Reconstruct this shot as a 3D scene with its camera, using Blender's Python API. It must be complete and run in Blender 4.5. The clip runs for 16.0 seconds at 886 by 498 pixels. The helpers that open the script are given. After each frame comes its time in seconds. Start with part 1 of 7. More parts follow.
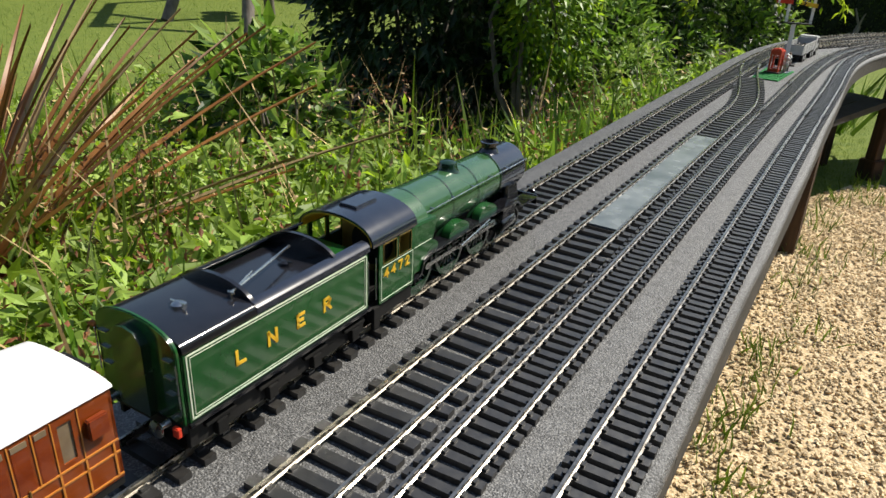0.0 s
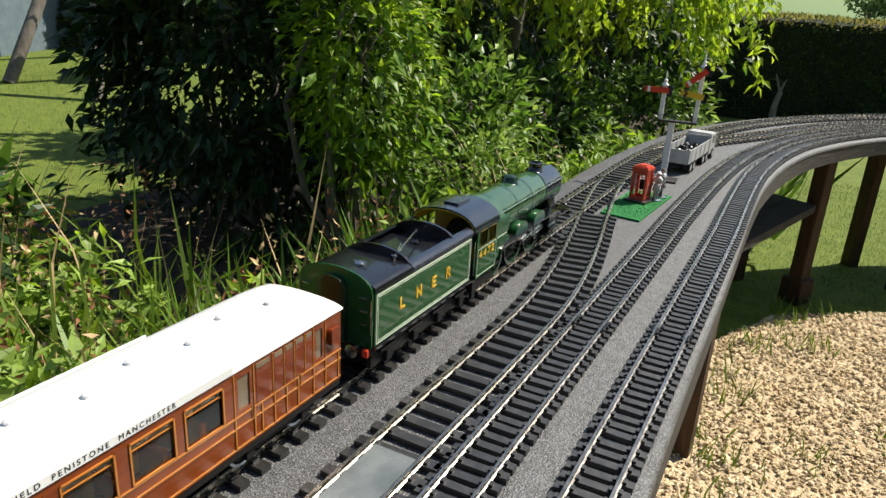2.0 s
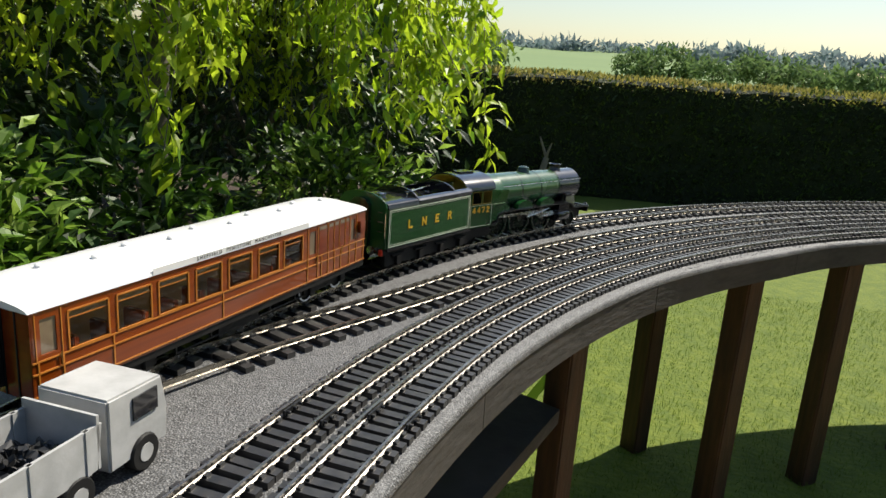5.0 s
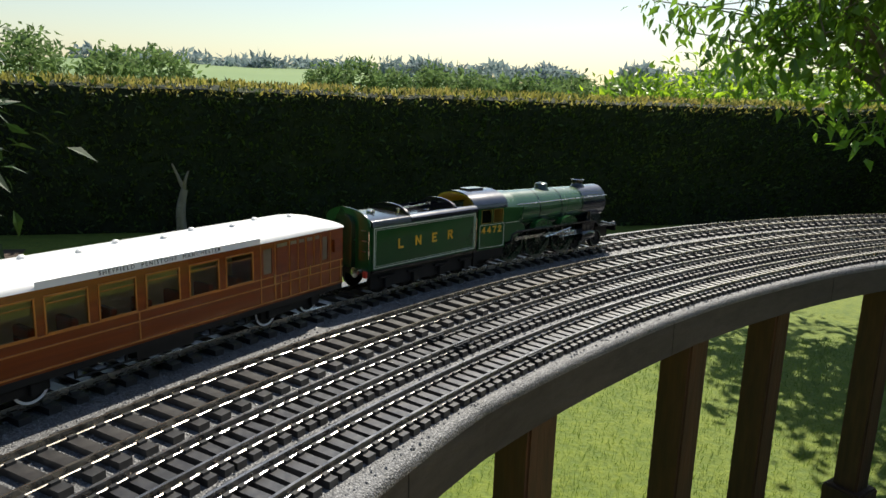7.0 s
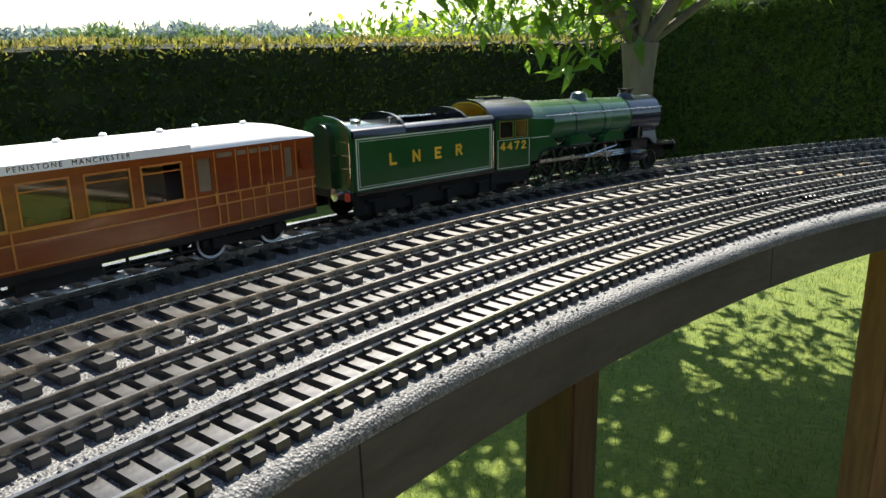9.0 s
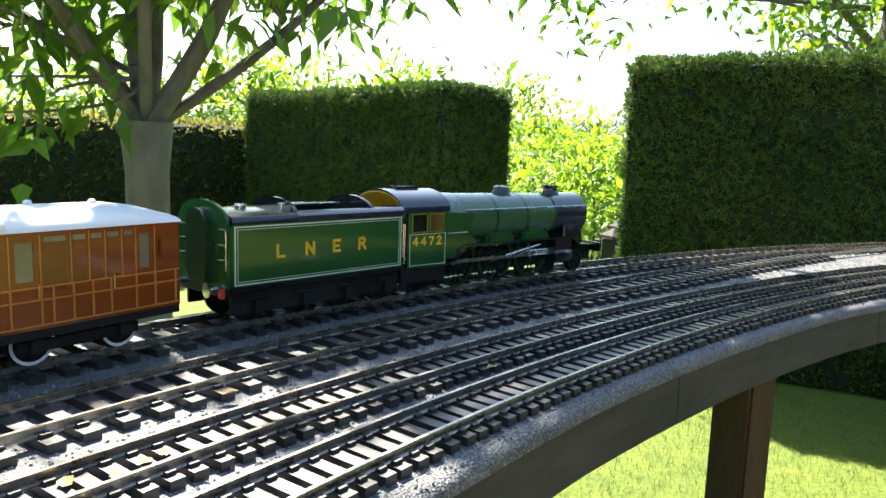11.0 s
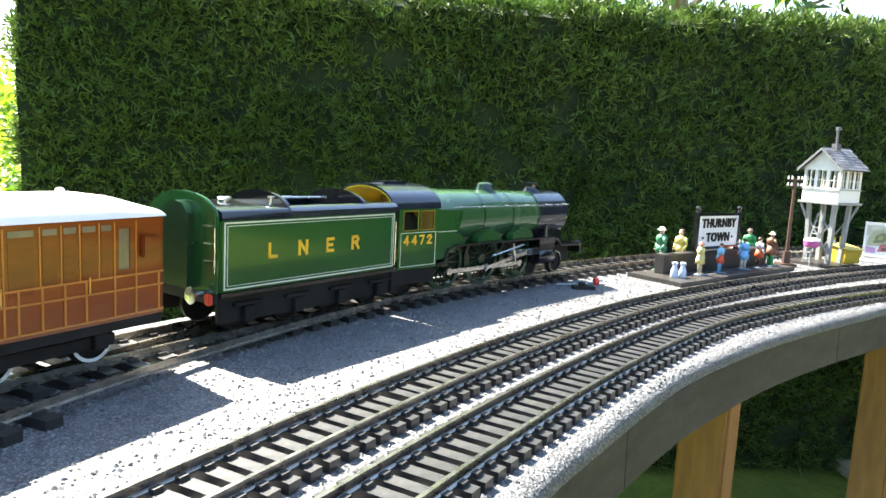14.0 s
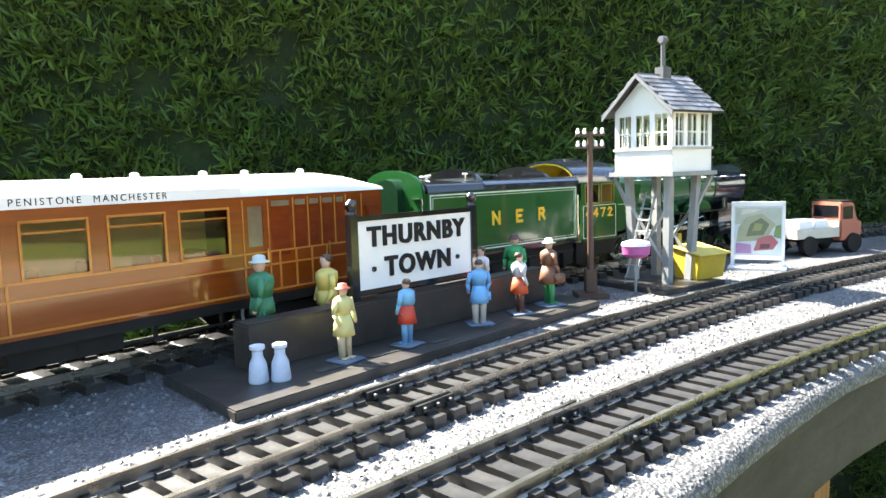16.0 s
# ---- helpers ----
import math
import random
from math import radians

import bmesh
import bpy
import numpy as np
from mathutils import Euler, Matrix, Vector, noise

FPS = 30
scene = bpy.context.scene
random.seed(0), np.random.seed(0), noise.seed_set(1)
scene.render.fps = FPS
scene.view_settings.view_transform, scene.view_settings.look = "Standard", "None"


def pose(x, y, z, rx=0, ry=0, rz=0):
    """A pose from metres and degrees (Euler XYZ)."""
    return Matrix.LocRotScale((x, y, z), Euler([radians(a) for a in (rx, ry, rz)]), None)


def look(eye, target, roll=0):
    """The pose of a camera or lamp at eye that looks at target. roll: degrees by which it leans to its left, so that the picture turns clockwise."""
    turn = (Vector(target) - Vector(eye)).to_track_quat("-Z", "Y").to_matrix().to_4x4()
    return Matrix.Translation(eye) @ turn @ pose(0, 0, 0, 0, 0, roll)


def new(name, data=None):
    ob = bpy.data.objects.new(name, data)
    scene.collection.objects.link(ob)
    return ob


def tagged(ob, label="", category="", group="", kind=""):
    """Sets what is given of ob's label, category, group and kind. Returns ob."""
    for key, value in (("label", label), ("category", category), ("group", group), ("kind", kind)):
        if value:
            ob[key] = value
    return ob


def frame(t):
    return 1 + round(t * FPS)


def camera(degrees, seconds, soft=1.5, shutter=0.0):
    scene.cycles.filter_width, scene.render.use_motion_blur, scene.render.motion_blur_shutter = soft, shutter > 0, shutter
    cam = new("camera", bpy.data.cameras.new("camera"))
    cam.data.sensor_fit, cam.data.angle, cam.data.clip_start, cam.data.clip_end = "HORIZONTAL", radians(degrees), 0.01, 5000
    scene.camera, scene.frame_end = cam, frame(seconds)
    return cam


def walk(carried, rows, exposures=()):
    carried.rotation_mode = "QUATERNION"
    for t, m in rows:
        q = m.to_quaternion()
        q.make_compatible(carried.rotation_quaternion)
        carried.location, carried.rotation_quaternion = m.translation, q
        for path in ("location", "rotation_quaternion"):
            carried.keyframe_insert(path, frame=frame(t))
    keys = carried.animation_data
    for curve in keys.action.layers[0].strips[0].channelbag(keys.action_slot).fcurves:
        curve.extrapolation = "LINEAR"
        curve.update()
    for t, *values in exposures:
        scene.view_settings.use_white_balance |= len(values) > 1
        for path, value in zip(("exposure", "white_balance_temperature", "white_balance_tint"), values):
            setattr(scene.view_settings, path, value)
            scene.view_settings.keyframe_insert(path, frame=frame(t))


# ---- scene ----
RZ = 0.60          # height of the rail heads; the ground is at 0
BAL = RZ - 0.012   # top of the ballast


# The line of the outer track: curvature at every half metre, integrated from its start.
BEND = [-0.005, -0.025, -0.042, -0.055, -0.059, -0.052, 0.015, -0.026, -0.02, 0.039, -0.261, -0.509, -0.524, -0.393,
        -0.388, -0.324, -0.421, -0.398, -0.353, -0.316, -0.324, -0.389, -0.345, -0.323, -0.32, -0.32, -0.32]
SG = np.arange(-2.5, 10.4, 0.01)
_h = np.cumsum(np.interp(SG, -2.5 + 0.5 * np.arange(len(BEND)), BEND)) * 0.01
_z = int(np.searchsorted(SG, 0))
HEAD = _h - _h[_z]
PX, PY = np.cumsum(-np.sin(HEAD)) * 0.01, np.cumsum(np.cos(HEAD)) * 0.01
PX, PY = PX - PX[_z], PY - PY[_z]


def line(s, off=0.0):
    """Place and heading on the line at s metres, off metres to its right."""
    h = float(np.interp(s, SG, HEAD))
    return (float(np.interp(s, SG, PX)) + off * math.cos(h), float(np.interp(s, SG, PY)) + off * math.sin(h), h)


def on_line(s, off, z=0.0, turn=0.0):
    x, y, h = line(s, off)
    return pose(x, y, z, 0, 0, math.degrees(h) + turn)


def ease(a, b, s):
    u = min(1, max(0, (s - a) / (b - a)))
    return u * u * (3 - 2 * u)


def off_two(s):
    if s < 2.4:
        return 0.116 * (1 - ease(1.45, 2.3, s))
    return 0.118 * ease(2.5, 3.2, s) * (1 - ease(6.75, 7.9, s))


KS = [-2, 0, 1, 2, 2.5, 3, 4, 5, 6, 6.5, 7, 8, 9, 10]


def off_three(s):
    return float(np.interp(s, KS, [.194, .190, .180, .172, .180, .186, .196, .205, .214, .219, .215, .198, .212, .22]))


def off_four(s):
    return float(np.interp(s, KS, [.291, .282, .271, .258, .246, .245, .264, .284, .291, .290, .284, .272, .352, .37]))


EDGE_S = [-2, 0, 1, 1.6, 1.85, 2.1, 2.4, 2.75, 3, 3.5, 3.95, 4.15, 4.44, 4.7, 5, 5.4, 5.9, 6.2, 6.4, 6.6, 7, 7.37, 7.55, 7.8, 8, 8.3, 8.5, 9, 10]
EDGE_O = [.325, .318, .311, .298, .290, .284, .279, .282, .286, .298, .313, .306, .315, .317, .322, .330, .338, .339, .331, .330, .323, .329, .322, .321, .328, .345, .348, .385, .40]


def off_edge(s):
    return float(np.interp(s, EDGE_S, EDGE_O))


ROWS = [  # seconds, place, yaw, pitch, roll of the carried camera
    (0, 0.3801, -0.2704, 0.3494, 31.38, -24.46, -2.44),
    (0.5, 0.3931, -0.0036, 0.3566, 32.77, -22.60, -4.13),
    (1, 0.3887, 0.2498, 0.3575, 30.96, -20.96, -4.36),
    (1.5, 0.3570, 0.4812, 0.3622, 26.94, -21.65, -2.31),
    (2, 0.3676, 0.7324, 0.3551, 27.39, -20.26, -3.22),
    (2.5, 0.3621, 0.9806, 0.3487, 24.46, -17.68, -1.14),
    (3, 0.3808, 1.2340, 0.3505, 25.55, -17.92, -2.43),
    (3.5, 0.3962, 1.4838, 0.3104, 22.38, -16.89, -1.39),
    (6, 0.5444, 2.6965, 0.2747, 1.56, -13.59, -3.37),
    (6.5, 0.6270, 2.9421, 0.2682, -5.91, -14.03, -0.94),
    (7, 0.7831, 3.1705, 0.2453, -11.18, -12.02, -1.94),
    (7.5, 0.9402, 3.3947, 0.2170, -18.09, -13.30, -0.21),
    (8, 1.1306, 3.5869, 0.1806, -20.99, -14.20, 0.64),
    (10.5, 2.1329, 4.0751, 0.1566, -46.28, -10.97, -1.24),
    (11, 2.3209, 4.1297, 0.1565, -53.71, -7.86, -1.95),
    (11.5, 2.4739, 4.1969, 0.1471, -63.18, -9.78, -1.32),
    (12, 2.6517, 4.2089, 0.1316, -65.33, -9.45, -1.80),
    (12.5, 2.8283, 4.2082, 0.1401, -71.79, -6.29, -1.27),
    (13, 2.9840, 4.1471, 0.1339, -72.92, -8.39, -0.46),
    (13.5, 3.1949, 4.1034, 0.1315, -75.11, -8.45, -2.77),
    (14, 3.3821, 4.0679, 0.1449, -84.42, -7.52, -3.06),
    (14.5, 3.5463, 4.0102, 0.1354, -86.24, -7.08, -1.83),
    (15, 3.7186, 3.9168, 0.1185, -87.93, -7.90, -1.29),
    (15.5, 3.8644, 3.8279, 0.1223, -93.61, -6.31, 0.76),
    (16, 3.9983, 3.7385, 0.1082, -91.19, -6.38, 1.58),
]
cam = camera(63.72, 16.0, soft=1.5)
walk(cam, [(t, pose(x, y, RZ + z, 90 + pitch, roll, yaw)) for t, x, y, z, yaw, pitch, roll in ROWS],
     exposures=[(0, 0.52), (3.5, 0.6), (6, 0.52), (7, 0.68), (8, 0.98), (10.5, 1.95), (11, 2.15), (12, 2.2), (12.5, 2.45), (14, 2.8), (16, 2.92)])

# ---- daylight: a high summer sun ahead and to the right of the straight ----
SUN_AZ, SUN_EL = 36.0, 50.5
world = bpy.data.worlds.new("sky")
scene.world = world
world.use_nodes = True
_n = world.node_tree.nodes
_sky = _n.new("ShaderNodeTexSky")
_sky.sky_type = "NISHITA"
_sky.sun_disc = False
_sky.sun_elevation, _sky.sun_rotation = radians(SUN_EL), radians(SUN_AZ)
_sky.dust_density, _sky.air_density, _sky.ozone_density = 0.7, 1.3, 1.0
world.node_tree.links.new(_sky.outputs[0], _n["Background"].inputs[0])
_n["Background"].inputs[1].default_value = 0.078
sun = new("sun", bpy.data.lights.new("sun", "SUN"))
sun.data.energy, sun.data.angle, sun.data.color = 5.0, radians(0.53), (1.0, 0.93, 0.80)
_az, _el = radians(SUN_AZ), radians(SUN_EL)
sun.matrix_world = look((math.sin(_az) * math.cos(_el) * 30, math.cos(_az) * math.cos(_el) * 30, math.sin(_el) * 30), (0, 0, 0))


# ---- materials ----
def surface(name, c1, c2, scale=20.0, rough=0.6, bump=0.0, bscale=None, metal=0.0, coat=0.0, vary=0.0, stretch=None,
            c3=None, trans=0.0, spec=0.5):
    """A two-scale procedural surface: c1 to c2 by broad and fine noise, c3 in specks, relief by bump (metres)."""
    m = bpy.data.materials.new(name)
    m.use_nodes = True
    nt = m.node_tree
    n, l = nt.nodes, nt.links
    b = n["Principled BSDF"]
    tc = n.new("ShaderNodeTexCoord")
    src = tc.outputs["Object"]
    if stretch:
        mp = n.new("ShaderNodeMapping")
        mp.inputs["Scale"].default_value = stretch
        l.new(src, mp.inputs[0])
        src = mp.outputs[0]
    big, fine = n.new("ShaderNodeTexNoise"), n.new("ShaderNodeTexNoise")
    for t, sc, d in ((big, scale * 0.22, 3), (fine, scale, 5)):
        t.inputs["Scale"].default_value, t.inputs["Detail"].default_value = sc, d
        l.new(src, t.inputs["Vector"])
    add = n.new("ShaderNodeMath")
    add.operation = "ADD"
    l.new(big.outputs[0], add.inputs[0])
    l.new(fine.outputs[0], add.inputs[1])
    ramp = n.new("ShaderNodeMapRange")
    ramp.inputs[1].default_value, ramp.inputs[2].default_value = 0.75, 1.25
    l.new(add.outputs[0], ramp.inputs[0])
    mix = n.new("ShaderNodeMix")
    mix.data_type = "RGBA"
    mix.inputs[6].default_value, mix.inputs[7].default_value = (*c1, 1), (*c2, 1)
    l.new(ramp.outputs[0], mix.inputs[0])
    col = mix.outputs[2]
    if c3:
        vor = n.new("ShaderNodeTexVoronoi")
        vor.inputs["Scale"].default_value = scale * 3
        l.new(src, vor.inputs["Vector"])
        sep = n.new("ShaderNodeSeparateColor")
        l.new(vor.outputs["Color"], sep.inputs[0])
        pick = n.new("ShaderNodeMapRange")
        pick.inputs[1].default_value, pick.inputs[2].default_value = 0.55, 0.95
        l.new(sep.outputs[0], pick.inputs[0])
        mix2 = n.new("ShaderNodeMix")
        mix2.data_type = "RGBA"
        mix2.inputs[7].default_value = (*c3, 1)
        l.new(pick.outputs[0], mix2.inputs[0])
        l.new(col, mix2.inputs[6])
        col = mix2.outputs[2]
    if vary:
        info, geo = n.new("ShaderNodeObjectInfo"), n.new("ShaderNodeNewGeometry")
        s2 = n.new("ShaderNodeMath")
        s2.operation = "ADD"
        l.new(info.outputs["Random"], s2.inputs[0])
        l.new(geo.outputs["Random Per Island"], s2.inputs[1])
        fr = n.new("ShaderNodeMath")
        fr.operation = "FRACT"
        l.new(s2.outputs[0], fr.inputs[0])
        rng = n.new("ShaderNodeMapRange")
        rng.inputs[3].default_value, rng.inputs[4].default_value = 1 - vary, 1 + vary
        l.new(fr.outputs[0], rng.inputs[0])
        hsv = n.new("ShaderNodeHueSaturation")
        l.new(rng.outputs[0], hsv.inputs["Value"])
        l.new(col, hsv.inputs["Color"])
        col = hsv.outputs[0]
    l.new(col, b.inputs["Base Color"])
    b.inputs["Metallic"].default_value = metal
    b.inputs["Specular IOR Level"].default_value = spec
    rr = n.new("ShaderNodeMapRange")
    rr.inputs[3].default_value, rr.inputs[4].default_value = max(0.02, rough - 0.08), min(1, rough + 0.1)
    l.new(fine.outputs[0], rr.inputs[0])
    l.new(rr.outputs[0], b.inputs["Roughness"])
    if coat:
        b.inputs["Coat Weight"].default_value, b.inputs["Coat Roughness"].default_value = coat, 0.06
    if bump:
        bn = n.new("ShaderNodeBump")
        bn.inputs["Distance"].default_value = bump
        bn.inputs["Strength"].default_value = 1.0
        if bscale:
            t = n.new("ShaderNodeTexVoronoi")
            t.inputs["Scale"].default_value = bscale
            l.new(src, t.inputs["Vector"])
            l.new(t.outputs["Distance"], bn.inputs["Height"])
        else:
            l.new(fine.outputs[0], bn.inputs["Height"])
        l.new(bn.outputs[0], b.inputs["Normal"])
    if trans:  # thin leaf: part of the light passes through
        tr = n.new("ShaderNodeBsdfTranslucent")
        l.new(col, tr.inputs[0])
        ms = n.new("ShaderNodeMixShader")
        ms.inputs[0].default_value = trans
        l.new(b.outputs[0], ms.inputs[1])
        l.new(tr.outputs[0], ms.inputs[2])
        l.new(ms.outputs[0], n["Material Output"].inputs[0])
    return m


def glassy(name, tint=(0.9, 0.92, 0.88), rough=0.02):
    m = bpy.data.materials.new(name)
    m.use_nodes = True
    b = m.node_tree.nodes["Principled BSDF"]
    b.inputs["Base Color"].default_value = (*tint, 1)
    b.inputs["Roughness"].default_value = rough
    b.inputs["Transmission Weight"].default_value = 1.0
    b.inputs["IOR"].default_value = 1.45
    return m


LAWN = surface("lawn_ground", (0.075, 0.118, 0.009), (0.14, 0.18, 0.016), 60, 0.9, 0.006)
GRASS = surface("grass_blade", (0.08, 0.15, 0.010), (0.155, 0.225, 0.019), 8, 0.6, vary=0.35, trans=0.4)
SOIL = surface("bed_soil", (0.035, 0.024, 0.016), (0.07, 0.05, 0.035), 30, 0.95, 0.02)
GRAVEL = surface("gravel_bed", (0.36, 0.26, 0.14), (0.56, 0.43, 0.26), 70, 0.9, 0.003, 140, c3=(0.68, 0.56, 0.38))
CHIP = surface("gravel_chip", (0.50, 0.38, 0.22), (0.72, 0.58, 0.38), 12, 0.85, vary=0.3)
FELT = surface("ballast_grit", (0.036, 0.036, 0.037), (0.090, 0.091, 0.093), 300, 0.60, 0.0008, 560, c3=(0.20, 0.20, 0.20), spec=0.65)
GRIT = surface("ballast_grain", (0.07, 0.07, 0.072), (0.17, 0.17, 0.17), 90, 0.5, vary=0.4, spec=0.6)
FASCIA = surface("weathered_fascia", (0.026, 0.024, 0.021), (0.052, 0.048, 0.043), 30, 0.8, 0.002, stretch=(1, 1, 4))
# two copies of one post timber: shade and sun put into their colours
POST = surface("shaded_post", (0.024, 0.012, 0.007), (0.070, 0.033, 0.016), 40, 0.65, 0.002, stretch=(3, 3, 0.4))
POST_SUNLIT = surface("sunlit_post", (0.17, 0.078, 0.030), (0.28, 0.135, 0.052), 40, 0.6, 0.002, stretch=(3, 3, 0.4))
SLEEPER = surface("black_sleeper", (0.008, 0.007, 0.007), (0.022, 0.020, 0.018), 120, 0.42, 0.0005, vary=0.3, spec=1.0)
RAIL = surface("worn_rail", (0.30, 0.27, 0.22), (0.48, 0.44, 0.37), 90, 0.26, metal=0.95)
JOINER = surface("black_joiner", (0.02, 0.02, 0.02), (0.07, 0.07, 0.07), 120, 0.35, metal=0.6)
RAIL_DULL = surface("rusty_rail", (0.28, 0.255, 0.22), (0.44, 0.41, 0.37), 90, 0.27, metal=0.95)
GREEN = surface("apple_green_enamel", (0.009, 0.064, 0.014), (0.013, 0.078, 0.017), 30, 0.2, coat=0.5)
# paler copy of the apple green: sun and sky sheen put into its colour
GREEN_SUNLIT = surface("sunlit_green_enamel", (0.031, 0.090, 0.033), (0.043, 0.108, 0.041), 30, 0.24, coat=0.9)
GREEN_DARK = surface("dark_green_enamel", (0.005, 0.026, 0.010), (0.008, 0.034, 0.013), 30, 0.25, coat=0.5)
BLACK = surface("black_enamel", (0.006, 0.006, 0.008), (0.012, 0.012, 0.015), 40, 0.18, coat=0.6)
BLACK_MATT = surface("sooty_black", (0.006, 0.006, 0.006), (0.016, 0.015, 0.014), 60, 0.6, spec=0.3)
# blue of the reflected sky is put into this near-black base
SMOKEBOX = surface("blue_black_smokebox", (0.009, 0.012, 0.022), (0.016, 0.020, 0.034), 40, 0.22, coat=1.0)
STEEL = surface("bright_steel", (0.55, 0.54, 0.52), (0.70, 0.69, 0.66), 60, 0.25, metal=1.0)
BRASS = surface("dull_brass", (0.55, 0.36, 0.10), (0.68, 0.46, 0.16), 60, 0.3, metal=1.0)
GOLD = surface("gold_paint", (0.72, 0.42, 0.02), (0.80, 0.49, 0.035), 50, 0.35)
CREAM = surface("lining_white", (0.55, 0.62, 0.48), (0.65, 0.70, 0.56), 50, 0.4)
WHITE = surface("white_gloss", (0.78, 0.78, 0.77), (0.84, 0.84, 0.83), 18, 0.3, coat=0.3)
TEAK = surface("varnished_teak", (0.172, 0.032, 0.003), (0.25, 0.050, 0.0045), 60, 0.22, 0.0001, coat=0.6, stretch=(1, 0.15, 4))
TEAK_DARK = surface("dark_teak_panel", (0.15, 0.022, 0.003), (0.21, 0.036, 0.004), 60, 0.22, coat=0.6, stretch=(1, 1, 4))
TEAK_BEAD = surface("pale_teak_bead", (0.44, 0.15, 0.018), (0.55, 0.20, 0.03), 60, 0.3, coat=0.5)
RED = surface("signal_red", (0.55, 0.035, 0.015), (0.66, 0.06, 0.025), 50, 0.4)
BOX_RED = surface("kiosk_red", (0.50, 0.045, 0.02), (0.62, 0.08, 0.035), 60, 0.38, 0.0004)
YELLOW = surface("signal_yellow", (0.66, 0.42, 0.02), (0.74, 0.5, 0.04), 50, 0.4)
OCHRE = surface("ochre_paint", (0.26, 0.15, 0.025), (0.34, 0.20, 0.035), 50, 0.5)
PAINT_GREY = surface("pale_grey_paint", (0.34, 0.34, 0.33), (0.46, 0.46, 0.45), 80, 0.55, 0.0004)
DARK_BOARD = surface("tarred_board", (0.022, 0.02, 0.019), (0.05, 0.045, 0.04), 70, 0.4, 0.0008)
MAT_GREEN = surface("grass_mat", (0.01, 0.14, 0.03), (0.02, 0.22, 0.05), 300, 0.9, 0.002)
COAL = surface("coal", (0.015, 0.015, 0.016), (0.05, 0.05, 0.05), 90, 0.35)
GLASS = glassy("window_glass")
FROSTED = surface("frosted_pane", (0.16, 0.115, 0.07), (0.24, 0.18, 0.11), 90, 0.15, coat=0.7)
CABIN_TAN = surface("tan_partition", (0.34, 0.21, 0.075), (0.46, 0.30, 0.11), 40, 0.5)
PLATE = surface("grey_plate", (0.09, 0.105, 0.105), (0.22, 0.24, 0.24), 30, 0.25, spec=0.7)
# shade inside the hedges is put into these near-black core colours
HEDGE_CORE = surface("hedge_inner_shade", (0.008, 0.014, 0.005), (0.02, 0.032, 0.01), 25, 0.95, 0.03)
CONIFER_CORE = surface("conifer_inner_shade", (0.007, 0.016, 0.004), (0.018, 0.036, 0.008), 40, 0.95, 0.02)
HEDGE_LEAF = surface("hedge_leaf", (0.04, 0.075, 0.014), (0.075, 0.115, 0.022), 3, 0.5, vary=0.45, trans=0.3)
# tan leaves made this pale to put the sun on the hedge top into colour
HEDGE_SUNLIT = surface("hedge_sunlit_top", (0.26, 0.26, 0.05), (0.38, 0.32, 0.09), 3, 0.55, vary=0.3, trans=0.45)
CYPRESS = surface("clipped_conifer", (0.060, 0.118, 0.020), (0.105, 0.168, 0.034), 3, 0.6, vary=0.55, trans=0.3)
LEAF_DARK = surface("laurel_leaf", (0.014, 0.036, 0.008), (0.032, 0.068, 0.014), 3, 0.42, vary=0.45, trans=0.25, spec=0.35)
LEAF = surface("shrub_leaf", (0.09, 0.19, 0.016), (0.16, 0.28, 0.028), 3, 0.42, vary=0.35, trans=0.45)
LEAF_LIME = surface("birch_leaf", (0.22, 0.36, 0.016), (0.34, 0.47, 0.03), 3, 0.42, vary=0.3, trans=0.7)
# glow of sun through the weeping tree's leaves is put into this green
LEAF_GLOW = surface("backlit_leaf", (0.30, 0.44, 0.018), (0.46, 0.56, 0.04), 3, 0.42, vary=0.3, trans=0.6)
WEED = surface("weed_leaf", (0.20, 0.32, 0.045), (0.33, 0.45, 0.085), 3, 0.5, vary=0.4, trans=0.42)
STRAW = surface("dry_stem", (0.30, 0.20, 0.085), (0.48, 0.35, 0.17), 8, 0.7, vary=0.3)
DOCK = surface("dock_seed", (0.16, 0.055, 0.022), (0.26, 0.11, 0.04), 8, 0.7, vary=0.35, trans=0.2)
FLAX = surface("bronze_flax", (0.15, 0.055, 0.018), (0.32, 0.15, 0.045), 6, 0.4, vary=0.45, trans=0.3)
BARK = surface("grey_bark", (0.10, 0.085, 0.07), (0.2, 0.175, 0.15), 30, 0.9, 0.006, stretch=(1, 1, 0.4))
PALE_BARK = surface("pale_bark", (0.20, 0.17, 0.14), (0.34, 0.30, 0.25), 30, 0.9, 0.005, stretch=(1, 1, 0.4))
# distance haze is mixed into both far foliage colours
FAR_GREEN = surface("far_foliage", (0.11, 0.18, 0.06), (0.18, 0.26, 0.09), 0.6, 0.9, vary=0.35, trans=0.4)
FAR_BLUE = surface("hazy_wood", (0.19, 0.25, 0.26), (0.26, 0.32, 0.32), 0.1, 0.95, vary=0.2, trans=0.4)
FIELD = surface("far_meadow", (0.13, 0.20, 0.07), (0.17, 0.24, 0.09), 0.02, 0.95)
SLATE = surface("roof_slate", (0.08, 0.085, 0.10), (0.2, 0.2, 0.22), 120, 0.5, 0.0004, vary=0.5)
PAVING = surface("paving_stone", (0.30, 0.25, 0.19), (0.40, 0.34, 0.27), 25, 0.85, 0.003, vary=0.15)


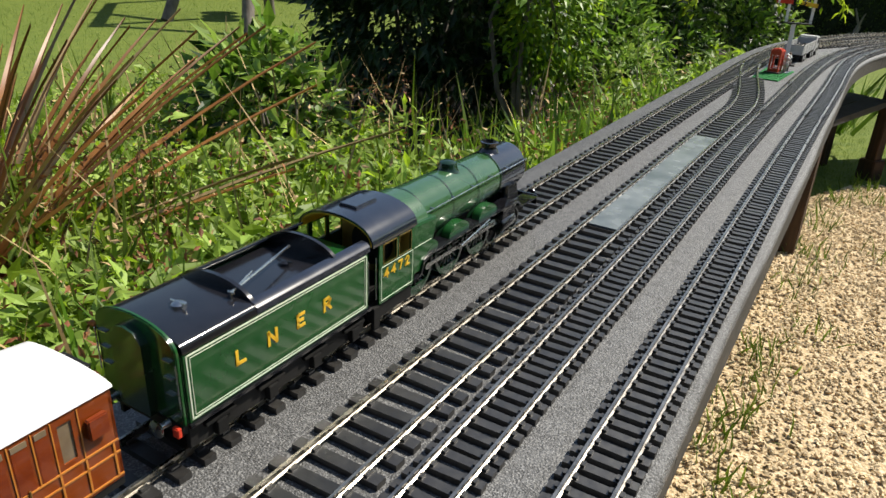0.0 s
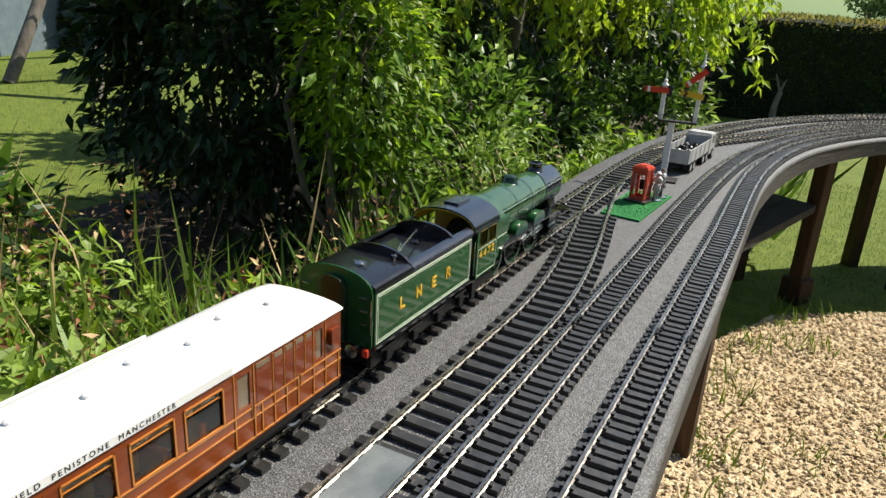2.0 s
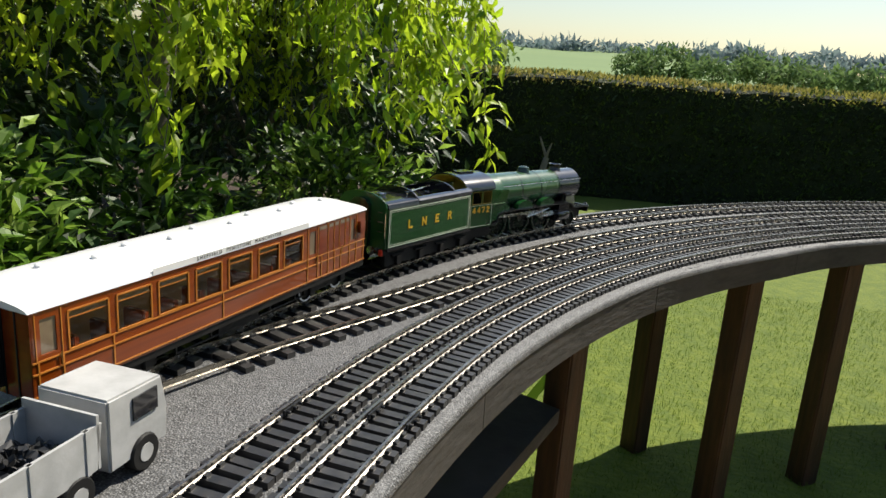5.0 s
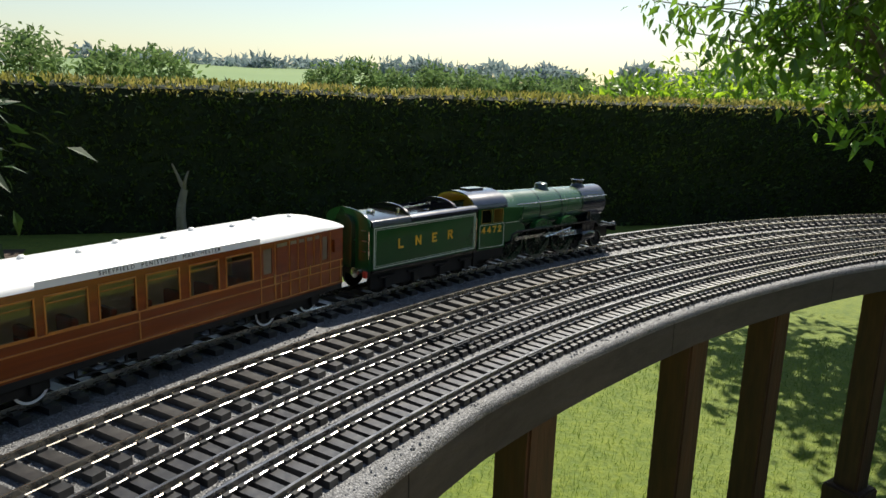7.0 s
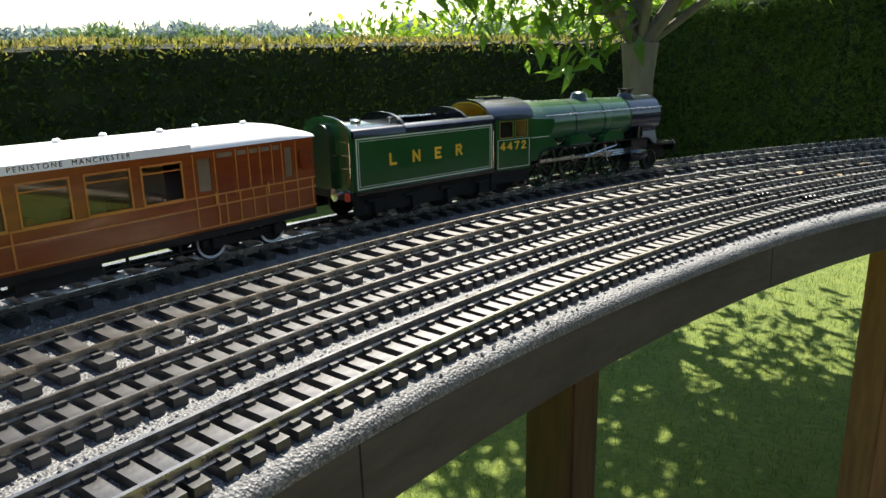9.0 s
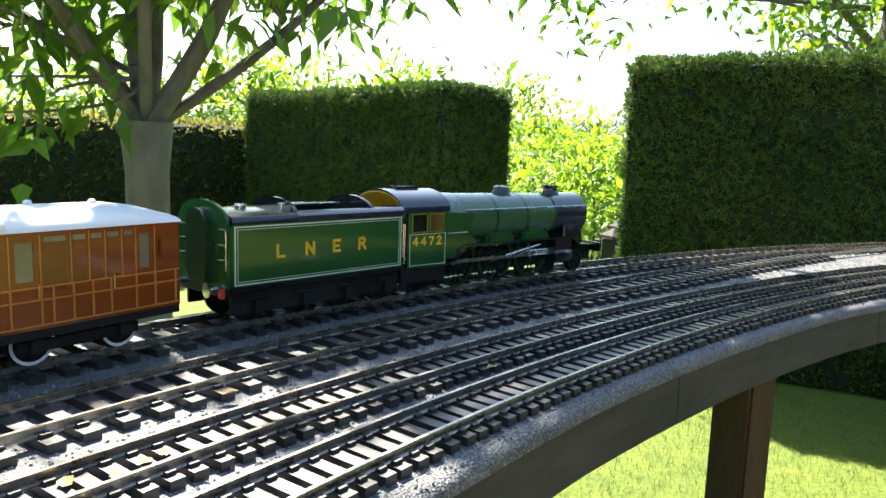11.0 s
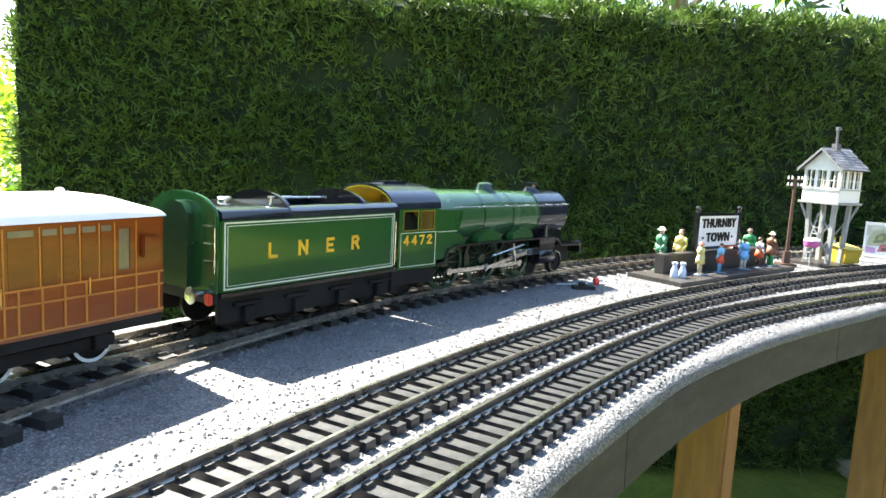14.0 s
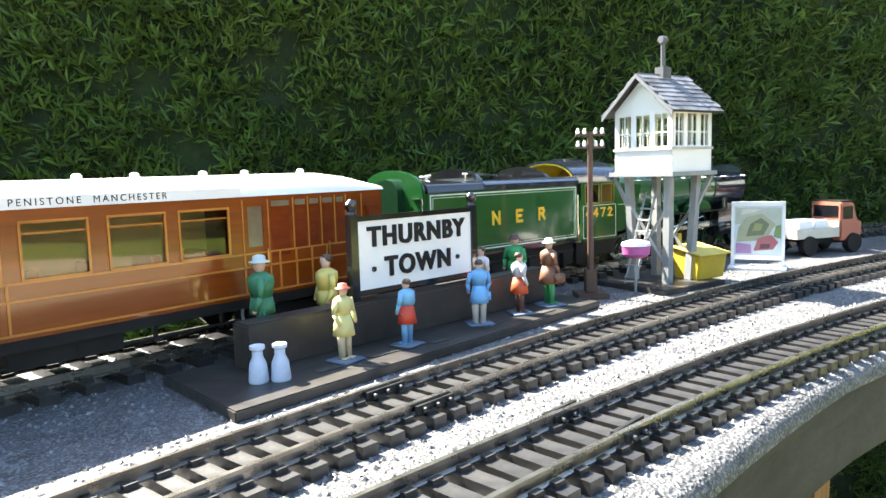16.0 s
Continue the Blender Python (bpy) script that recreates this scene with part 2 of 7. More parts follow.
# ---- mesh tools ----
def box(bm, x0, x1, y0, y1, z0, z1, m=None):
    v = [bm.verts.new((x, y, z)) for x in (x0, x1) for y in (y0, y1) for z in (z0, z1)]
    for f in ((0, 1, 3, 2), (4, 6, 7, 5), (0, 4, 5, 1), (2, 3, 7, 6), (0, 2, 6, 4), (1, 5, 7, 3)):
        bm.faces.new([v[i] for i in f])
    if m is not None:
        bmesh.ops.transform(bm, matrix=m, verts=v)
    return v


def tube(bm, p, q, r0, r1=None, n=10, caps=True):
    p, q = Vector(p), Vector(q)
    r1 = r0 if r1 is None else r1
    rot = (q - p).to_track_quat("Z", "Y").to_matrix()
    a, b = [], []
    for i in range(n):
        d = rot @ Vector((math.cos(2 * math.pi * i / n), math.sin(2 * math.pi * i / n), 0))
        a.append(bm.verts.new(p + d * r0))
        b.append(bm.verts.new(q + d * r1))
    for i in range(n):
        bm.faces.new((a[i], a[(i + 1) % n], b[(i + 1) % n], b[i]))
    if caps:
        bm.faces.new(a[::-1])
        bm.faces.new(b)


def lathe(bm, prof, at=(0, 0, 0), axis="Z", n=16):
    """prof: (radius, height) pairs, turned about the axis."""
    rings = []
    for r, h in prof:
        ring = []
        for i in range(n):
            c, s = math.cos(2 * math.pi * i / n) * r, math.sin(2 * math.pi * i / n) * r
            p = {"Z": (c, s, h), "Y": (s, h, c), "X": (h, c, s)}[axis]
            ring.append(bm.verts.new(Vector(p) + Vector(at)))
        rings.append(ring)
    for a, b in zip(rings, rings[1:]):
        for i in range(n):
            bm.faces.new((a[i], a[(i + 1) % n], b[(i + 1) % n], b[i]))
    bm.faces.new(rings[0][::-1])
    bm.faces.new(rings[-1])


def prism(bm, pts, y0, y1, axis="Y"):
    """A flat outline pts of pairs, pushed along the axis from y0 to y1."""
    def at(a, b, d):
        return {"Y": (a, d, b), "X": (d, a, b), "Z": (a, b, d)}[axis]
    a = [bm.verts.new(at(u, w, y0)) for u, w in pts]
    b = [bm.verts.new(at(u, w, y1)) for u, w in pts]
    n = len(pts)
    for i in range(n):
        bm.faces.new((a[i], a[(i + 1) % n], b[(i + 1) % n], b[i]))
    bm.faces.new(a[::-1])
    bm.faces.new(b)


def finish(bm, name, mat, smooth=True, bevel=0.0):
    bmesh.ops.recalc_face_normals(bm, faces=bm.faces)
    if bevel:
        bmesh.ops.bevel(bm, geom=[e for e in bm.edges if e.calc_face_angle(0) > 0.6], offset=bevel, segments=2, affect="EDGES")
    for f in bm.faces:
        f.smooth = smooth
    if smooth:
        for e in bm.edges:
            e.smooth = e.calc_face_angle(0) < 0.7
    me = bpy.data.meshes.new(name)
    bm.to_mesh(me)
    bm.free()
    me.materials.append(mat)
    return me


def part(name, bm, mat, parent, label="", bevel=0.0, smooth=True, kind="", m=None):
    ob = new(name, finish(bm, name, mat, smooth, bevel))
    ob.parent = parent
    if m is not None:
        ob.matrix_basis = m
    return tagged(ob, label=label, kind=kind)


def thing(name, m, label, category, group="", kind=""):
    ob = new(name)
    ob.empty_display_size = 0.02
    ob.matrix_basis = m
    return tagged(ob, label, category, group, kind)


def fast_mesh(name, verts, faces, mat):
    """A mesh from arrays: verts (N, 3), faces (M, k), all with k corners."""
    me = bpy.data.meshes.new(name)
    faces = np.asarray(faces, dtype=np.int32)
    k = faces.shape[1]
    me.vertices.add(len(verts))
    me.vertices.foreach_set("co", np.asarray(verts, dtype=np.float32).ravel())
    me.loops.add(faces.size)
    me.loops.foreach_set("vertex_index", faces.ravel())
    me.polygons.add(len(faces))
    me.polygons.foreach_set("loop_start", np.arange(0, faces.size, k, dtype=np.int32))
    me.polygons.foreach_set("use_smooth", np.zeros(len(faces), dtype=bool))
    me.update(calc_edges=True)
    me.validate()
    me.materials.append(mat)
    return me


def scatter(name, tv, tf, where, turn, size, mat, parent=None, kind="stuff", label="", category=""):
    """Many copies of one small form, joined: where (N, 3), turn (N, 3, 3), size (N,)."""
    tv, tf = np.asarray(tv, float), np.asarray(tf, int)
    v = np.einsum("nij,kj->nki", turn, tv) * np.asarray(size)[:, None, None] + np.asarray(where)[:, None, :]
    f = tf[None] + (np.arange(len(where)) * len(tv))[:, None, None]
    ob = new(name, fast_mesh(name, v.reshape(-1, 3), f.reshape(-1, tf.shape[1]), mat))
    ob.parent = parent
    return tagged(ob, label, category, kind=kind)


RNG = np.random.default_rng(7)


def frames_of(normal, spin=None):
    """Turn matrices whose z axes point along the normals, with a random spin."""
    n = normal / np.linalg.norm(normal, axis=1, keepdims=True)
    r = RNG.normal(size=n.shape) if spin is None else spin
    x = np.cross(r, n)
    x /= np.linalg.norm(x, axis=1, keepdims=True) + 1e-9
    return np.stack([x, np.cross(n, x), n], axis=2)


# a leaf, one long from stalk to tip along y, folded on its midrib, and drooping
LEAF_V = [(0, 0, 0), (0.20, 0.40, 0.06), (0, 0.45, 0), (-0.20, 0.40, 0.06), (0, 1.0, -0.14)]
LEAF_F = [(0, 1, 2), (0, 2, 3), (1, 4, 2), (2, 4, 3)]
BLADE_V = [(-0.035, 0, 0), (0.035, 0, 0), (0.03, 0.10, 0.55), (-0.03, 0.10, 0.55), (0, 0.34, 1.0), (0, 0.34, 1.0)]
BLADE_F = [(0, 1, 2, 3), (3, 2, 4, 5)]
# a flat conifer spray of three narrow leaflets
FROND_V = [(0, 0, 0), (0.09, 0.5, 0.03), (0, 1, -0.12), (-0.09, 0.5, 0.03),
           (0, 0.12, 0), (0.40, 0.42, 0.03), (0.62, 0.72, -0.10), (0.27, 0.54, 0.02),
           (0, 0.12, 0), (-0.27, 0.54, 0.02), (-0.62, 0.72, -0.10), (-0.40, 0.42, 0.03)]
FROND_F = [(0, 1, 2, 3), (4, 5, 6, 7), (8, 9, 10, 11)]


# ---- ground, gravel, lawn, beds ----
def sheet(name, pts, z, mat, label, category):
    bm = bmesh.new()
    bm.faces.new([bm.verts.new((x, y, z)) for x, y in pts])
    return tagged(new(name, finish(bm, name, mat, False)), label, category, kind="structure")


sheet("ground", [(-900, -900), (900, -900), (900, 900), (-900, 900)], 0.0, LAWN, "mown lawn of a country garden, sunlit and patchy", "lawn")
gravel_rim = [(0.05, -2.5), (0.05, 1.2), (0.12, 2.2), (0.22, 2.75), (0.40, 3.12), (0.78, 3.42), (1.3, 3.5), (2.4, 3.2), (3.6, 2.4), (3.6, -2.5)]
sheet("gravel_path", gravel_rim, 0.004, GRAVEL, "buff gravel path of loose flint chippings", "gravel")
sheet("planting_bed", [(-2.35, -3), (0.04, -3), (0.04, 2.3), (0.2, 3.0), (0.0, 3.6), (-0.2, 4.6), (-0.6, 7.1), (-3.0, 7.1), (-2.6, 4.2), (-2.2, 2.9)],
      0.008, SOIL, "dark earth of a border full of weeds", "soil")

_c = []
while len(_c) < 46000:
    x, y = random.uniform(0.12, 1.9), random.uniform(0.1, 3.5)
    inside = y < np.interp(x, [0.05, 0.12, 0.22, 0.40, 0.78, 1.3, 2.4], [1.2, 2.2, 2.75, 3.12, 3.42, 3.5, 3.2])
    if inside:
        _c.append((x, y, 0.005 + random.random() * 0.006))
_c = np.array(_c)
CHIP_V = [(-.5, -.3, 0), (.45, -.35, 0), (.55, .2, .02), (.05, .42, 0), (-.5, .25, 0), (-.3, -.15, .3), (.3, -.2, .34), (.2, .2, .3)]
CHIP_T = [(0, 1, 6), (0, 6, 5), (1, 2, 7), (1, 7, 6), (2, 3, 7), (3, 4, 5), (3, 5, 7), (4, 0, 5), (5, 6, 7)]
scatter("gravel_chippings", CHIP_V, CHIP_T, _c, frames_of(np.array([0, 0, 1.0]) + RNG.normal(size=(len(_c), 3)) * 0.3),
        RNG.uniform(0.0065, 0.0145, len(_c)), CHIP, label="loose buff and cream flint gravel chippings", category="gravel")


def grass(name, pts, lo, hi, mat=GRASS, label="short green lawn grass blades", category="grass"):
    p = np.array(pts)
    n = frames_of(np.array([0, 0, 1.0]) + RNG.normal(size=(len(p), 3)) * 0.28)
    scatter(name, BLADE_V, BLADE_F, p, n, RNG.uniform(lo, hi, len(p)), mat, label=label, category=category)


_g = []
while len(_g) < 110000:
    x, y = random.uniform(0.1, 4.9), random.uniform(2.6, 5.4)
    if y > np.interp(x, [0.1, 0.22, 0.40, 0.78, 1.3, 2.4, 4.0], [2.2, 2.75, 3.12, 3.42, 3.5, 3.2, 2.9]):
        _g.append((x, y, 0))
grass("lawn_grass_near", _g, 0.008, 0.019)
_g = [(random.uniform(-7.5, -2.3), random.uniform(1.5, 8), 0) for _ in range(26000)]
grass("lawn_grass_far", _g, 0.015, 0.032)
# tufts at the foot of the viaduct and in the gravel
_g = []
for s in np.arange(-0.4, 3.4, 0.09):
    x, y, h = line(s, off_edge(s) + random.uniform(-0.06, 0.10))
    _g += [(x + random.gauss(0, 0.035), y + random.gauss(0, 0.035), 0.0) for _ in range(random.randint(4, 30))]
for _ in range(26):
    x, y = random.uniform(0.5, 1.6), random.uniform(0.6, 3.3)
    _g += [(x + random.gauss(0, 0.03), y + random.gauss(0, 0.03), 0.0) for _ in range(16)]
grass("grass_tufts", _g, 0.03, 0.08, label="tufts of grass in the gravel edge")

# patio slabs beyond the end of the lawn
patio = thing("patio", pose(0, 0, 0), "buff paving slabs of a patio", "paving", kind="structure")
_bm = bmesh.new()
box(_bm, -0.22, 0.22, -0.22, 0.22, 0, 0.03)
_slab = finish(_bm, "paving_slab", PAVING, False, 0.006)
for i in range(5):
    for j in range(5):
        o = new("paving_slab", _slab)
        o.parent = patio
        o.matrix_basis = pose(4.62 + i * 0.45 + j * 0.1, 2.85 - j * 0.45 + i * 0.1, 0.0, 0, 0, 12)

# ---- the raised line ----
S0, S1 = -2.45, 10.2
deck = thing("deck", pose(0, 0, 0), "raised model railway deck covered in grey mineral felt", "deck", kind="structure")
_bm = bmesh.new()
_prev = None
for s in np.arange(S0, S1, 0.05):
    e = off_edge(s) + 0.004 * noise.noise((s * 3, 0, 0))
    prof = [(-0.085, BAL - 0.08), (-0.085, BAL - 0.006), (-0.075, BAL), (0.05, BAL), (0.16, BAL), (e - 0.007, BAL), (e - 0.002, BAL - 0.0015),
            (e + 0.0012, BAL - 0.005), (e + 0.0015, BAL - 0.010), (e - 0.022, BAL - 0.010), (e - 0.022, BAL - 0.03), (-0.06, BAL - 0.03)]
    ring = [_bm.verts.new((*line(s, o)[:2], z)) for o, z in prof]
    if _prev:
        for i in range(len(prof)):
            _bm.faces.new((_prev[i], _prev[(i + 1) % len(prof)], ring[(i + 1) % len(prof)], ring[i]))
    _prev = ring
part("felt_surface", _bm, FELT, deck, "gritty grey mineral felt top")
_s = S0
while _s < S1 - 0.3:  # fascia boards, butted with a thin joint
    _e = _s + random.uniform(0.42, 0.62)
    _bm = bmesh.new()
    _prev = None
    for s in np.linspace(_s + 0.0008, min(_e, S1) - 0.0008, 18):
        e = off_edge(s)
        ring = [_bm.verts.new((*line(s, o)[:2], z)) for o, z in ((e - 0.020, BAL - 0.0105), (e, BAL - 0.0105), (e + 0.001, BAL - 0.052), (e - 0.020, BAL - 0.052))]
        if _prev:
            for i in range(4):
                _bm.faces.new((_prev[i], _prev[(i + 1) % 4], ring[(i + 1) % 4], ring[i]))
        else:
            _bm.faces.new(ring)
        _prev = ring
    _bm.faces.new(_prev[::-1])
    part("fascia_board", _bm, FASCIA, deck, smooth=False)
    _s = _e

_n = 46000
_gs, _gu = RNG.uniform(3.6, 8.95, _n), RNG.random(_n)
_g = np.array([(*line(s, -0.06 + (off_edge(s) + 0.055) * u)[:2], BAL - 0.0002) for s, u in zip(_gs, _gu)])
GRIT_V = [(-.5, -.4, 0), (.5, -.45, 0), (.45, .5, 0), (-.5, .4, 0), (.1, .05, .62), (-.25, -.05, .5)]
GRIT_T = [(0, 1, 5), (1, 4, 5), (1, 2, 4), (2, 3, 4), (3, 5, 4), (3, 0, 5)]
scatter("ballast_grains", GRIT_V, GRIT_T, _g, frames_of(np.array([0, 0, 1.0]) + RNG.normal(size=(_n, 3)) * 0.25), RNG.uniform(0.0013, 0.0030, _n), GRIT, deck)


def post(s, off, width=0.048, mat=POST, lean=0.0, foot=False):
    t = thing("viaduct_post", on_line(s, off, 0, random.uniform(-8, 8)), "square timber post under the deck, shade put into its dark brown" if mat is POST else
              "square timber post under the deck, sunlight put into its orange-brown", "post", "posts of the viaduct")
    bm = bmesh.new()
    w = width / 2
    box(bm, -w, w, -w, w, -0.05, BAL - 0.031)
    part("timber", bm, mat, t, bevel=0.003, smooth=False)
    if foot:
        bm = bmesh.new()
        box(bm, -w - 0.014, w + 0.014, -w - 0.014, w + 0.014, 0, 0.09)
        part("foot_block", bm, mat, t, bevel=0.004, smooth=False)
    return t


for s, o, pale, ft in ((2.22, .235, 0, 0), (3.46, .178, 0, 1), (3.97, .245, 0, 0), (4.31, .268, 0, 0), (4.73, .268, 0, 1), (5.03, .255, 0, 0),
                       (5.42, .26, 0, 1), (6.10, .290, 1, 0), (6.31, .290, 0, 0), (6.84, .275, 0, 0), (7.50, .272, 1, 0),
                       (8.02, .277, 1, 0), (8.57, .292, 1, 0), (9.2, .28, 0, 0)):
    post(s, o, mat=POST_SUNLIT if pale else POST, foot=bool(ft))
for s, o in ((0.6, -0.04), (1.6, -0.04), (3.45, -0.05), (4.03, -0.005)):
    post(s, o)
shelf = thing("plank_shelf", pose(0, 0, 0), "weathered grey plank shelf slung between the posts", "shelf")
for k in range(2):
    _bm = bmesh.new()
    _ring = [line(2.66, 0.03 + k * 0.09), line(3.42, 0.02 + k * 0.09), line(3.42, 0.105 + k * 0.09), line(2.66, 0.115 + k * 0.09)]
    _v0 = [_bm.verts.new((x, y, RZ - 0.27)) for x, y, _ in _ring]
    _v1 = [_bm.verts.new((x, y, RZ - 0.245)) for x, y, _ in _ring]
    for i in range(4):
        _bm.faces.new((_v0[i], _v0[(i + 1) % 4], _v1[(i + 1) % 4], _v1[i]))
    _bm.faces.new(_v0[::-1])
    _bm.faces.new(_v1)
    part("plank", _bm, FASCIA, shelf, smooth=False)


def sweep_rail(parent, off, side, gauge, s0, s1, mat, keep=lambda s: True):
    half = gauge / 2 + 0.0011
    prof = [(-.0024, -.0063), (.0024, -.0063), (.0024, -.0054), (.0007, -.0046), (.0007, -.0020), (.0012, -.0016), (.0012, 0), (-.0012, 0), (-.0012, -.0016), (-.0007, -.0020), (-.0007, -.0046), (-.0024, -.0054)]
    bm = bmesh.new()
    prev = None
    for s in np.arange(s0, s1, 0.035):
        if not keep(s):
            prev = None
            continue
        o = off(s) + side * half
        ring = [bm.verts.new((*line(s, o + a)[:2], RZ + b)) for a, b in prof]
        if prev:
            for i in range(12):
                bm.faces.new((prev[i], prev[(i + 1) % 12], ring[(i + 1) % 12], ring[i]))
        prev = ring
    part("rail", bm, mat, parent)


def sleeper_form(length, width, gauge):
    bm = bmesh.new()
    box(bm, -length / 2, length / 2, -width / 2, width / 2, -0.0125, -0.0063)
    for sgn in (-1, 1):
        for c in (sgn * (gauge / 2 + 0.0011) - 0.0038, sgn * (gauge / 2 + 0.0011) + 0.0038):
            box(bm, c - 0.0016, c + 0.0016, -width * 0.32, width * 0.32, -0.0063, -0.0040)
    return finish(bm, "sleeper", SLEEPER, False)


def track(label, off, gauge, length, width, pitch, near, mat, keep=lambda s: True, keep_rail=lambda s: True):
    t = thing("railway_track", pose(0, 0, 0), label, "track", "tracks on the deck")
    me = sleeper_form(length, width, gauge)
    sv = np.array([v.co for v in me.vertices])
    sf = np.array([p.vertices[:] for p in me.polygons])
    rest, count = [], 0
    for s in np.arange(S0 + 0.03, S1 - 0.05, pitch):
        s += random.gauss(0, 0.0008)
        if not keep(s):
            continue
        m = Matrix.Translation((0, 0, RZ)) @ on_line(s, off(s), 0, random.gauss(0, 1.0) - math.degrees(math.atan((off(s + .01) - off(s - .01)) / .02)))
        if near[0] < s < near[1] and count < 300:
            o = new("sleeper", me)
            o.parent, o.matrix_basis = t, m
            count += 1
        else:
            rest.append(m)
    if rest:
        r = np.array([np.array(m) for m in rest])
        tagged(scatter("sleeper_run", sv, sf, r[:, :3, 3], r[:, :3, :3], np.ones(len(r)), SLEEPER, t), kind="stuff")
    for side in (-1, 1):
        sweep_rail(t, off, side, gauge, S0, S1, mat, keep_rail)
    return t


track("outer garden railway track, black sleepers and dull steel rails", lambda s: 0.0, 0.045, 0.078, 0.0105, 0.0238, (1.5, 8.5), RAIL)
track("second garden railway track with wide-spaced black sleepers", off_two, 0.045, 0.078, 0.0105, 0.0238, (2.5, 9.0), RAIL,
      lambda s: off_two(s) > 0.045, lambda s: off_two(s) > 0.004)
track("narrow garden railway track with close black sleepers", off_three, 0.032, 0.056, 0.0085, 0.0155, (4.4, 9.2), RAIL_DULL)
track("innermost narrow garden railway track with close black sleepers", off_four, 0.032, 0.056, 0.0085, 0.0155, (4.4, 9.2), RAIL_DULL)

# rail joiners where lengths meet
for s in (1.50, 2.75, 4.25, 5.85, 7.14, 8.28):
    for off in (off_three, off_four):
        j = thing("rail_joint", on_line(s + (0.03 if off is off_four else 0), off(s), RZ), "pair of screwed metal rail joiners", "rail joint", "rail joints")
        for side in (-1, 1):
            bm = bmesh.new()
            for d in (-1, 1):
                box(bm, side * 0.0171 + d * 0.0028 - 0.0009, side * 0.0171 + d * 0.0028 + 0.0009, -0.013, 0.013, -0.0058, -0.0012)
                for k in range(3):
                    lathe(bm, [(0.0014, -0.0013), (0.0014, 0.0013), (0.0006, 0.002)], (side * 0.0171 + d * 0.0046, -0.009 + k * 0.009, -0.0035), "X", 8)
            part("joiner", bm, JOINER, j)
# dull plate between the rails of the second track
plate = thing("rail_plate", pose(0, 0, 0), "scuffed grey plastic plate lying between the rails", "plate")
_bm = bmesh.new()
_prev = None
for s in np.arange(0.60, 1.19, 0.03):
    ring = [_bm.verts.new((*line(s, off_two(s) + o)[:2], RZ + z)) for o, z in ((-.0195, -.0062), (.0195, -.0062), (.0195, -.0035), (-.0195, -.0035))]
    if _prev:
        for i in range(4):
            _bm.faces.new((_prev[i], _prev[(i + 1) % 4], ring[(i + 1) % 4], ring[i]))
    else:
        _bm.faces.new(ring)
    _prev = ring
_bm.faces.new(_prev[::-1])
part("sheet", _bm, PLATE, plate, smooth=False)


for _ in range(15):   # dry leaves blown onto the sleepers
    s, o = random.uniform(5.9, 6.8), random.uniform(0.14, 0.30)
    x, y, h = line(s, o)
    _bm = bmesh.new()
    L = random.uniform(0.008, 0.015)
    _v = [_bm.verts.new((a * L, b * L, c * L)) for a, b, c in ((0, -.5, .04), (.3, -.1, .2), (.16, .3, .16), (0, .55, .3), (-.18, .3, .12), (-.32, -.1, .22), (0, 0, 0))]
    for i in range(6):
        _bm.faces.new((_v[i], _v[(i + 1) % 6], _v[6]))
    ob = new("dry_leaf", finish(_bm, "dry_leaf", STRAW, False))
    ob.matrix_basis = pose(x, y, RZ - 0.0058, random.uniform(-12, 12), random.uniform(-12, 12), random.uniform(0, 360))
    tagged(ob, "curled dry tan leaf lying on the sleepers", "leaf", "fallen leaves")

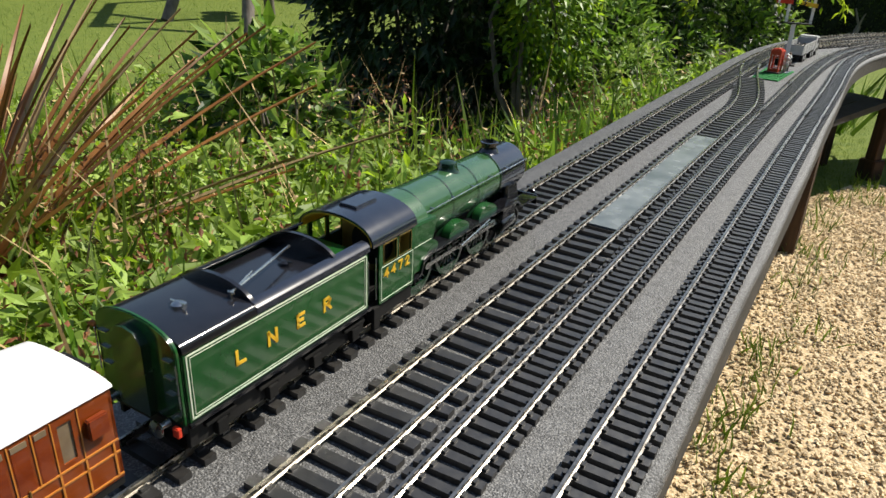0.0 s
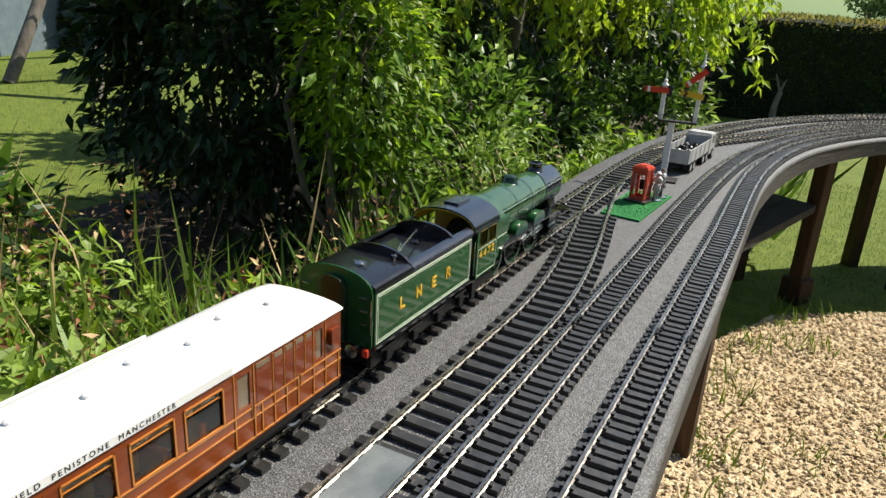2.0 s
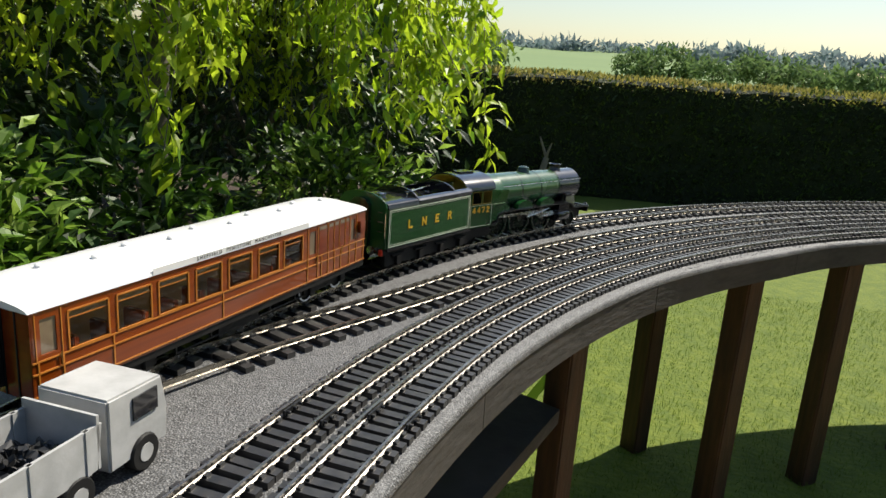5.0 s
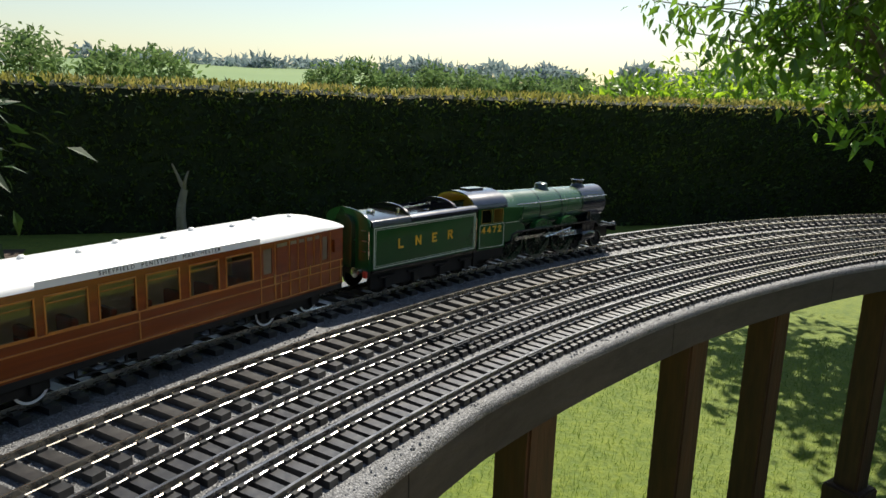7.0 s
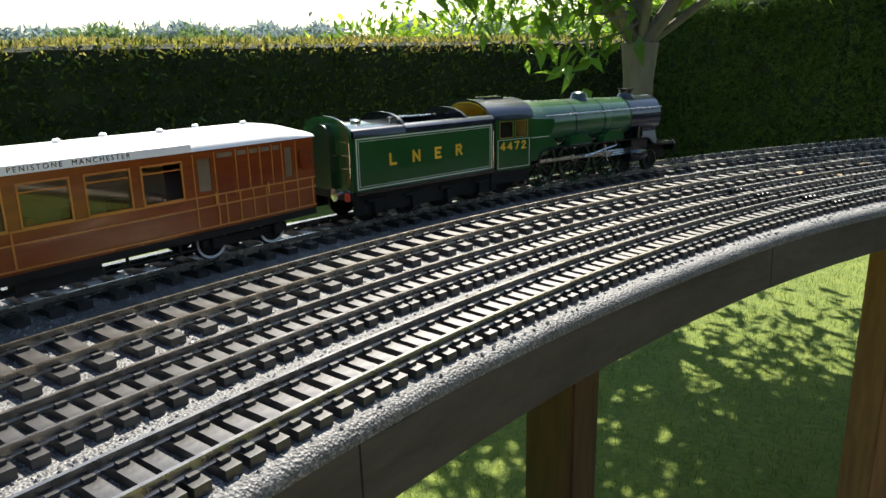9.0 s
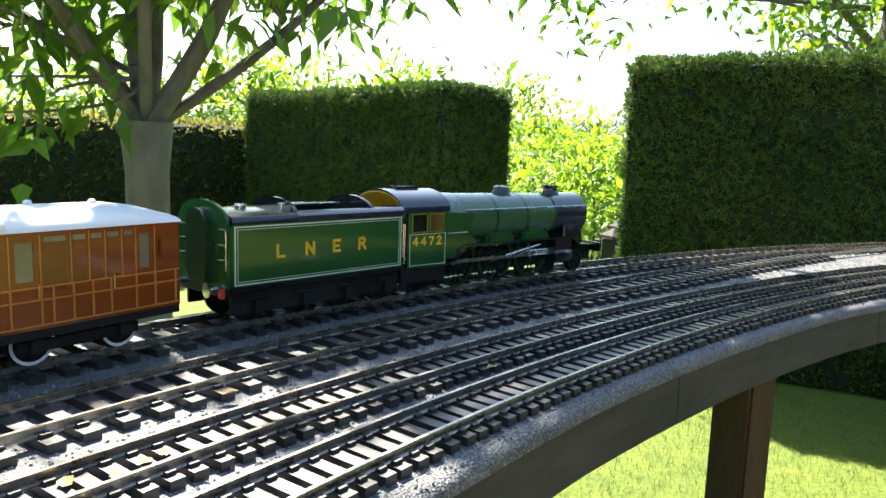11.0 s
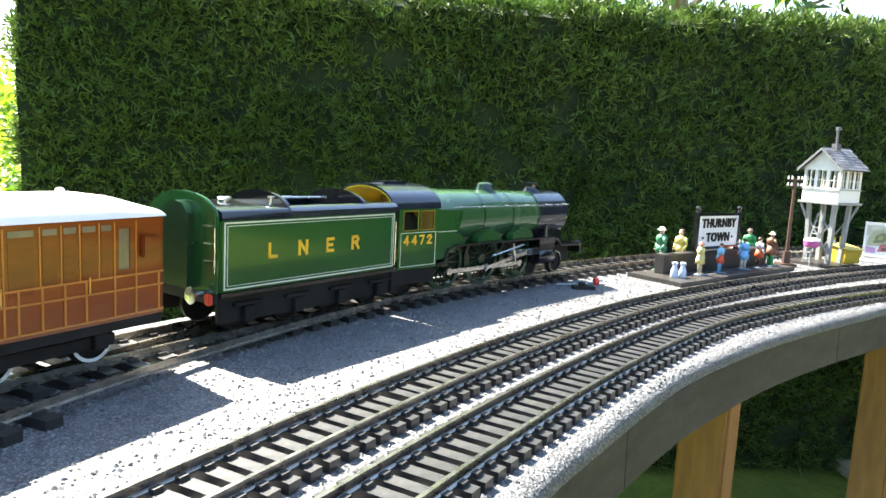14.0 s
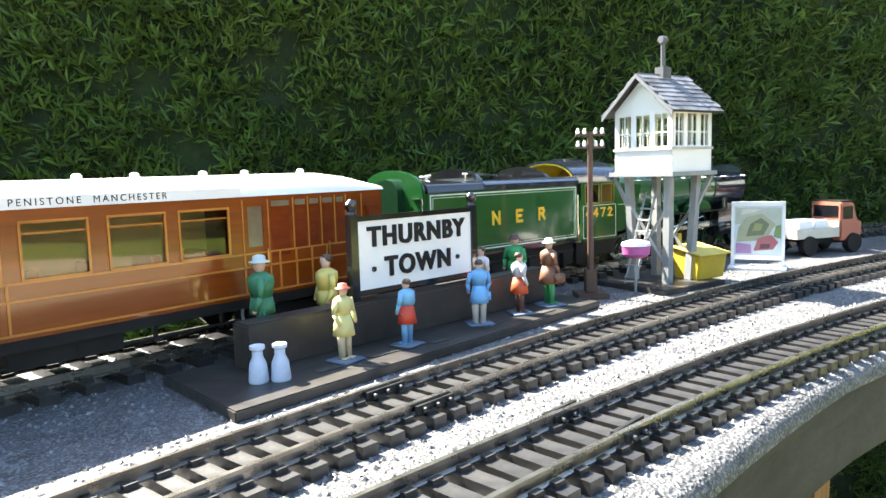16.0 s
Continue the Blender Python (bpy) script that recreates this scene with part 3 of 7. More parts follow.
# ---- hedges ----
def hedge(name, a, b, depth, height, leaf, tip, count, label, size, tip_share, uneven=0.03):
    """A clipped hedge: its face from a to b (the leafy side to the right of a to b), a core coloured as inner shade,
    leaves over face, ends and top.
    """
    a, b = Vector((*a, 0)), Vector((*b, 0))
    L = (b - a).length
    u = (b - a) / L
    n = Vector((u.y, -u.x, 0))
    t = thing(name, pose(0, 0, 0), label, "hedge")
    bm = bmesh.new()
    nx, nz = max(4, int(L / 0.12)), max(4, int(height / 0.12))
    bump = lambda p: uneven * noise.noise(p * 1.7) + uneven * 0.5 * noise.noise(p * 6)
    def pt(x, q, z):
        p = a + u * x - n * q + Vector((0, 0, z))
        return p + n * bump(p) * (1 if q < depth / 2 else -1) + Vector((0, 0, 0.6 * bump(p + Vector((9, 3, 1))))) * (z / height)
    r = 0.05
    prof = [(0, 0)] + [(0.0, height * k / nz) for k in range(1, nz)] + [(0.015, height - r * 0.4), (r, height), (depth * 0.5, height + 0.01), (depth - r, height), (depth, height - r), (depth, 0)]
    rows = [[bm.verts.new(pt(L * i / nx, q, z)) for q, z in prof] for i in range(nx + 1)]
    for r0, r1 in zip(rows, rows[1:]):
        for i in range(len(prof) - 1):
            bm.faces.new((r0[i], r1[i], r1[i + 1], r0[i + 1]))
    bm.faces.new(rows[0])
    bm.faces.new(rows[-1][::-1])
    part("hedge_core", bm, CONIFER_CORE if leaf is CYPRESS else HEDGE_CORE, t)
    P, N = [], []
    area = [L * height, L * depth, depth * height, depth * height]
    for k, ar in enumerate(area):
        m = int(count * ar / sum(area))
        x, q = RNG.random(m), RNG.random(m)
        for i in range(m):
            if k == 0:
                p, nn = pt(x[i] * L, 0, q[i] * height), n
            elif k == 1:
                p, nn = pt(x[i] * L, q[i] * depth, height), Vector((0, 0, 1))
            else:
                p, nn = pt(0 if k == 2 else L, x[i] * depth, q[i] * height), (-u if k == 2 else u)
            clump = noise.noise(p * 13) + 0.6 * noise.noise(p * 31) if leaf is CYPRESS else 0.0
            if clump < -0.42:   # leaves left out, so the shade-coloured core shows as hollows
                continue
            P.append(p + nn * (RNG.uniform(-0.02, 0.018) + 0.016 * clump))
            N.append(nn)
    P, N = np.array(P), np.array(N)
    up = np.array([0, 0, 0.55])
    way = N * 0.8 + up + RNG.normal(size=P.shape) * 0.55       # leaf length runs outwards and up
    way /= np.linalg.norm(way, axis=1, keepdims=True)
    side = np.cross(way, RNG.normal(size=P.shape))
    side /= np.linalg.norm(side, axis=1, keepdims=True)
    turn = np.stack([side, way, np.cross(side, way)], axis=2)
    sz = RNG.uniform(0.7, 1.3, len(P)) * size
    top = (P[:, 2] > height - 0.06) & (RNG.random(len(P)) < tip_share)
    form = (FROND_V, FROND_F) if leaf is CYPRESS else (LEAF_V, LEAF_F)
    scatter("foliage", *form, P[~top], turn[~top], sz[~top], leaf, t)
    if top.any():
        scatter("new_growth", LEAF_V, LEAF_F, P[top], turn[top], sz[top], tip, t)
    return t


hedge("low_hedge", (-6.5, 7.15), (5.42, 7.94), 0.6, RZ + 0.255, HEDGE_LEAF, HEDGE_SUNLIT, 42000, "long clipped beech hedge, dark face, sunlight put into its pale tan top", 0.038, 0.75)
hedge("tall_hedge", (5.25, 7.80), (5.04, 6.14), 0.50, RZ + 0.447, CYPRESS, CYPRESS, 48000, "tall clipped conifer hedge with a squared end", 0.026, 0.0)
hedge("tall_hedge", (4.88, 5.16), (5.52, 1.25), 0.6, RZ + 0.495, CYPRESS, CYPRESS, 125000, "long tall clipped conifer hedge, deep green", 0.026, 0.0)


# ---- the train: local y forward, x to the right, z up from the rail heads ----
def wheel(parent, x, y, r, mat, spokes=0, rim=None, width=0.005, name="wheel"):
    """A flanged wheel on the side x, its own axis along x."""
    sg = 1 if x > 0 else -1
    bm = bmesh.new()
    if spokes:
        lathe(bm, [(r * 0.86, -width / 2), (r, -width / 2), (r, width / 2), (r * 0.86, width / 2)], (0, 0, 0), "X", 28)
        bm.faces.ensure_lookup_table()
        bmesh.ops.delete(bm, geom=[f for f in bm.faces if len(f.verts) > 4], context="FACES_ONLY")
        inner = [(r * 0.86, -width / 2), (r * 0.86, width / 2)]
        rings = [[bm.verts.new((h, math.cos(2 * math.pi * i / 28) * q, math.sin(2 * math.pi * i / 28) * q)) for i in range(28)] for q, h in inner]
        for i in range(28):
            bm.faces.new((rings[0][i], rings[1][i], rings[1][(i + 1) % 28], rings[0][(i + 1) % 28]))
        w = part(name, bm, mat, parent, m=pose(x, y, r))
        bm = bmesh.new()
        tube(bm, (0, r * 0.12, 0), (0, r * 0.88, 0), 0.0011, 0.0008, 5)
        spoke = finish(bm, "spoke", mat)
        for k in range(spokes):
            o = new("spoke", spoke)
            o.parent, o.matrix_basis = w, pose(0, 0, 0, 360 * k / spokes)
        bm = bmesh.new()
        lathe(bm, [(r * 0.2, -width * 0.6), (r * 0.2, width * 0.6)], (0, 0, 0), "X", 14)
        part("hub", bm, mat, w)
        bm = bmesh.new()
        prism(bm, [(r * 0.86 * math.sin(q), -r * 0.86 * math.cos(q)) for q in (-0.7, -0.35, 0, 0.35, 0.7)], -width * 0.4, width * 0.4, "X")
        part("balance_weight", bm, mat, w)
        return w
    lathe(bm, [(r * 0.55, -width * 0.5), (r, -width * 0.5), (r, width * 0.4), (r * 0.86, width * 0.5), (r * 0.82, width * 0.15), (r * 0.3, width * 0.15), (r * 0.25, width * 0.6), (0.001, width * 0.6)] if sg > 0 else
          [(0.001, -width * 0.6), (r * 0.25, -width * 0.6), (r * 0.3, -width * 0.15), (r * 0.82, -width * 0.15), (r * 0.86, -width * 0.5), (r, -width * 0.4), (r, width * 0.5), (r * 0.55, width * 0.5)], (0, 0, 0), "X", 24)
    lathe(bm, [(r * 1.07, -0.0008), (r * 1.07, 0.0008)], (-sg * width * 0.55, 0, 0), "X", 28)
    w = part(name, bm, mat, parent, m=pose(x, y, r))
    if rim:
        bm = bmesh.new()
        lathe(bm, [(r * 0.84, sg * width * 0.52), (r * 0.99, sg * width * 0.52), (r * 0.99, sg * width * 0.58), (r * 0.84, sg * width * 0.58)], (0, 0, 0), "X", 28)
        bmesh.ops.delete(bm, geom=[f for f in bm.faces if len(f.verts) > 4], context="FACES_ONLY")
        part("rim", bm, rim, w, "white-painted wheel rim")
    return w


def arch(half, z0, z1, n=12, p=2.0):
    """Points over an arched top from right to left: half width, springing height, crown height."""
    return [(half * math.cos(math.pi * k / n), z0 + (z1 - z0) * abs(math.sin(math.pi * k / n)) ** (2 / p)) for k in range(n + 1)]


def strip(bm, x, pts, w=0.0007, proud=0.0004):
    """Thin raised lining along a path of (y, z) points on the side x."""
    sg = 1 if x > 0 else -1
    for (y0, z0), (y1, z1) in zip(pts, pts[1:]):
        d = Vector((y1 - y0, z1 - z0))
        d = d / d.length * w / 2
        q = [(y0 - d.y - d.x, z0 + d.x - d.y), (y1 - d.y + d.x, z1 + d.x + d.y), (y1 + d.y + d.x, z1 - d.x + d.y), (y0 + d.y - d.x, z0 - d.x - d.y)]
        prism(bm, q, x - sg * 0.0002, x + sg * proud, "X")


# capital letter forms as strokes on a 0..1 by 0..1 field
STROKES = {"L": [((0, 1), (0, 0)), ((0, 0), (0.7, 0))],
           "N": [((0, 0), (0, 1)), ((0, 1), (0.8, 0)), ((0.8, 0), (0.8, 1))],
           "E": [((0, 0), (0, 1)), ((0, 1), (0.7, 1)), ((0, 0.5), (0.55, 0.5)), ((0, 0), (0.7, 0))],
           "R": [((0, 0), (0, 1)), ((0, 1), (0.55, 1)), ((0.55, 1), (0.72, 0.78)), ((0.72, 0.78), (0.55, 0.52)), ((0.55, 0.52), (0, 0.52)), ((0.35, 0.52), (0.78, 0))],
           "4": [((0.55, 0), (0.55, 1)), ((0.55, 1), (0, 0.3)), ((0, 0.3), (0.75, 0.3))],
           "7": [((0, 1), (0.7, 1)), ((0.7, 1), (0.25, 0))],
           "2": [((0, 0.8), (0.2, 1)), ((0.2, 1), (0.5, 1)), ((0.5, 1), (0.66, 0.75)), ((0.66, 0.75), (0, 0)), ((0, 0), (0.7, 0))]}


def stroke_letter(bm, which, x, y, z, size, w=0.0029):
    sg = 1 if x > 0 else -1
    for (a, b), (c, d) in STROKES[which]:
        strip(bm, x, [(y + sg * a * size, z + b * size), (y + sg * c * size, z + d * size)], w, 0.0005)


def make_tender():
    t = thing("steam_tender", pose(0, 0, RZ), "apple-green corridor tender lined in white with yellow letters", "tender")
    W = 0.0425
    bm = bmesh.new()
    box(bm, -W, W, -0.010, 0.190, 0.034, 0.0885)
    part("tank", bm, GREEN, t, bevel=0.0012)
    bm = bmesh.new()  # arched rear top with its flared sides
    prism(bm, [(W, 0.0887)] + [(x, z) for x, z in arch(W - 0.001, 0.0930, 0.0995, 16, 2.4)] + [(-W, 0.0887)], -0.0085, 0.058)
    part("tank_top", bm, BLACK, t, "gloss black domed tank top")
    bm = bmesh.new()
    for sg in (-1, 1):
        prism(bm, [(sg * W, 0.0887), (sg * W, 0.0935), (sg * (W - 0.003), 0.0965), (sg * (W - 0.009), 0.0975), (sg * (W - 0.009), 0.096), (sg * (W - 0.004), 0.094), (sg * (W - 0.0025), 0.0887)], 0.058, 0.192)
    part("side_flare", bm, SMOKEBOX, t, "blue-black rolled side sheet")
    bm = bmesh.new()
    prism(bm, [(W - 0.003, 0.0890)] + arch(W - 0.003, 0.0900, 0.1085, 14, 2.2) + [(-W + 0.003, 0.0890)], 0.058, 0.0615)
    part("rear_bulkhead", bm, BLACK, t, "round-topped black bulkhead")
    bm = bmesh.new()
    prism(bm, [(W - 0.003, 0.0890)] + arch(W - 0.003, 0.0900, 0.1085, 14, 2.2) + [(-W + 0.003, 0.0890)], 0.150, 0.1535)
    part("front_bulkhead", bm, BLACK, t, "round-topped black bulkhead")
    bm = bmesh.new()
    box(bm, -W + 0.008, W - 0.008, 0.0615, 0.150, 0.0886, 0.0905)
    part("coal_floor", bm, BLACK, t)
    bm = bmesh.new()  # back plate of the corridor end
    prism(bm, [(W - 0.001, 0.034), (W - 0.001, 0.088)] + arch(W - 0.001, 0.0885, 0.1085, 16, 2.4)[1:-1] + [(-W + 0.001, 0.088), (-W + 0.001, 0.034)], -0.0135, -0.0103)
    part("back_plate", bm, GREEN, t, "dark green round-topped back plate", bevel=0.0008)
    bm = bmesh.new()
    prism(bm, [(0.016, 0.036), (0.016, 0.092), (0.010, 0.099), (0, 0.101), (-0.010, 0.099), (-0.016, 0.092), (-0.016, 0.036)], -0.020, -0.0135)
    # darker green puts the shade on the tender's back into the colour
    part("corridor_end", bm, GREEN_DARK, t, "green corridor connection, darkened for the shade on the back")
    for sg in (-1, 1):
        bm = bmesh.new()
        r = [(-0.0065, 0.0372), (0.1865, 0.0372), (0.1865, 0.0868), (-0.0065, 0.0868), (-0.0065, 0.0372)]
        strip(bm, sg * W, r, 0.0011)
        r = [(-0.004, 0.0395), (0.184, 0.0395), (0.184, 0.0845), (-0.004, 0.0845), (-0.004, 0.0395)]
        strip(bm, sg * W, r, 0.0004)
        part("lining", bm, CREAM, t, "thin cream lining")
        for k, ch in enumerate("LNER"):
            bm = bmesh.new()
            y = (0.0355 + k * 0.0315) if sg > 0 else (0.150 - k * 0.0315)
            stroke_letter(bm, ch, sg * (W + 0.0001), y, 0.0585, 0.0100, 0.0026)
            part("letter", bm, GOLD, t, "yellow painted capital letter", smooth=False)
        bm = bmesh.new()
        box(bm, sg * 0.036 - 0.002, sg * 0.036 + 0.002, -0.008, 0.188, 0.010, 0.034)
        for k in range(4):
            y = 0.018 + k * 0.051
            box(bm, sg * 0.040 - 0.003, sg * 0.040 + 0.003, y - 0.005, y + 0.005, 0.010, 0.022)
            box(bm, sg * 0.040 - 0.002, sg * 0.040 + 0.002, y - 0.014, y + 0.014, 0.0225, 0.0255)
        part("frame", bm, BLACK_MATT, t, "black frame with axle boxes and springs", bevel=0.0005, smooth=False)
        bm = bmesh.new()
        box(bm, sg * 0.043 - 0.002, sg * 0.043 + 0.001, -0.010, 0.192, 0.0315, 0.0345)
        part("footplate_edge", bm, BLACK, t)
        for yv, zb in ((-0.0145, 0.05), (0.191, 0.045)):
            bm = bmesh.new()
            tube(bm, (sg * 0.0415, yv, zb), (sg * 0.0415, yv, zb + 0.034), 0.0006, n=6)
            part("handrail", bm, STEEL, t, "bright steel handrail")
        bm = bmesh.new()
        lathe(bm, [(0.0028, 0), (0.0024, -0.008), (0.0062, -0.009), (0.0066, -0.0105), (0.003, -0.0112)], (sg * 0.027, -0.0145, 0.033), "Y", 14)
        part("buffer", bm, STEEL, t, "steel buffer")
        for k in range(3):
            bm = bmesh.new()
            box(bm, sg * 0.033 - 0.004, sg * 0.033 + 0.004, -0.0155, -0.0133, 0.058 + k * 0.013, 0.0588 + k * 0.013)
            part("step_iron", bm, STEEL, t)
        for k in range(4):
            wheel(t, sg * 0.0245, 0.018 + k * 0.051, 0.0155, BLACK_MATT)
    bm = bmesh.new()
    box(bm, -0.040, 0.040, -0.0145, -0.0095, 0.026, 0.0345)
    part("buffer_beam", bm, BLACK_MATT, t, "black rear buffer beam", bevel=0.0006)
    bm = bmesh.new()
    box(bm, 0.0345, 0.0405, -0.0185, -0.0146, 0.0262, 0.0345)
    part("tail_lamp", bm, RED, t, "small red tail lamp", bevel=0.0008)
    for y, s in ((0.022, 1.0), (0.128, 0.9)):
        bm = bmesh.new()
        zb = 0.0990 if y < 0.1 else 0.0903
        lathe(bm, [(0.0055 * s, zb - 0.001), (0.0055 * s, zb + 0.0025), (0.003 * s, zb + 0.004), (0.001, zb + 0.0042)], (0.004, y, 0), "Z", 14)
        tube(bm, (-0.004, y, zb + 0.003), (0.012, y, zb + 0.004), 0.0009, n=6)
        part("filler_cap", bm, STEEL if y < 0.1 else BLACK, t, "small round filler cap")
    bm = bmesh.new()
    tube(bm, (0.024, 0.052, 0.1035), (-0.004, 0.142, 0.100), 0.0011, n=6)
    tube(bm, (0.024, 0.052, 0.1035), (0.010, 0.086, 0.103), 0.0007, n=6)
    part("fire_iron", bm, STEEL, t, "pale metal fire irons")
    bm = bmesh.new()
    tube(bm, (0.0238, 0.0518, 0.097), (0.0238, 0.0518, 0.1045), 0.0011, n=8)
    tube(bm, (0.0208, 0.0518, 0.1035), (0.0268, 0.0518, 0.1035), 0.0009, n=6)
    part("water_valve", bm, STEEL, t)
    return t


def make_loco():
    t = thing("steam_locomotive", pose(0, 0, RZ), "apple-green express steam locomotive with black smokebox and steel rods", "locomotive")
    W = 0.0425
    zc, R = 0.0765, 0.0295
    bm = bmesh.new()  # boiler barrel, tapering to the front
    lathe(bm, [(R + 0.0015, 0.262), (R + 0.001, 0.31), (R, 0.40), (R - 0.0015, 0.468)], (0, 0, zc), "Y", 36)
    part("boiler", bm, GREEN_SUNLIT, t, "long green tapered boiler barrel")
    bm = bmesh.new()
    prism(bm, [(W - 0.004, 0.042)] + [(W - 0.004, 0.075)] + arch(W - 0.005, 0.076, zc + R + 0.002, 16, 2.1)[1:-1] + [(-W + 0.004, 0.075), (-W + 0.004, 0.042)], 0.258, 0.296)
    part("firebox", bm, GREEN_SUNLIT, t, "wide green firebox")
    for y in (0.300, 0.355, 0.41, 0.4665):
        bm = bmesh.new()
        lathe(bm, [(R + 0.0014 - (y - 0.3) * 0.012, y - 0.0012), (R + 0.0014 - (y - 0.3) * 0.012, y + 0.0012)], (0, 0, zc), "Y", 36)
        part("boiler_band", bm, GREEN_DARK, t, "thin dark lined boiler band")
    bm = bmesh.new()
    lathe(bm, [(R - 0.0008, 0.468), (R - 0.0008, 0.530), (R - 0.004, 0.5335)], (0, 0, zc), "Y", 36)
    part("smokebox", bm, SMOKEBOX, t, "black smokebox, tinted blue for the reflected sky")
    bm = bmesh.new()
    lathe(bm, [(R - 0.006, 0.5336), (R - 0.008, 0.536), (R * 0.4, 0.5405), (0.001, 0.541)], (0, 0, zc), "Y", 28)
    tube(bm, (-0.012, 0.5395, zc + 0.004), (0.012, 0.5395, zc + 0.004), 0.0012, n=6)
    tube(bm, (0, 0.538, zc), (0, 0.546, zc), 0.0016, n=8)
    part("smokebox_door", bm, SMOKEBOX, t, "round black smokebox door")
    bm = bmesh.new()
    prism(bm, [(0.022, 0.036), (0.018, 0.055), (-0.018, 0.055), (-0.022, 0.036)], 0.478, 0.532)
    part("smokebox_saddle", bm, BLACK, t)
    bm = bmesh.new()
    z = zc + R - 0.003
    lathe(bm, [(0.0125, z), (0.0105, z + 0.0035), (0.0092, z + 0.006), (0.0095, z + 0.0095), (0.0112, z + 0.0105), (0.0112, z + 0.0125), (0.0085, z + 0.0128), (0.007, z + 0.008)], (0, 0.4835, 0), "Z", 22)
    part("chimney", bm, BLACK, t, "short black lipped chimney")
    bm = bmesh.new()
    lathe(bm, [(0.014, z), (0.0115, z + 0.003), (0.0108, z + 0.0075), (0.0095, z + 0.0105), (0.006, z + 0.0122), (0.001, z + 0.0126)], (0, 0.3885, 0), "Z", 22)
    part("dome", bm, GREEN_DARK, t, "low green steam dome")
    for sg in (-1, 1):   # firebox flank, cut back above the wheels
        bm = bmesh.new()
        prism(bm, [(0.2622, 0.036), (0.281, 0.036), (0.290, 0.050), (0.300, 0.066), (0.306, 0.086), (0.2622, 0.089)], sg * 0.026, sg * 0.0408, "X")
        part("firebox_flank", bm, GREEN, t, "green firebox side flush with the cab", bevel=0.0016)
        bm = bmesh.new()
        strip(bm, sg * 0.0408, [(0.265, 0.0655), (0.294, 0.0655)], 0.0006)
        part("lining", bm, CREAM, t)
    # cab
    for sg in (-1, 1):
        bm = bmesh.new()
        x0, x1 = (W - 0.0018, W) if sg > 0 else (-W, -W + 0.0018)
        for y0, y1, z0, z1 in ((0.206, 0.262, 0.030, 0.0685), (0.206, 0.212, 0.0685, 0.092), (0.2325, 0.2365, 0.0685, 0.092), (0.256, 0.262, 0.0685, 0.092), (0.212, 0.256, 0.0885, 0.092)):
            box(bm, x0, x1, y0, y1, z0, z1)
        part("cab_side", bm, GREEN, t, "green cab side with paired windows", smooth=False)
    for sg in (-1, 1):
        for y0, y1 in ((0.212, 0.2325), (0.2365, 0.256)):
            bm = bmesh.new()
            strip(bm, sg * W, [(y0, 0.0690), (y1, 0.0690), (y1, 0.0882), (y0, 0.0882), (y0, 0.0690)], 0.0007, 0.0005)
            part("window_frame", bm, BRASS, t, "thin brass window frame")
        bm = bmesh.new()
        strip(bm, sg * W, [(0.209, 0.033), (0.259, 0.033), (0.259, 0.0665), (0.209, 0.0665), (0.209, 0.033)], 0.0006)
        part("lining", bm, CREAM, t)
        for k, ch in enumerate("4472"):
            bm = bmesh.new()
            stroke_letter(bm, ch, sg * (W + 0.0001), (0.2135 + k * 0.0112) if sg > 0 else (0.2545 - k * 0.0112), 0.0550, 0.0080, 0.0018)
            part("numeral", bm, GOLD, t, "yellow painted numeral", smooth=False)
        bm = bmesh.new()
        tube(bm, (sg * (W - 0.002), 0.2035, 0.036), (sg * (W - 0.002), 0.2035, 0.078), 0.0008, n=6)
        part("handrail", bm, STEEL, t)
    bm = bmesh.new()
    prism(bm, [(W - 0.002, 0.030), (W - 0.002, 0.092)] + arch(W - 0.002, 0.092, 0.111, 16, 2.3)[1:-1] + [(-W + 0.002, 0.092), (-W + 0.002, 0.030)], 0.2555, 0.2578)
    part("cab_front", bm, OCHRE, t, "ochre-painted cab inside wall")
    bm = bmesh.new()
    out = arch(W + 0.001, 0.0905, 0.1135, 18, 2.3)
    inn = arch(W - 0.001, 0.0905, 0.1115, 18, 2.3)
    prism(bm, out + inn[::-1], 0.196, 0.2645)
    part("cab_roof", bm, SMOKEBOX, t, "curved black cab roof, tinted blue for the reflected sky")
    bm = bmesh.new()
    mid = arch(W - 0.0014, 0.0905, 0.1111, 18, 2.3)
    low = arch(W - 0.0026, 0.0905, 0.1099, 18, 2.3)
    prism(bm, mid + low[::-1], 0.1965, 0.255)
    part("roof_lining", bm, YELLOW, t, "ochre underside of the cab roof")
    bm = bmesh.new()
    box(bm, -0.010, 0.010, 0.214, 0.246, 0.1118, 0.1158)
    part("roof_vent", bm, SMOKEBOX, t, bevel=0.001)
    bm = bmesh.new()
    lathe(bm, [(0.022, 0.2475), (0.022, 0.2550)], (0, 0, 0.066), "Y", 20)
    box(bm, -0.034, 0.034, 0.196, 0.2555, 0.030, 0.033)
    part("backhead", bm, BLACK_MATT, t)
    # footplate and valances
    bm = bmesh.new()
    for sg in (-1, 1):
        box(bm, sg * 0.0335 - 0.0095, sg * 0.0335 + 0.0095, 0.262, 0.268, 0.030, 0.0325)
        prism(bm, [(0.262, 0.0325), (0.2745, 0.0345), (0.2795, 0.0475), (0.29, 0.0505), (0.478, 0.0505), (0.489, 0.048), (0.500, 0.0395), (0.548, 0.0375), (0.548, 0.0355), (0.499, 0.0375), (0.487, 0.046), (0.476, 0.0487), (0.291, 0.0487), (0.281, 0.0455), (0.2765, 0.033), (0.262, 0.0305)],
              sg * 0.024, sg * 0.0432, "X")
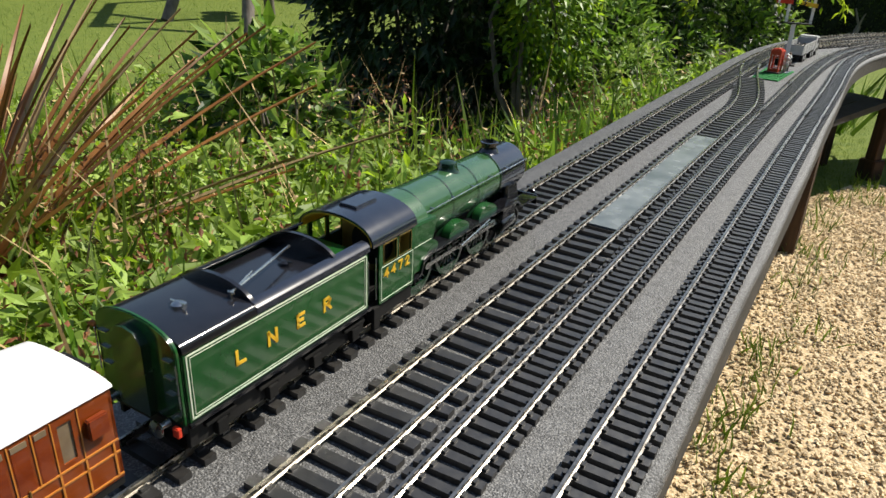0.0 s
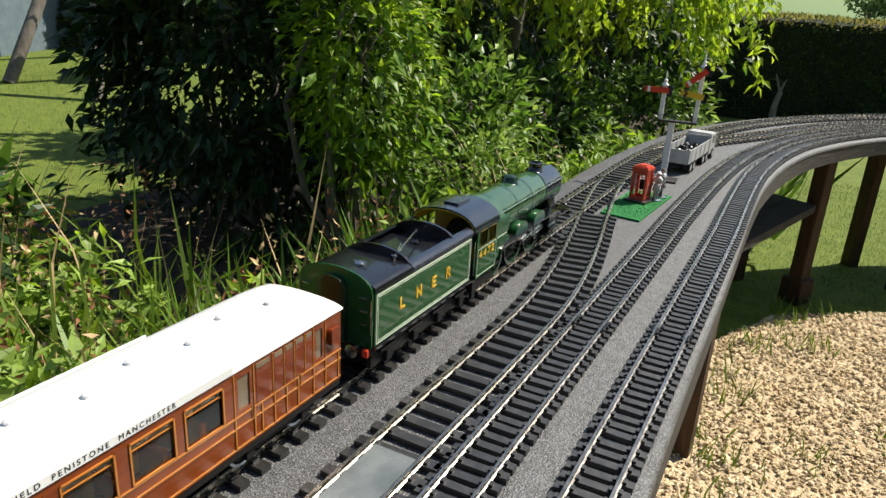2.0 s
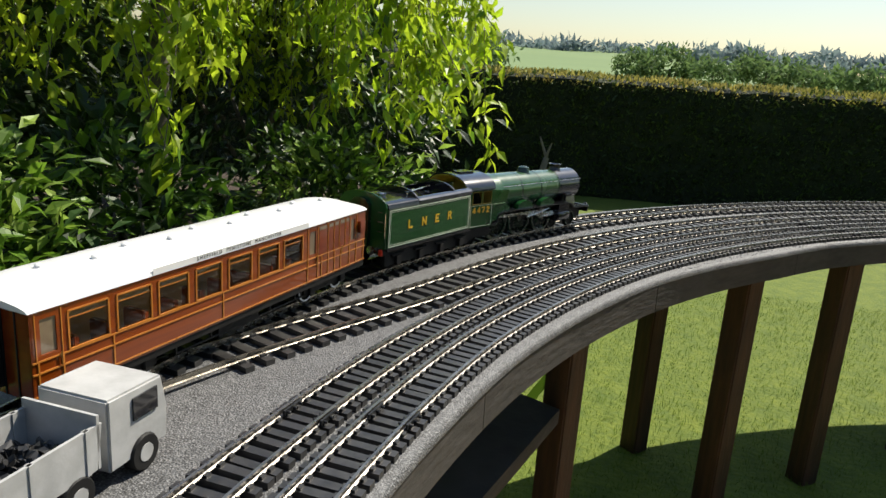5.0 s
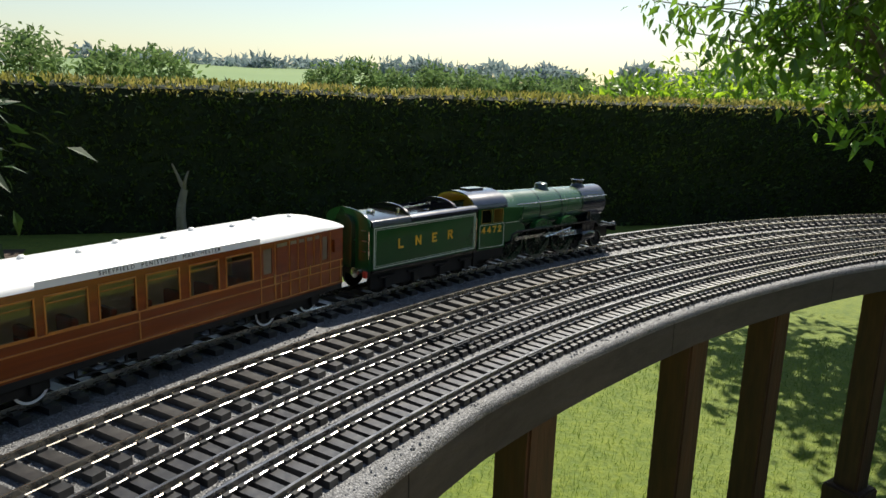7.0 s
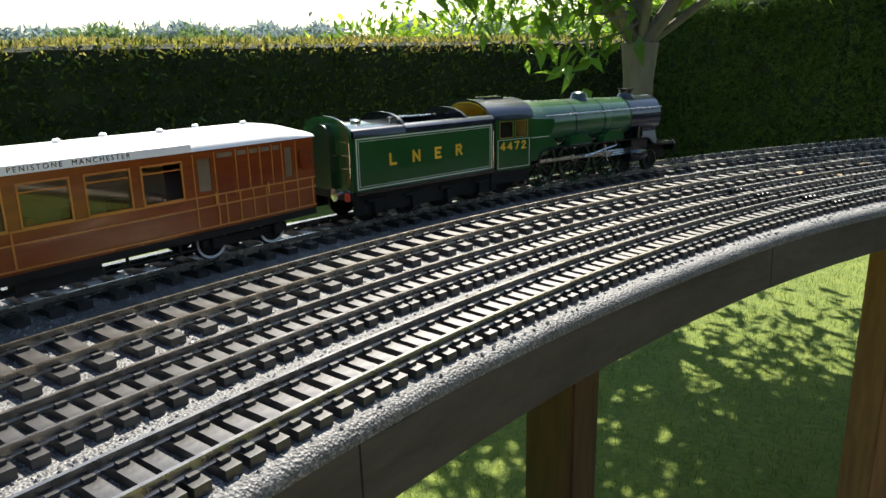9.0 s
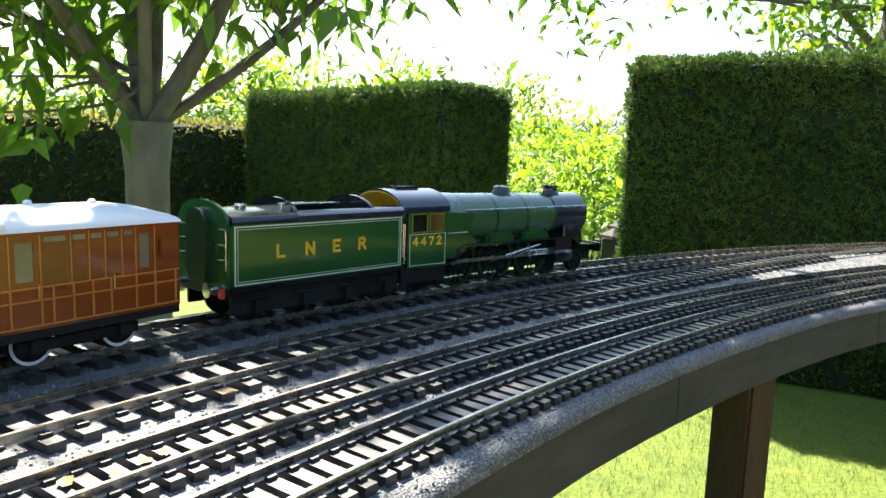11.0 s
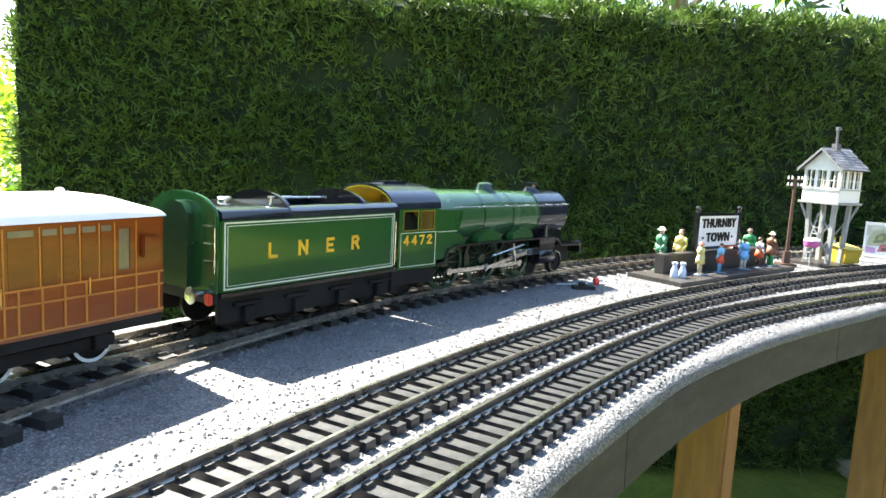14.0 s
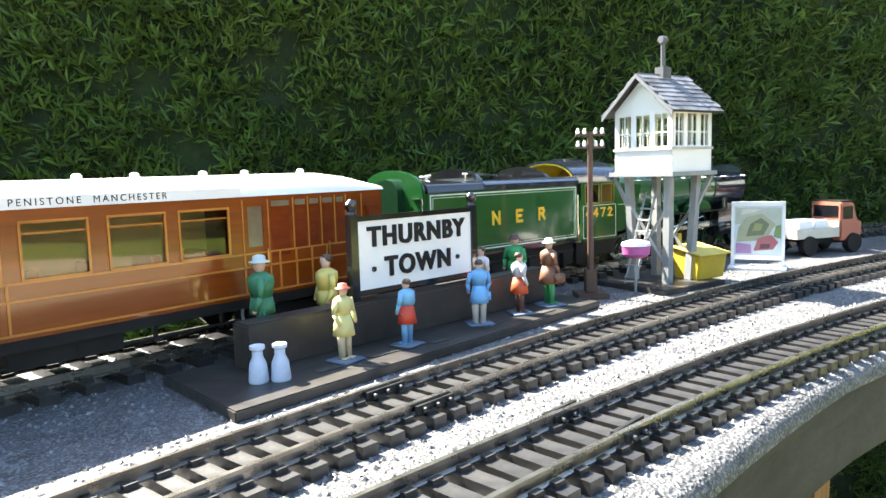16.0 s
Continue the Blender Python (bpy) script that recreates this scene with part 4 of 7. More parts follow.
    part("running_board", bm, BLACK, t, "black running board swept over the wheels")
    for sg in (-1, 1):
        for y in (0.291, 0.355, 0.419):
            bm = bmesh.new()
            pts = [(y + 0.021 * math.cos(math.pi * k / 12), 0.0506 + 0.0125 * math.sin(math.pi * k / 12)) for k in range(13)]
            prism(bm, pts, sg * 0.0285, sg * 0.0385, "X")
            part("splasher", bm, GREEN, t, "green half-round splasher with brass rim")
        bm = bmesh.new()
        tube(bm, (sg * (R + 0.0026), 0.264, zc + 0.013), (sg * (R + 0.001), 0.528, zc + 0.013), 0.0007, n=6)
        for k in range(7):
            y = 0.27 + k * 0.042
            tube(bm, (sg * (R - 0.004), y, zc + 0.013), (sg * (R + 0.0026), y, zc + 0.013), 0.0009, n=6)
        part("boiler_handrail", bm, STEEL, t, "long thin steel handrail")
        bm = bmesh.new()
        lathe(bm, [(0.0098, 0.451), (0.0105, 0.4525), (0.0105, 0.4835), (0.0098, 0.485)], (sg * 0.0335, 0, 0.0265), "Y", 18)
        box(bm, sg * 0.0335 - 0.008, sg * 0.0335 + 0.008, 0.451, 0.485, 0.034, 0.0487)
        part("cylinder", bm, BLACK, t, "black outside cylinder", bevel=0.0006)
        bm = bmesh.new()
        for zz in (0.0295, 0.0355):
            tube(bm, (sg * 0.0345, 0.400, zz), (sg * 0.0345, 0.452, zz), 0.0011, n=6)
        tube(bm, (sg * 0.0345, 0.395, 0.0325), (sg * 0.0345, 0.452, 0.0325), 0.0013, n=8)
        tube(bm, (sg * 0.0375, 0.402, 0.046), (sg * 0.0375, 0.408, 0.024), 0.0013, n=6)
        tube(bm, (sg * 0.0375, 0.425, 0.043), (sg * 0.0375, 0.362, 0.033), 0.0012, n=6)
        part("slide_bars", bm, STEEL, t, "bright slide bars and valve links")
        bm = bmesh.new()
        tube(bm, (sg * 0.024, 0.4885, 0.040), (sg * 0.024, 0.4885, 0.063), 0.006, 0.0045, 10)
        part("steam_pipe", bm, BLACK, t)
        bm = bmesh.new()
        lathe(bm, [(0.0034, 0.550), (0.003, 0.558), (0.0064, 0.559), (0.0068, 0.5605), (0.003, 0.5612)], (sg * 0.027, 0, 0.0335), "Y", 14)
        part("buffer", bm, BLACK, t, "black round buffer")
        bm = bmesh.new()
        box(bm, sg * 0.0215 - 0.0015, sg * 0.0215 + 0.0015, 0.196, 0.548, 0.014, 0.0355)
        part("frame", bm, BLACK_MATT, t)
        bm = bmesh.new()
        box(bm, sg * 0.037 - 0.003, sg * 0.037 + 0.003, 0.198, 0.262, 0.014, 0.0295)
        box(bm, sg * 0.0415 - 0.002, sg * 0.0415 + 0.002, 0.197, 0.206, 0.008, 0.0295)
        part("trailing_frame", bm, BLACK_MATT, t, smooth=False, bevel=0.0005)
    bm = bmesh.new()
    box(bm, -0.041, 0.041, 0.546, 0.550, 0.026, 0.0385)
    part("front_beam", bm, BLACK, t, bevel=0.0006)
    drive, small = [], []
    for sg in (-1, 1):
        for y in (0.291, 0.355, 0.419):
            drive.append(wheel(t, sg * 0.0248, y, 0.0300, GREEN_DARK, spokes=16, rim=None, name="driving_wheel"))
        for y, r in ((0.4535, 0.0145), (0.5105, 0.0145), (0.229, 0.0170)):
            small.append(wheel(t, sg * 0.0245, y, r, BLACK_MATT, rim=GREEN_DARK if y > 0.3 else None, name="carrying_wheel"))
    rods = []
    for sg in (-1, 1):
        bm = bmesh.new()
        box(bm, sg * 0.0325 - 0.0008, sg * 0.0325 + 0.0008, -0.068, 0.068, -0.0022, 0.0022)
        for y in (-0.064, 0, 0.064):
            lathe(bm, [(0.004, sg * 0.0325 - 0.0014), (0.004, sg * 0.0325 + 0.0014)], (0, y, 0), "X", 12)
        rods.append((part("coupling_rod", bm, STEEL, t, "bright steel coupling rod", m=pose(0, 0.355, 0.03)), sg))
        bm = bmesh.new()
        box(bm, sg * 0.0352 - 0.0008, sg * 0.0352 + 0.0008, -0.002, 0.076, -0.0020, 0.0020)
        rods.append((part("connecting_rod", bm, STEEL, t, "bright steel connecting rod", m=pose(0, 0.355, 0.03)), sg))
    return t, drive, small, rods


def make_coach():
    t = thing("teak_coach", pose(0, 0, RZ), "varnished teak railway coach with a white roof", "railway coach")
    W, F, B = 0.0415, -0.061, -0.526
    z0, z1 = 0.0280, 0.0940
    wins = [(0.1385, 0.1725), (0.1815, 0.2150), (0.2260, 0.2600), (0.2700, 0.3035), (0.3130, 0.3475), (0.3555, 0.3905), (0.3985, 0.4345)]
    small = [(0.1120, 0.1240), (0.0260, 0.0345), (0.4440, 0.4570)]
    zw0, zw1 = 0.0580, 0.0875
    holes = sorted([(a, b, zw0, zw1) for a, b in wins] + [(a, b, zw0 + 0.003, zw1) for a, b in small])
    for sg in (-1, 1):
        bm = bmesh.new()
        x0, x1 = (W - 0.002, W) if sg > 0 else (-W, -W + 0.002)
        box(bm, x0, x1, B, F, z0, zw0)
        box(bm, x0, x1, B, F, zw1, z1)
        last = 0.0
        for a, b, lo, hi in holes + [(0.465, 0.465, 0, 0)]:
            box(bm, x0, x1, F - a, F - last, zw0, zw1)
            if lo > zw0:
                box(bm, x0, x1, F - b, F - a, zw0, lo)
            last = b
        for a, b in small:
            bm2 = bmesh.new()
            box(bm2, sg * (W - 0.0013) - 0.0003, sg * (W - 0.0013) + 0.0003, F - b, F - a, zw0 + 0.003, zw1)
            part("toilet_pane", bm2, FROSTED, t, "frosted small pane", smooth=False)
        part("body_side", bm, TEAK, t, "honey-coloured varnished teak side", smooth=False)
        bm = bmesh.new()  # raised beading: waist lines, panel uprights
        for z in (0.0480, 0.0568):
            strip(bm, sg * W, [(B + 0.001, z), (F - 0.001, z)], 0.0012, 0.0008)
        strip(bm, sg * W, [(B + 0.001, 0.0308), (F - 0.001, 0.0308)], 0.0012, 0.0008)
        for y in (0.004, 0.022, 0.038, 0.058, 0.072, 0.086, 0.100, 0.108, 0.128, 0.268, 0.395, 0.440, 0.460):
            strip(bm, sg * W, [(F - y, 0.0315), (F - y, 0.0562)], 0.0013, 0.0008)
        for y in (0.022, 0.038, 0.049, 0.062, 0.074, 0.087, 0.108, 0.128, 0.440, 0.461):
            strip(bm, sg * W, [(F - y, 0.0572), (F - y, 0.0915)], 0.0008, 0.0006)
        part("beading", bm, TEAK_BEAD, t, "pale raised panel beading", smooth=False)
        for a, b in ((0.040, 0.048), (0.051, 0.061), (0.064, 0.073), (0.076, 0.086), (0.090, 0.106)):
            bm = bmesh.new()
            strip(bm, sg * W, [(F - b + 0.011, 0.0695), (F - b + (b - a) - 0.011 + 0.0, 0.0695)] if b - a > 0.03 else [(F - (a + b) / 2, 0.0605), (F - (a + b) / 2, 0.0830)], (b - a) * 0.9, 0.0003)
            part("upper_panel", bm, TEAK_DARK, t, "darker red-brown panel", smooth=False)
        for a, b in wins:
            bm = bmesh.new()
            strip(bm, sg * W, [(F - a, zw0), (F - b, zw0), (F - b, zw1), (F - a, zw1), (F - a, zw0)], 0.0013, 0.0008)
            strip(bm, sg * (W - 0.0012), [(F - a, zw1 - 0.006), (F - b, zw1 - 0.006)], 0.0008, 0.0006)
            fr = part("window", bm, TEAK_BEAD, t, "teak window frame", smooth=False)
            bm = bmesh.new()
            box(bm, sg * (W - 0.0014) - 0.0002, sg * (W - 0.0014) + 0.0002, F - b, F - a, zw0, zw1)
            g = part("pane", bm, GLASS, fr, smooth=False)
            g.visible_shadow = False
        for a, b in ((0.040, 0.048), (0.051, 0.061), (0.064, 0.073), (0.076, 0.086), (0.090, 0.106)):
            bm = bmesh.new()
            box(bm, sg * W - 0.0004, sg * W + 0.0006, F - b + 0.0006, F - a - 0.0006, 0.0868, 0.0905)
            part("toplight", bm, FROSTED, t, "small louvred toplight", smooth=False)
        bm = bmesh.new()
        prism(bm, [(F - 0.006, 0.068), (F - 0.006, 0.0825), (F - 0.019, 0.0825), (F - 0.019, 0.068)], sg * W, sg * (W + 0.0042), "X")
        part("ducket", bm, TEAK_DARK, t, "projecting guard's lookout", bevel=0.0008)
        for y in (0.056, 0.110, 0.442):
            bm = bmesh.new()
            tube(bm, (sg * (W + 0.0012), F - y, 0.049), (sg * (W + 0.0012), F - y, 0.059), 0.0006, n=6)
            part("door_handle", bm, BRASS, t, "small brass grab handle")
        bm = bmesh.new()
        box(bm, sg * 0.0390 - 0.0015, sg * 0.0390 + 0.0015, B, F, 0.0215, 0.0295)
        for y in np.arange(B + 0.14, F - 0.13, 0.045):
            box(bm, sg * 0.036 - 0.001, sg * 0.036 + 0.001, y, y + 0.002, 0.013, 0.024)
        tube(bm, (sg * 0.036, B + 0.14, 0.0135), (sg * 0.036, F - 0.13, 0.0135), 0.001, n=6)
        box(bm, sg * 0.030 - 0.007, sg * 0.030 + 0.007, -0.33, -0.27, 0.0115, 0.023)
        part("solebar", bm, BLACK_MATT, t, "black underframe and truss", smooth=False)
        bm = bmesh.new()
        box(bm, sg * 0.0425 - 0.0004, sg * 0.0425 + 0.0004, -0.415, -0.190, 0.0943, 0.1003)
        rb = part("roof_board", bm, WHITE, t, "white roof board with black lettering", smooth=False)
        cu = bpy.data.curves.new("destinations", "FONT")
        cu.body, cu.size, cu.space_character, cu.align_x, cu.align_y = "SHEFFIELD  PENISTONE  MANCHESTER", 0.0052, 1.42, "CENTER", "CENTER"
        cu.extrude = 0.0001
        tmp = new("destinations", cu)
        bpy.context.view_layer.update()
        me = bpy.data.meshes.new_from_object(tmp.evaluated_get(bpy.context.evaluated_depsgraph_get()))
        bpy.data.objects.remove(tmp)
        me.materials.clear()
        me.materials.append(BLACK)
        ob = new("lettering", me)
        ob.parent, ob.matrix_basis = rb, pose(sg * 0.04305, -0.3025, 0.0973, 90, 0, 90 * sg)
    for y0, y1, nm in ((F - 0.002, F, "front_end"), (B, B + 0.002, "rear_end")):
        bm = bmesh.new()
        prism(bm, [(W, z0), (W, z1)] + arch(W, z1, 0.0995, 16, 2.1)[1:-1] + [(-W, z1), (-W, z0)], y0, y1)
        part(nm, bm, TEAK_DARK, t, "dark teak end with upright panels")
        bm = bmesh.new()
        for x in (-0.028, -0.014, 0.014, 0.028):
            box(bm, x - 0.0006, x + 0.0006, y0 - 0.0008, y1 + 0.0008, z0, 0.098)
        box(bm, -0.013, 0.013, y0 - (0.008 if nm == "rear_end" else 0), y1 + (0.008 if nm == "front_end" else 0), 0.034, 0.095)
        part("gangway", bm, BLACK_MATT, t, "black corridor gangway")
    bm = bmesh.new()
    rows = []
    for k in range(25):   # roof bowed down at both ends
        u = k / 24
        y = B - 0.0015 + (F - B + 0.003) * u
        d = min(y - B + 0.0015, F + 0.0015 - y)
        crown = 0.1085 - 0.0085 * max(0, 1 - d / 0.045) ** 2
        rows.append([bm.verts.new((x, y, z)) for x, z in arch(W + 0.0012, z1 + 0.0001, crown, 20, 2.1)])
    for a, b in zip(rows, rows[1:]):
        for i in range(20):
            bm.faces.new((a[i], a[i + 1], b[i + 1], b[i]))
    bm.faces.new(rows[0])
    bm.faces.new(rows[-1][::-1])
    part("roof", bm, WHITE, t, "glossy white domed roof")
    bm = bmesh.new()
    box(bm, -0.0012, 0.0012, B + 0.06, F - 0.13, 0.0296, 0.0930)
    part("partition", bm, CABIN_TAN, t, "tan corridor partition", smooth=False)
    for k in range(10):
        bm = bmesh.new()
        lathe(bm, [(0.0032, 0.1070), (0.003, 0.1103), (0.0018, 0.1114), (0.0005, 0.1116)], ((-1) ** k * 0.006, F - 0.05 - k * 0.041, 0), "Z", 10)
        part("roof_ventilator", bm, WHITE, t)
    bm = bmesh.new()
    box(bm, -W + 0.003, W - 0.003, B + 0.002, F - 0.002, 0.0275, 0.0295)
    part("floor", bm, BLACK_MATT, t)
    bm = bmesh.new()
    for k in range(9):
        y = F - 0.15 - k * 0.034
        for sg in (-1, 1):
            box(bm, sg * 0.022 - 0.012, sg * 0.022 + 0.012, y - 0.003, y + 0.003, 0.0296, 0.062)
    part("seat_backs", bm, TEAK_DARK, t, "rows of tan seats inside", bevel=0.001)
    for yc in (F - 0.0765, B + 0.0765):
        bm = bmesh.new()
        for sg in (-1, 1):
            box(bm, sg * 0.032 - 0.0015, sg * 0.032 + 0.0015, yc - 0.045, yc + 0.045, 0.0105, 0.0185)
            for d in (-0.0325, 0.0325):
                box(bm, sg * 0.0345 - 0.003, sg * 0.0345 + 0.003, yc + d - 0.005, yc + d + 0.005, 0.010, 0.0205)
        box(bm, -0.03, 0.03, yc - 0.008, yc + 0.008, 0.0125, 0.0275)
        part("bogie_frame", bm, BLACK_MATT, t, smooth=False, bevel=0.0006)
        for sg in (-1, 1):
            for d in (-0.0325, 0.0325):
                wheel(t, sg * 0.0250, yc + d, 0.0150, BLACK_MATT, rim=WHITE)
    return t


# distance of the tender's rear along the line at each time
TT = [0, 1.7, 3.5, 6, 8, 10.5, 13, 16]
TS = [0, 1.058, 2.257, 3.736, 4.894, 6.114, 7.127, 8.480]


def gone(t):
    return float(np.interp(t, TT, TS))


def on_chord(s, a, b):
    """Pose of a vehicle whose bogies stand a and b metres ahead of s on the line."""
    xa, ya, _ = line(s + a)
    xb, yb, _ = line(s + b)
    h = math.atan2(-(xb - xa), yb - ya)
    return pose(xa + a * math.sin(h), ya - a * math.cos(h), RZ, 0, 0, math.degrees(h))


tender = make_tender()
loco, drivers, carriers, rods = make_loco()
coach = make_coach()


def move_train():
    times = [k / 10 for k in range(161)]
    for ob, a, b in ((tender, 0.02, 0.20), (loco, 0.30, 0.52), (coach, -0.50, -0.12)):
        walk(ob, [(t, on_chord(gone(t), a, b)) for t in times])
    fine = [k / 30 for k in range(481)]
    small = [o for v in (tender, coach) for o in v.children if o.name.startswith("wheel")] + carriers
    for w in small + drivers:
        p = w.matrix_basis.translation.copy()
        r = p.z
        walk(w, [(t, pose(p.x, p.y, p.z, -math.degrees(gone(t) / r) + (90 if p.x < 0 else 0))) for t in fine])
    for rod, sg in rods:
        rows = []
        for t in fine:
            a = -gone(t) / 0.0300 + (math.pi / 2 if sg < 0 else 0)
            cy, cz = 0.0105 * math.cos(a), 0.0105 * math.sin(a)
            if rod.name.startswith("coupling"):
                rows.append((t, pose(0, 0.355 + cy, 0.030 + cz)))
            else:
                rows.append((t, pose(0, 0.355 + cy, 0.030 + cz, math.degrees(math.asin((0.0025 - cz) / 0.075)))))
        walk(rod, rows)


# ---- model figures: one plain painted mesh each ----
def figure(m, height, coat, legs, hat=None, skirt=None, bag=None, label="painted model figure", base=True, skin=(0.55, 0.36, 0.27), shirt=None):
    mats = [paint(c) for c in (coat, legs, hat or (0.08, 0.05, 0.03), skin, (0.10, 0.14, 0.20), skirt or coat, shirt or coat)]
    bm = bmesh.new()
    done = set()

    def mark(i):
        for f in bm.faces:
            if f not in done:
                f.material_index = i
                done.add(f)
    h = height
    for sx in (-1, 1):
        tube(bm, (sx * .05 * h, 0.01 * h, 0.02 * h), (sx * .055 * h, 0, .48 * h), .036 * h, .052 * h, 8)
        box(bm, sx * .05 * h - .03 * h, sx * .05 * h + .03 * h, -.02 * h, .085 * h, 0, .03 * h)
    mark(1)
    lathe(bm, [(.105 * h, .44 * h), (.098 * h, .52 * h), (.085 * h, .60 * h)] if not skirt else [(.125 * h, .32 * h), (.11 * h, .45 * h), (.08 * h, .60 * h)], (0, 0, 0), "Z", 12)
    mark(5)
    lathe(bm, [(.085 * h, .60 * h), (.108 * h, .74 * h), (.10 * h, .80 * h), (.04 * h, .845 * h)], (0, 0, 0), "Z", 12)
    mark(6)
    for sx in (-1, 1):
        tube(bm, (sx * .105 * h, 0, .79 * h), (sx * .145 * h, .01 * h, .62 * h), .036 * h, .03 * h, 7)
        tube(bm, (sx * .145 * h, .01 * h, .62 * h), (sx * .125 * h, .06 * h, .49 * h), .03 * h, .024 * h, 7)
    mark(0)
    lathe(bm, [(.02 * h, .83 * h), (.04 * h, .86 * h), (.052 * h, .91 * h), (.048 * h, .955 * h), (.02 * h, .985 * h)], (0, .008 * h, 0), "Z", 10)
    for sx in (-1, 1):
        lathe(bm, [(.004 * h, .455 * h), (.022 * h, .47 * h), (.02 * h, .50 * h)], (sx * .125 * h, .06 * h, 0), "Z", 7)
    mark(3)
    if hat:
        lathe(bm, [(.085 * h, .935 * h), (.085 * h, .945 * h), (.055 * h, .95 * h), (.05 * h, 1.0 * h), (.02 * h, 1.012 * h)], (0, .005 * h, 0), "Z", 12)
    else:
        lathe(bm, [(.055 * h, .92 * h), (.056 * h, .96 * h), (.035 * h, .995 * h), (.01 * h, 1.0 * h)], (0, -.008 * h, 0), "Z", 10)
    mark(2)
    if bag:
        box(bm, .10 * h, .16 * h, .0, .14 * h, .34 * h, .47 * h)
        mark(5)
    if base:
        box(bm, -.16 * h, .16 * h, -.14 * h, .16 * h, -.03 * h, .0)
        mark(4)
    bmesh.ops.recalc_face_normals(bm, faces=bm.faces)
    me = bpy.data.meshes.new("figurine")
    for f in bm.faces:
        f.smooth = True
    bm.to_mesh(me)
    bm.free()
    for q in mats:
        me.materials.append(q)
    ob = new("figurine", me)
    ob.matrix_basis = m @ Matrix.Diagonal((1.22, 1.22, 1, 1))
    return tagged(ob, label, "figurine", "model figures")


_paints = {}


def paint(c):
    if c not in _paints:
        _paints[c] = surface("hobby_paint", tuple(v * 0.92 for v in c), tuple(min(1, v * 1.08) for v in c), 200, 0.55)
    return _paints[c]


def words(text, size, m, mat, parent, depth=0.0006, bold=0.0, space=1.1):
    cu = bpy.data.curves.new("lettering", "FONT")
    cu.body, cu.size, cu.space_character, cu.align_x, cu.align_y, cu.extrude, cu.offset = text, size, space, "CENTER", "CENTER", depth, bold
    tmp = new("lettering", cu)
    bpy.context.view_layer.update()
    me = bpy.data.meshes.new_from_object(tmp.evaluated_get(bpy.context.evaluated_depsgraph_get()))
    bpy.data.objects.remove(tmp)
    me.materials.clear()
    me.materials.append(mat)
    ob = new("lettering", me)
    ob.parent, ob.matrix_basis = parent, m
    return ob


# ---- halt on the straight: mat, telephone kiosk, signal, lorry ----
grass_mat = thing("grass_mat", pose(0.118, 2.055, BAL, 0, 0, -3), "bright green flock mat on the ballast", "mat")
_bm = bmesh.new()
prism(_bm, [(-0.038, -0.100), (0.034, -0.106), (0.040, 0.10), (-0.040, 0.102)], 0.0002, 0.004, "Z")
part("flock", _bm, MAT_GREEN, grass_mat, smooth=False)
_g = np.array([(0.118 + random.uniform(-0.036, 0.036), 2.055 + random.uniform(-0.1, 0.098), BAL + 0.0035) for _ in range(5000)])
_flock = scatter("flock_pile", BLADE_V, BLADE_F, _g - np.array([0.118, 2.055, BAL]), frames_of(np.array([0, 0, 1.0]) + RNG.normal(size=(len(_g), 3)) * 0.5),
                 RNG.uniform(0.002, 0.0045, len(_g)), MAT_GREEN, grass_mat)

kiosk = thing("telephone_kiosk", pose(0.116, 2.078, BAL + 0.0045, 0, 0, -12) @ Matrix.Scale(1.15, 4), "red model telephone kiosk with glazed sides", "telephone box")
_bm = bmesh.new()
box(_bm, -0.019, 0.019, -0.021, 0.021, 0, 0.0035)
part("plinth", _bm, DARK_BOARD, kiosk, "dark square base", bevel=0.0006)
K, KT = 0.0112, 0.0530
for sx in (-1, 1):
    for sy in (-1, 1):
        _bm = bmesh.new()
        box(_bm, sx * K - 0.0019, sx * K + 0.0019, sy * K - 0.0019, sy * K + 0.0019, 0.0035, KT)
        part("corner_post", _bm, BOX_RED, kiosk, bevel=0.0004)
for k in range(4):
    _m = pose(0, 0, 0, 0, 0, 90 * k)
    if k != 2:
        _bm = bmesh.new()
        for i in range(9):
            z = 0.0085 + i * 0.0046
            box(_bm, -K + 0.002, K - 0.002, K - 0.0006, K + 0.0006, z - 0.0005, z + 0.0005)
        for x in (-0.0055, 0.0055):
            box(_bm, x - 0.0004, x + 0.0004, K - 0.0006, K + 0.0006, 0.0085, 0.0455)
        part("glazing_bars", _bm, BOX_RED, kiosk, m=_m, smooth=False)
    for nm, z0, z1 in (("kick_panel", 0.0035, 0.0085), ("head_panel", 0.0455, KT)):
        _bm = bmesh.new()
        box(_bm, -K + 0.0019, K - 0.0019, K - 0.0009, K + 0.0009, z0, z1)
        part(nm, _bm, BOX_RED, kiosk, m=_m, smooth=False)
_bm = bmesh.new()
box(_bm, -0.0138, 0.0138, -0.0138, 0.0138, KT, KT + 0.0025)
for k in range(4):
    q = 0.0132 - 0.0028 * k * (0.6 + 0.25 * k) / 1.6
    box(_bm, -q, q, -q, q, KT + 0.0025 + 0.0014 * k, KT + 0.0039 + 0.0014 * k)
part("roof", _bm, BOX_RED, kiosk, "domed red roof")
_bm = bmesh.new()
box(_bm, -0.005, 0.005, 0.004, 0.010, 0.018, 0.034)
tube(_bm, (0.004, 0.003, 0.032), (0.004, 0.003, 0.022), 0.0012, n=6)
part("telephone", _bm, BLACK_MATT, kiosk, "small black telephone")
figure(pose(0.1415, 2.100, BAL + 0.006, 0, 0, 150), 0.054, (0.62, 0.60, 0.58), (0.6, 0.55, 0.5), hat=(0.68, 0.67, 0.64), skirt=(0.62, 0.60, 0.58), label="white-coated model woman with a white hat")
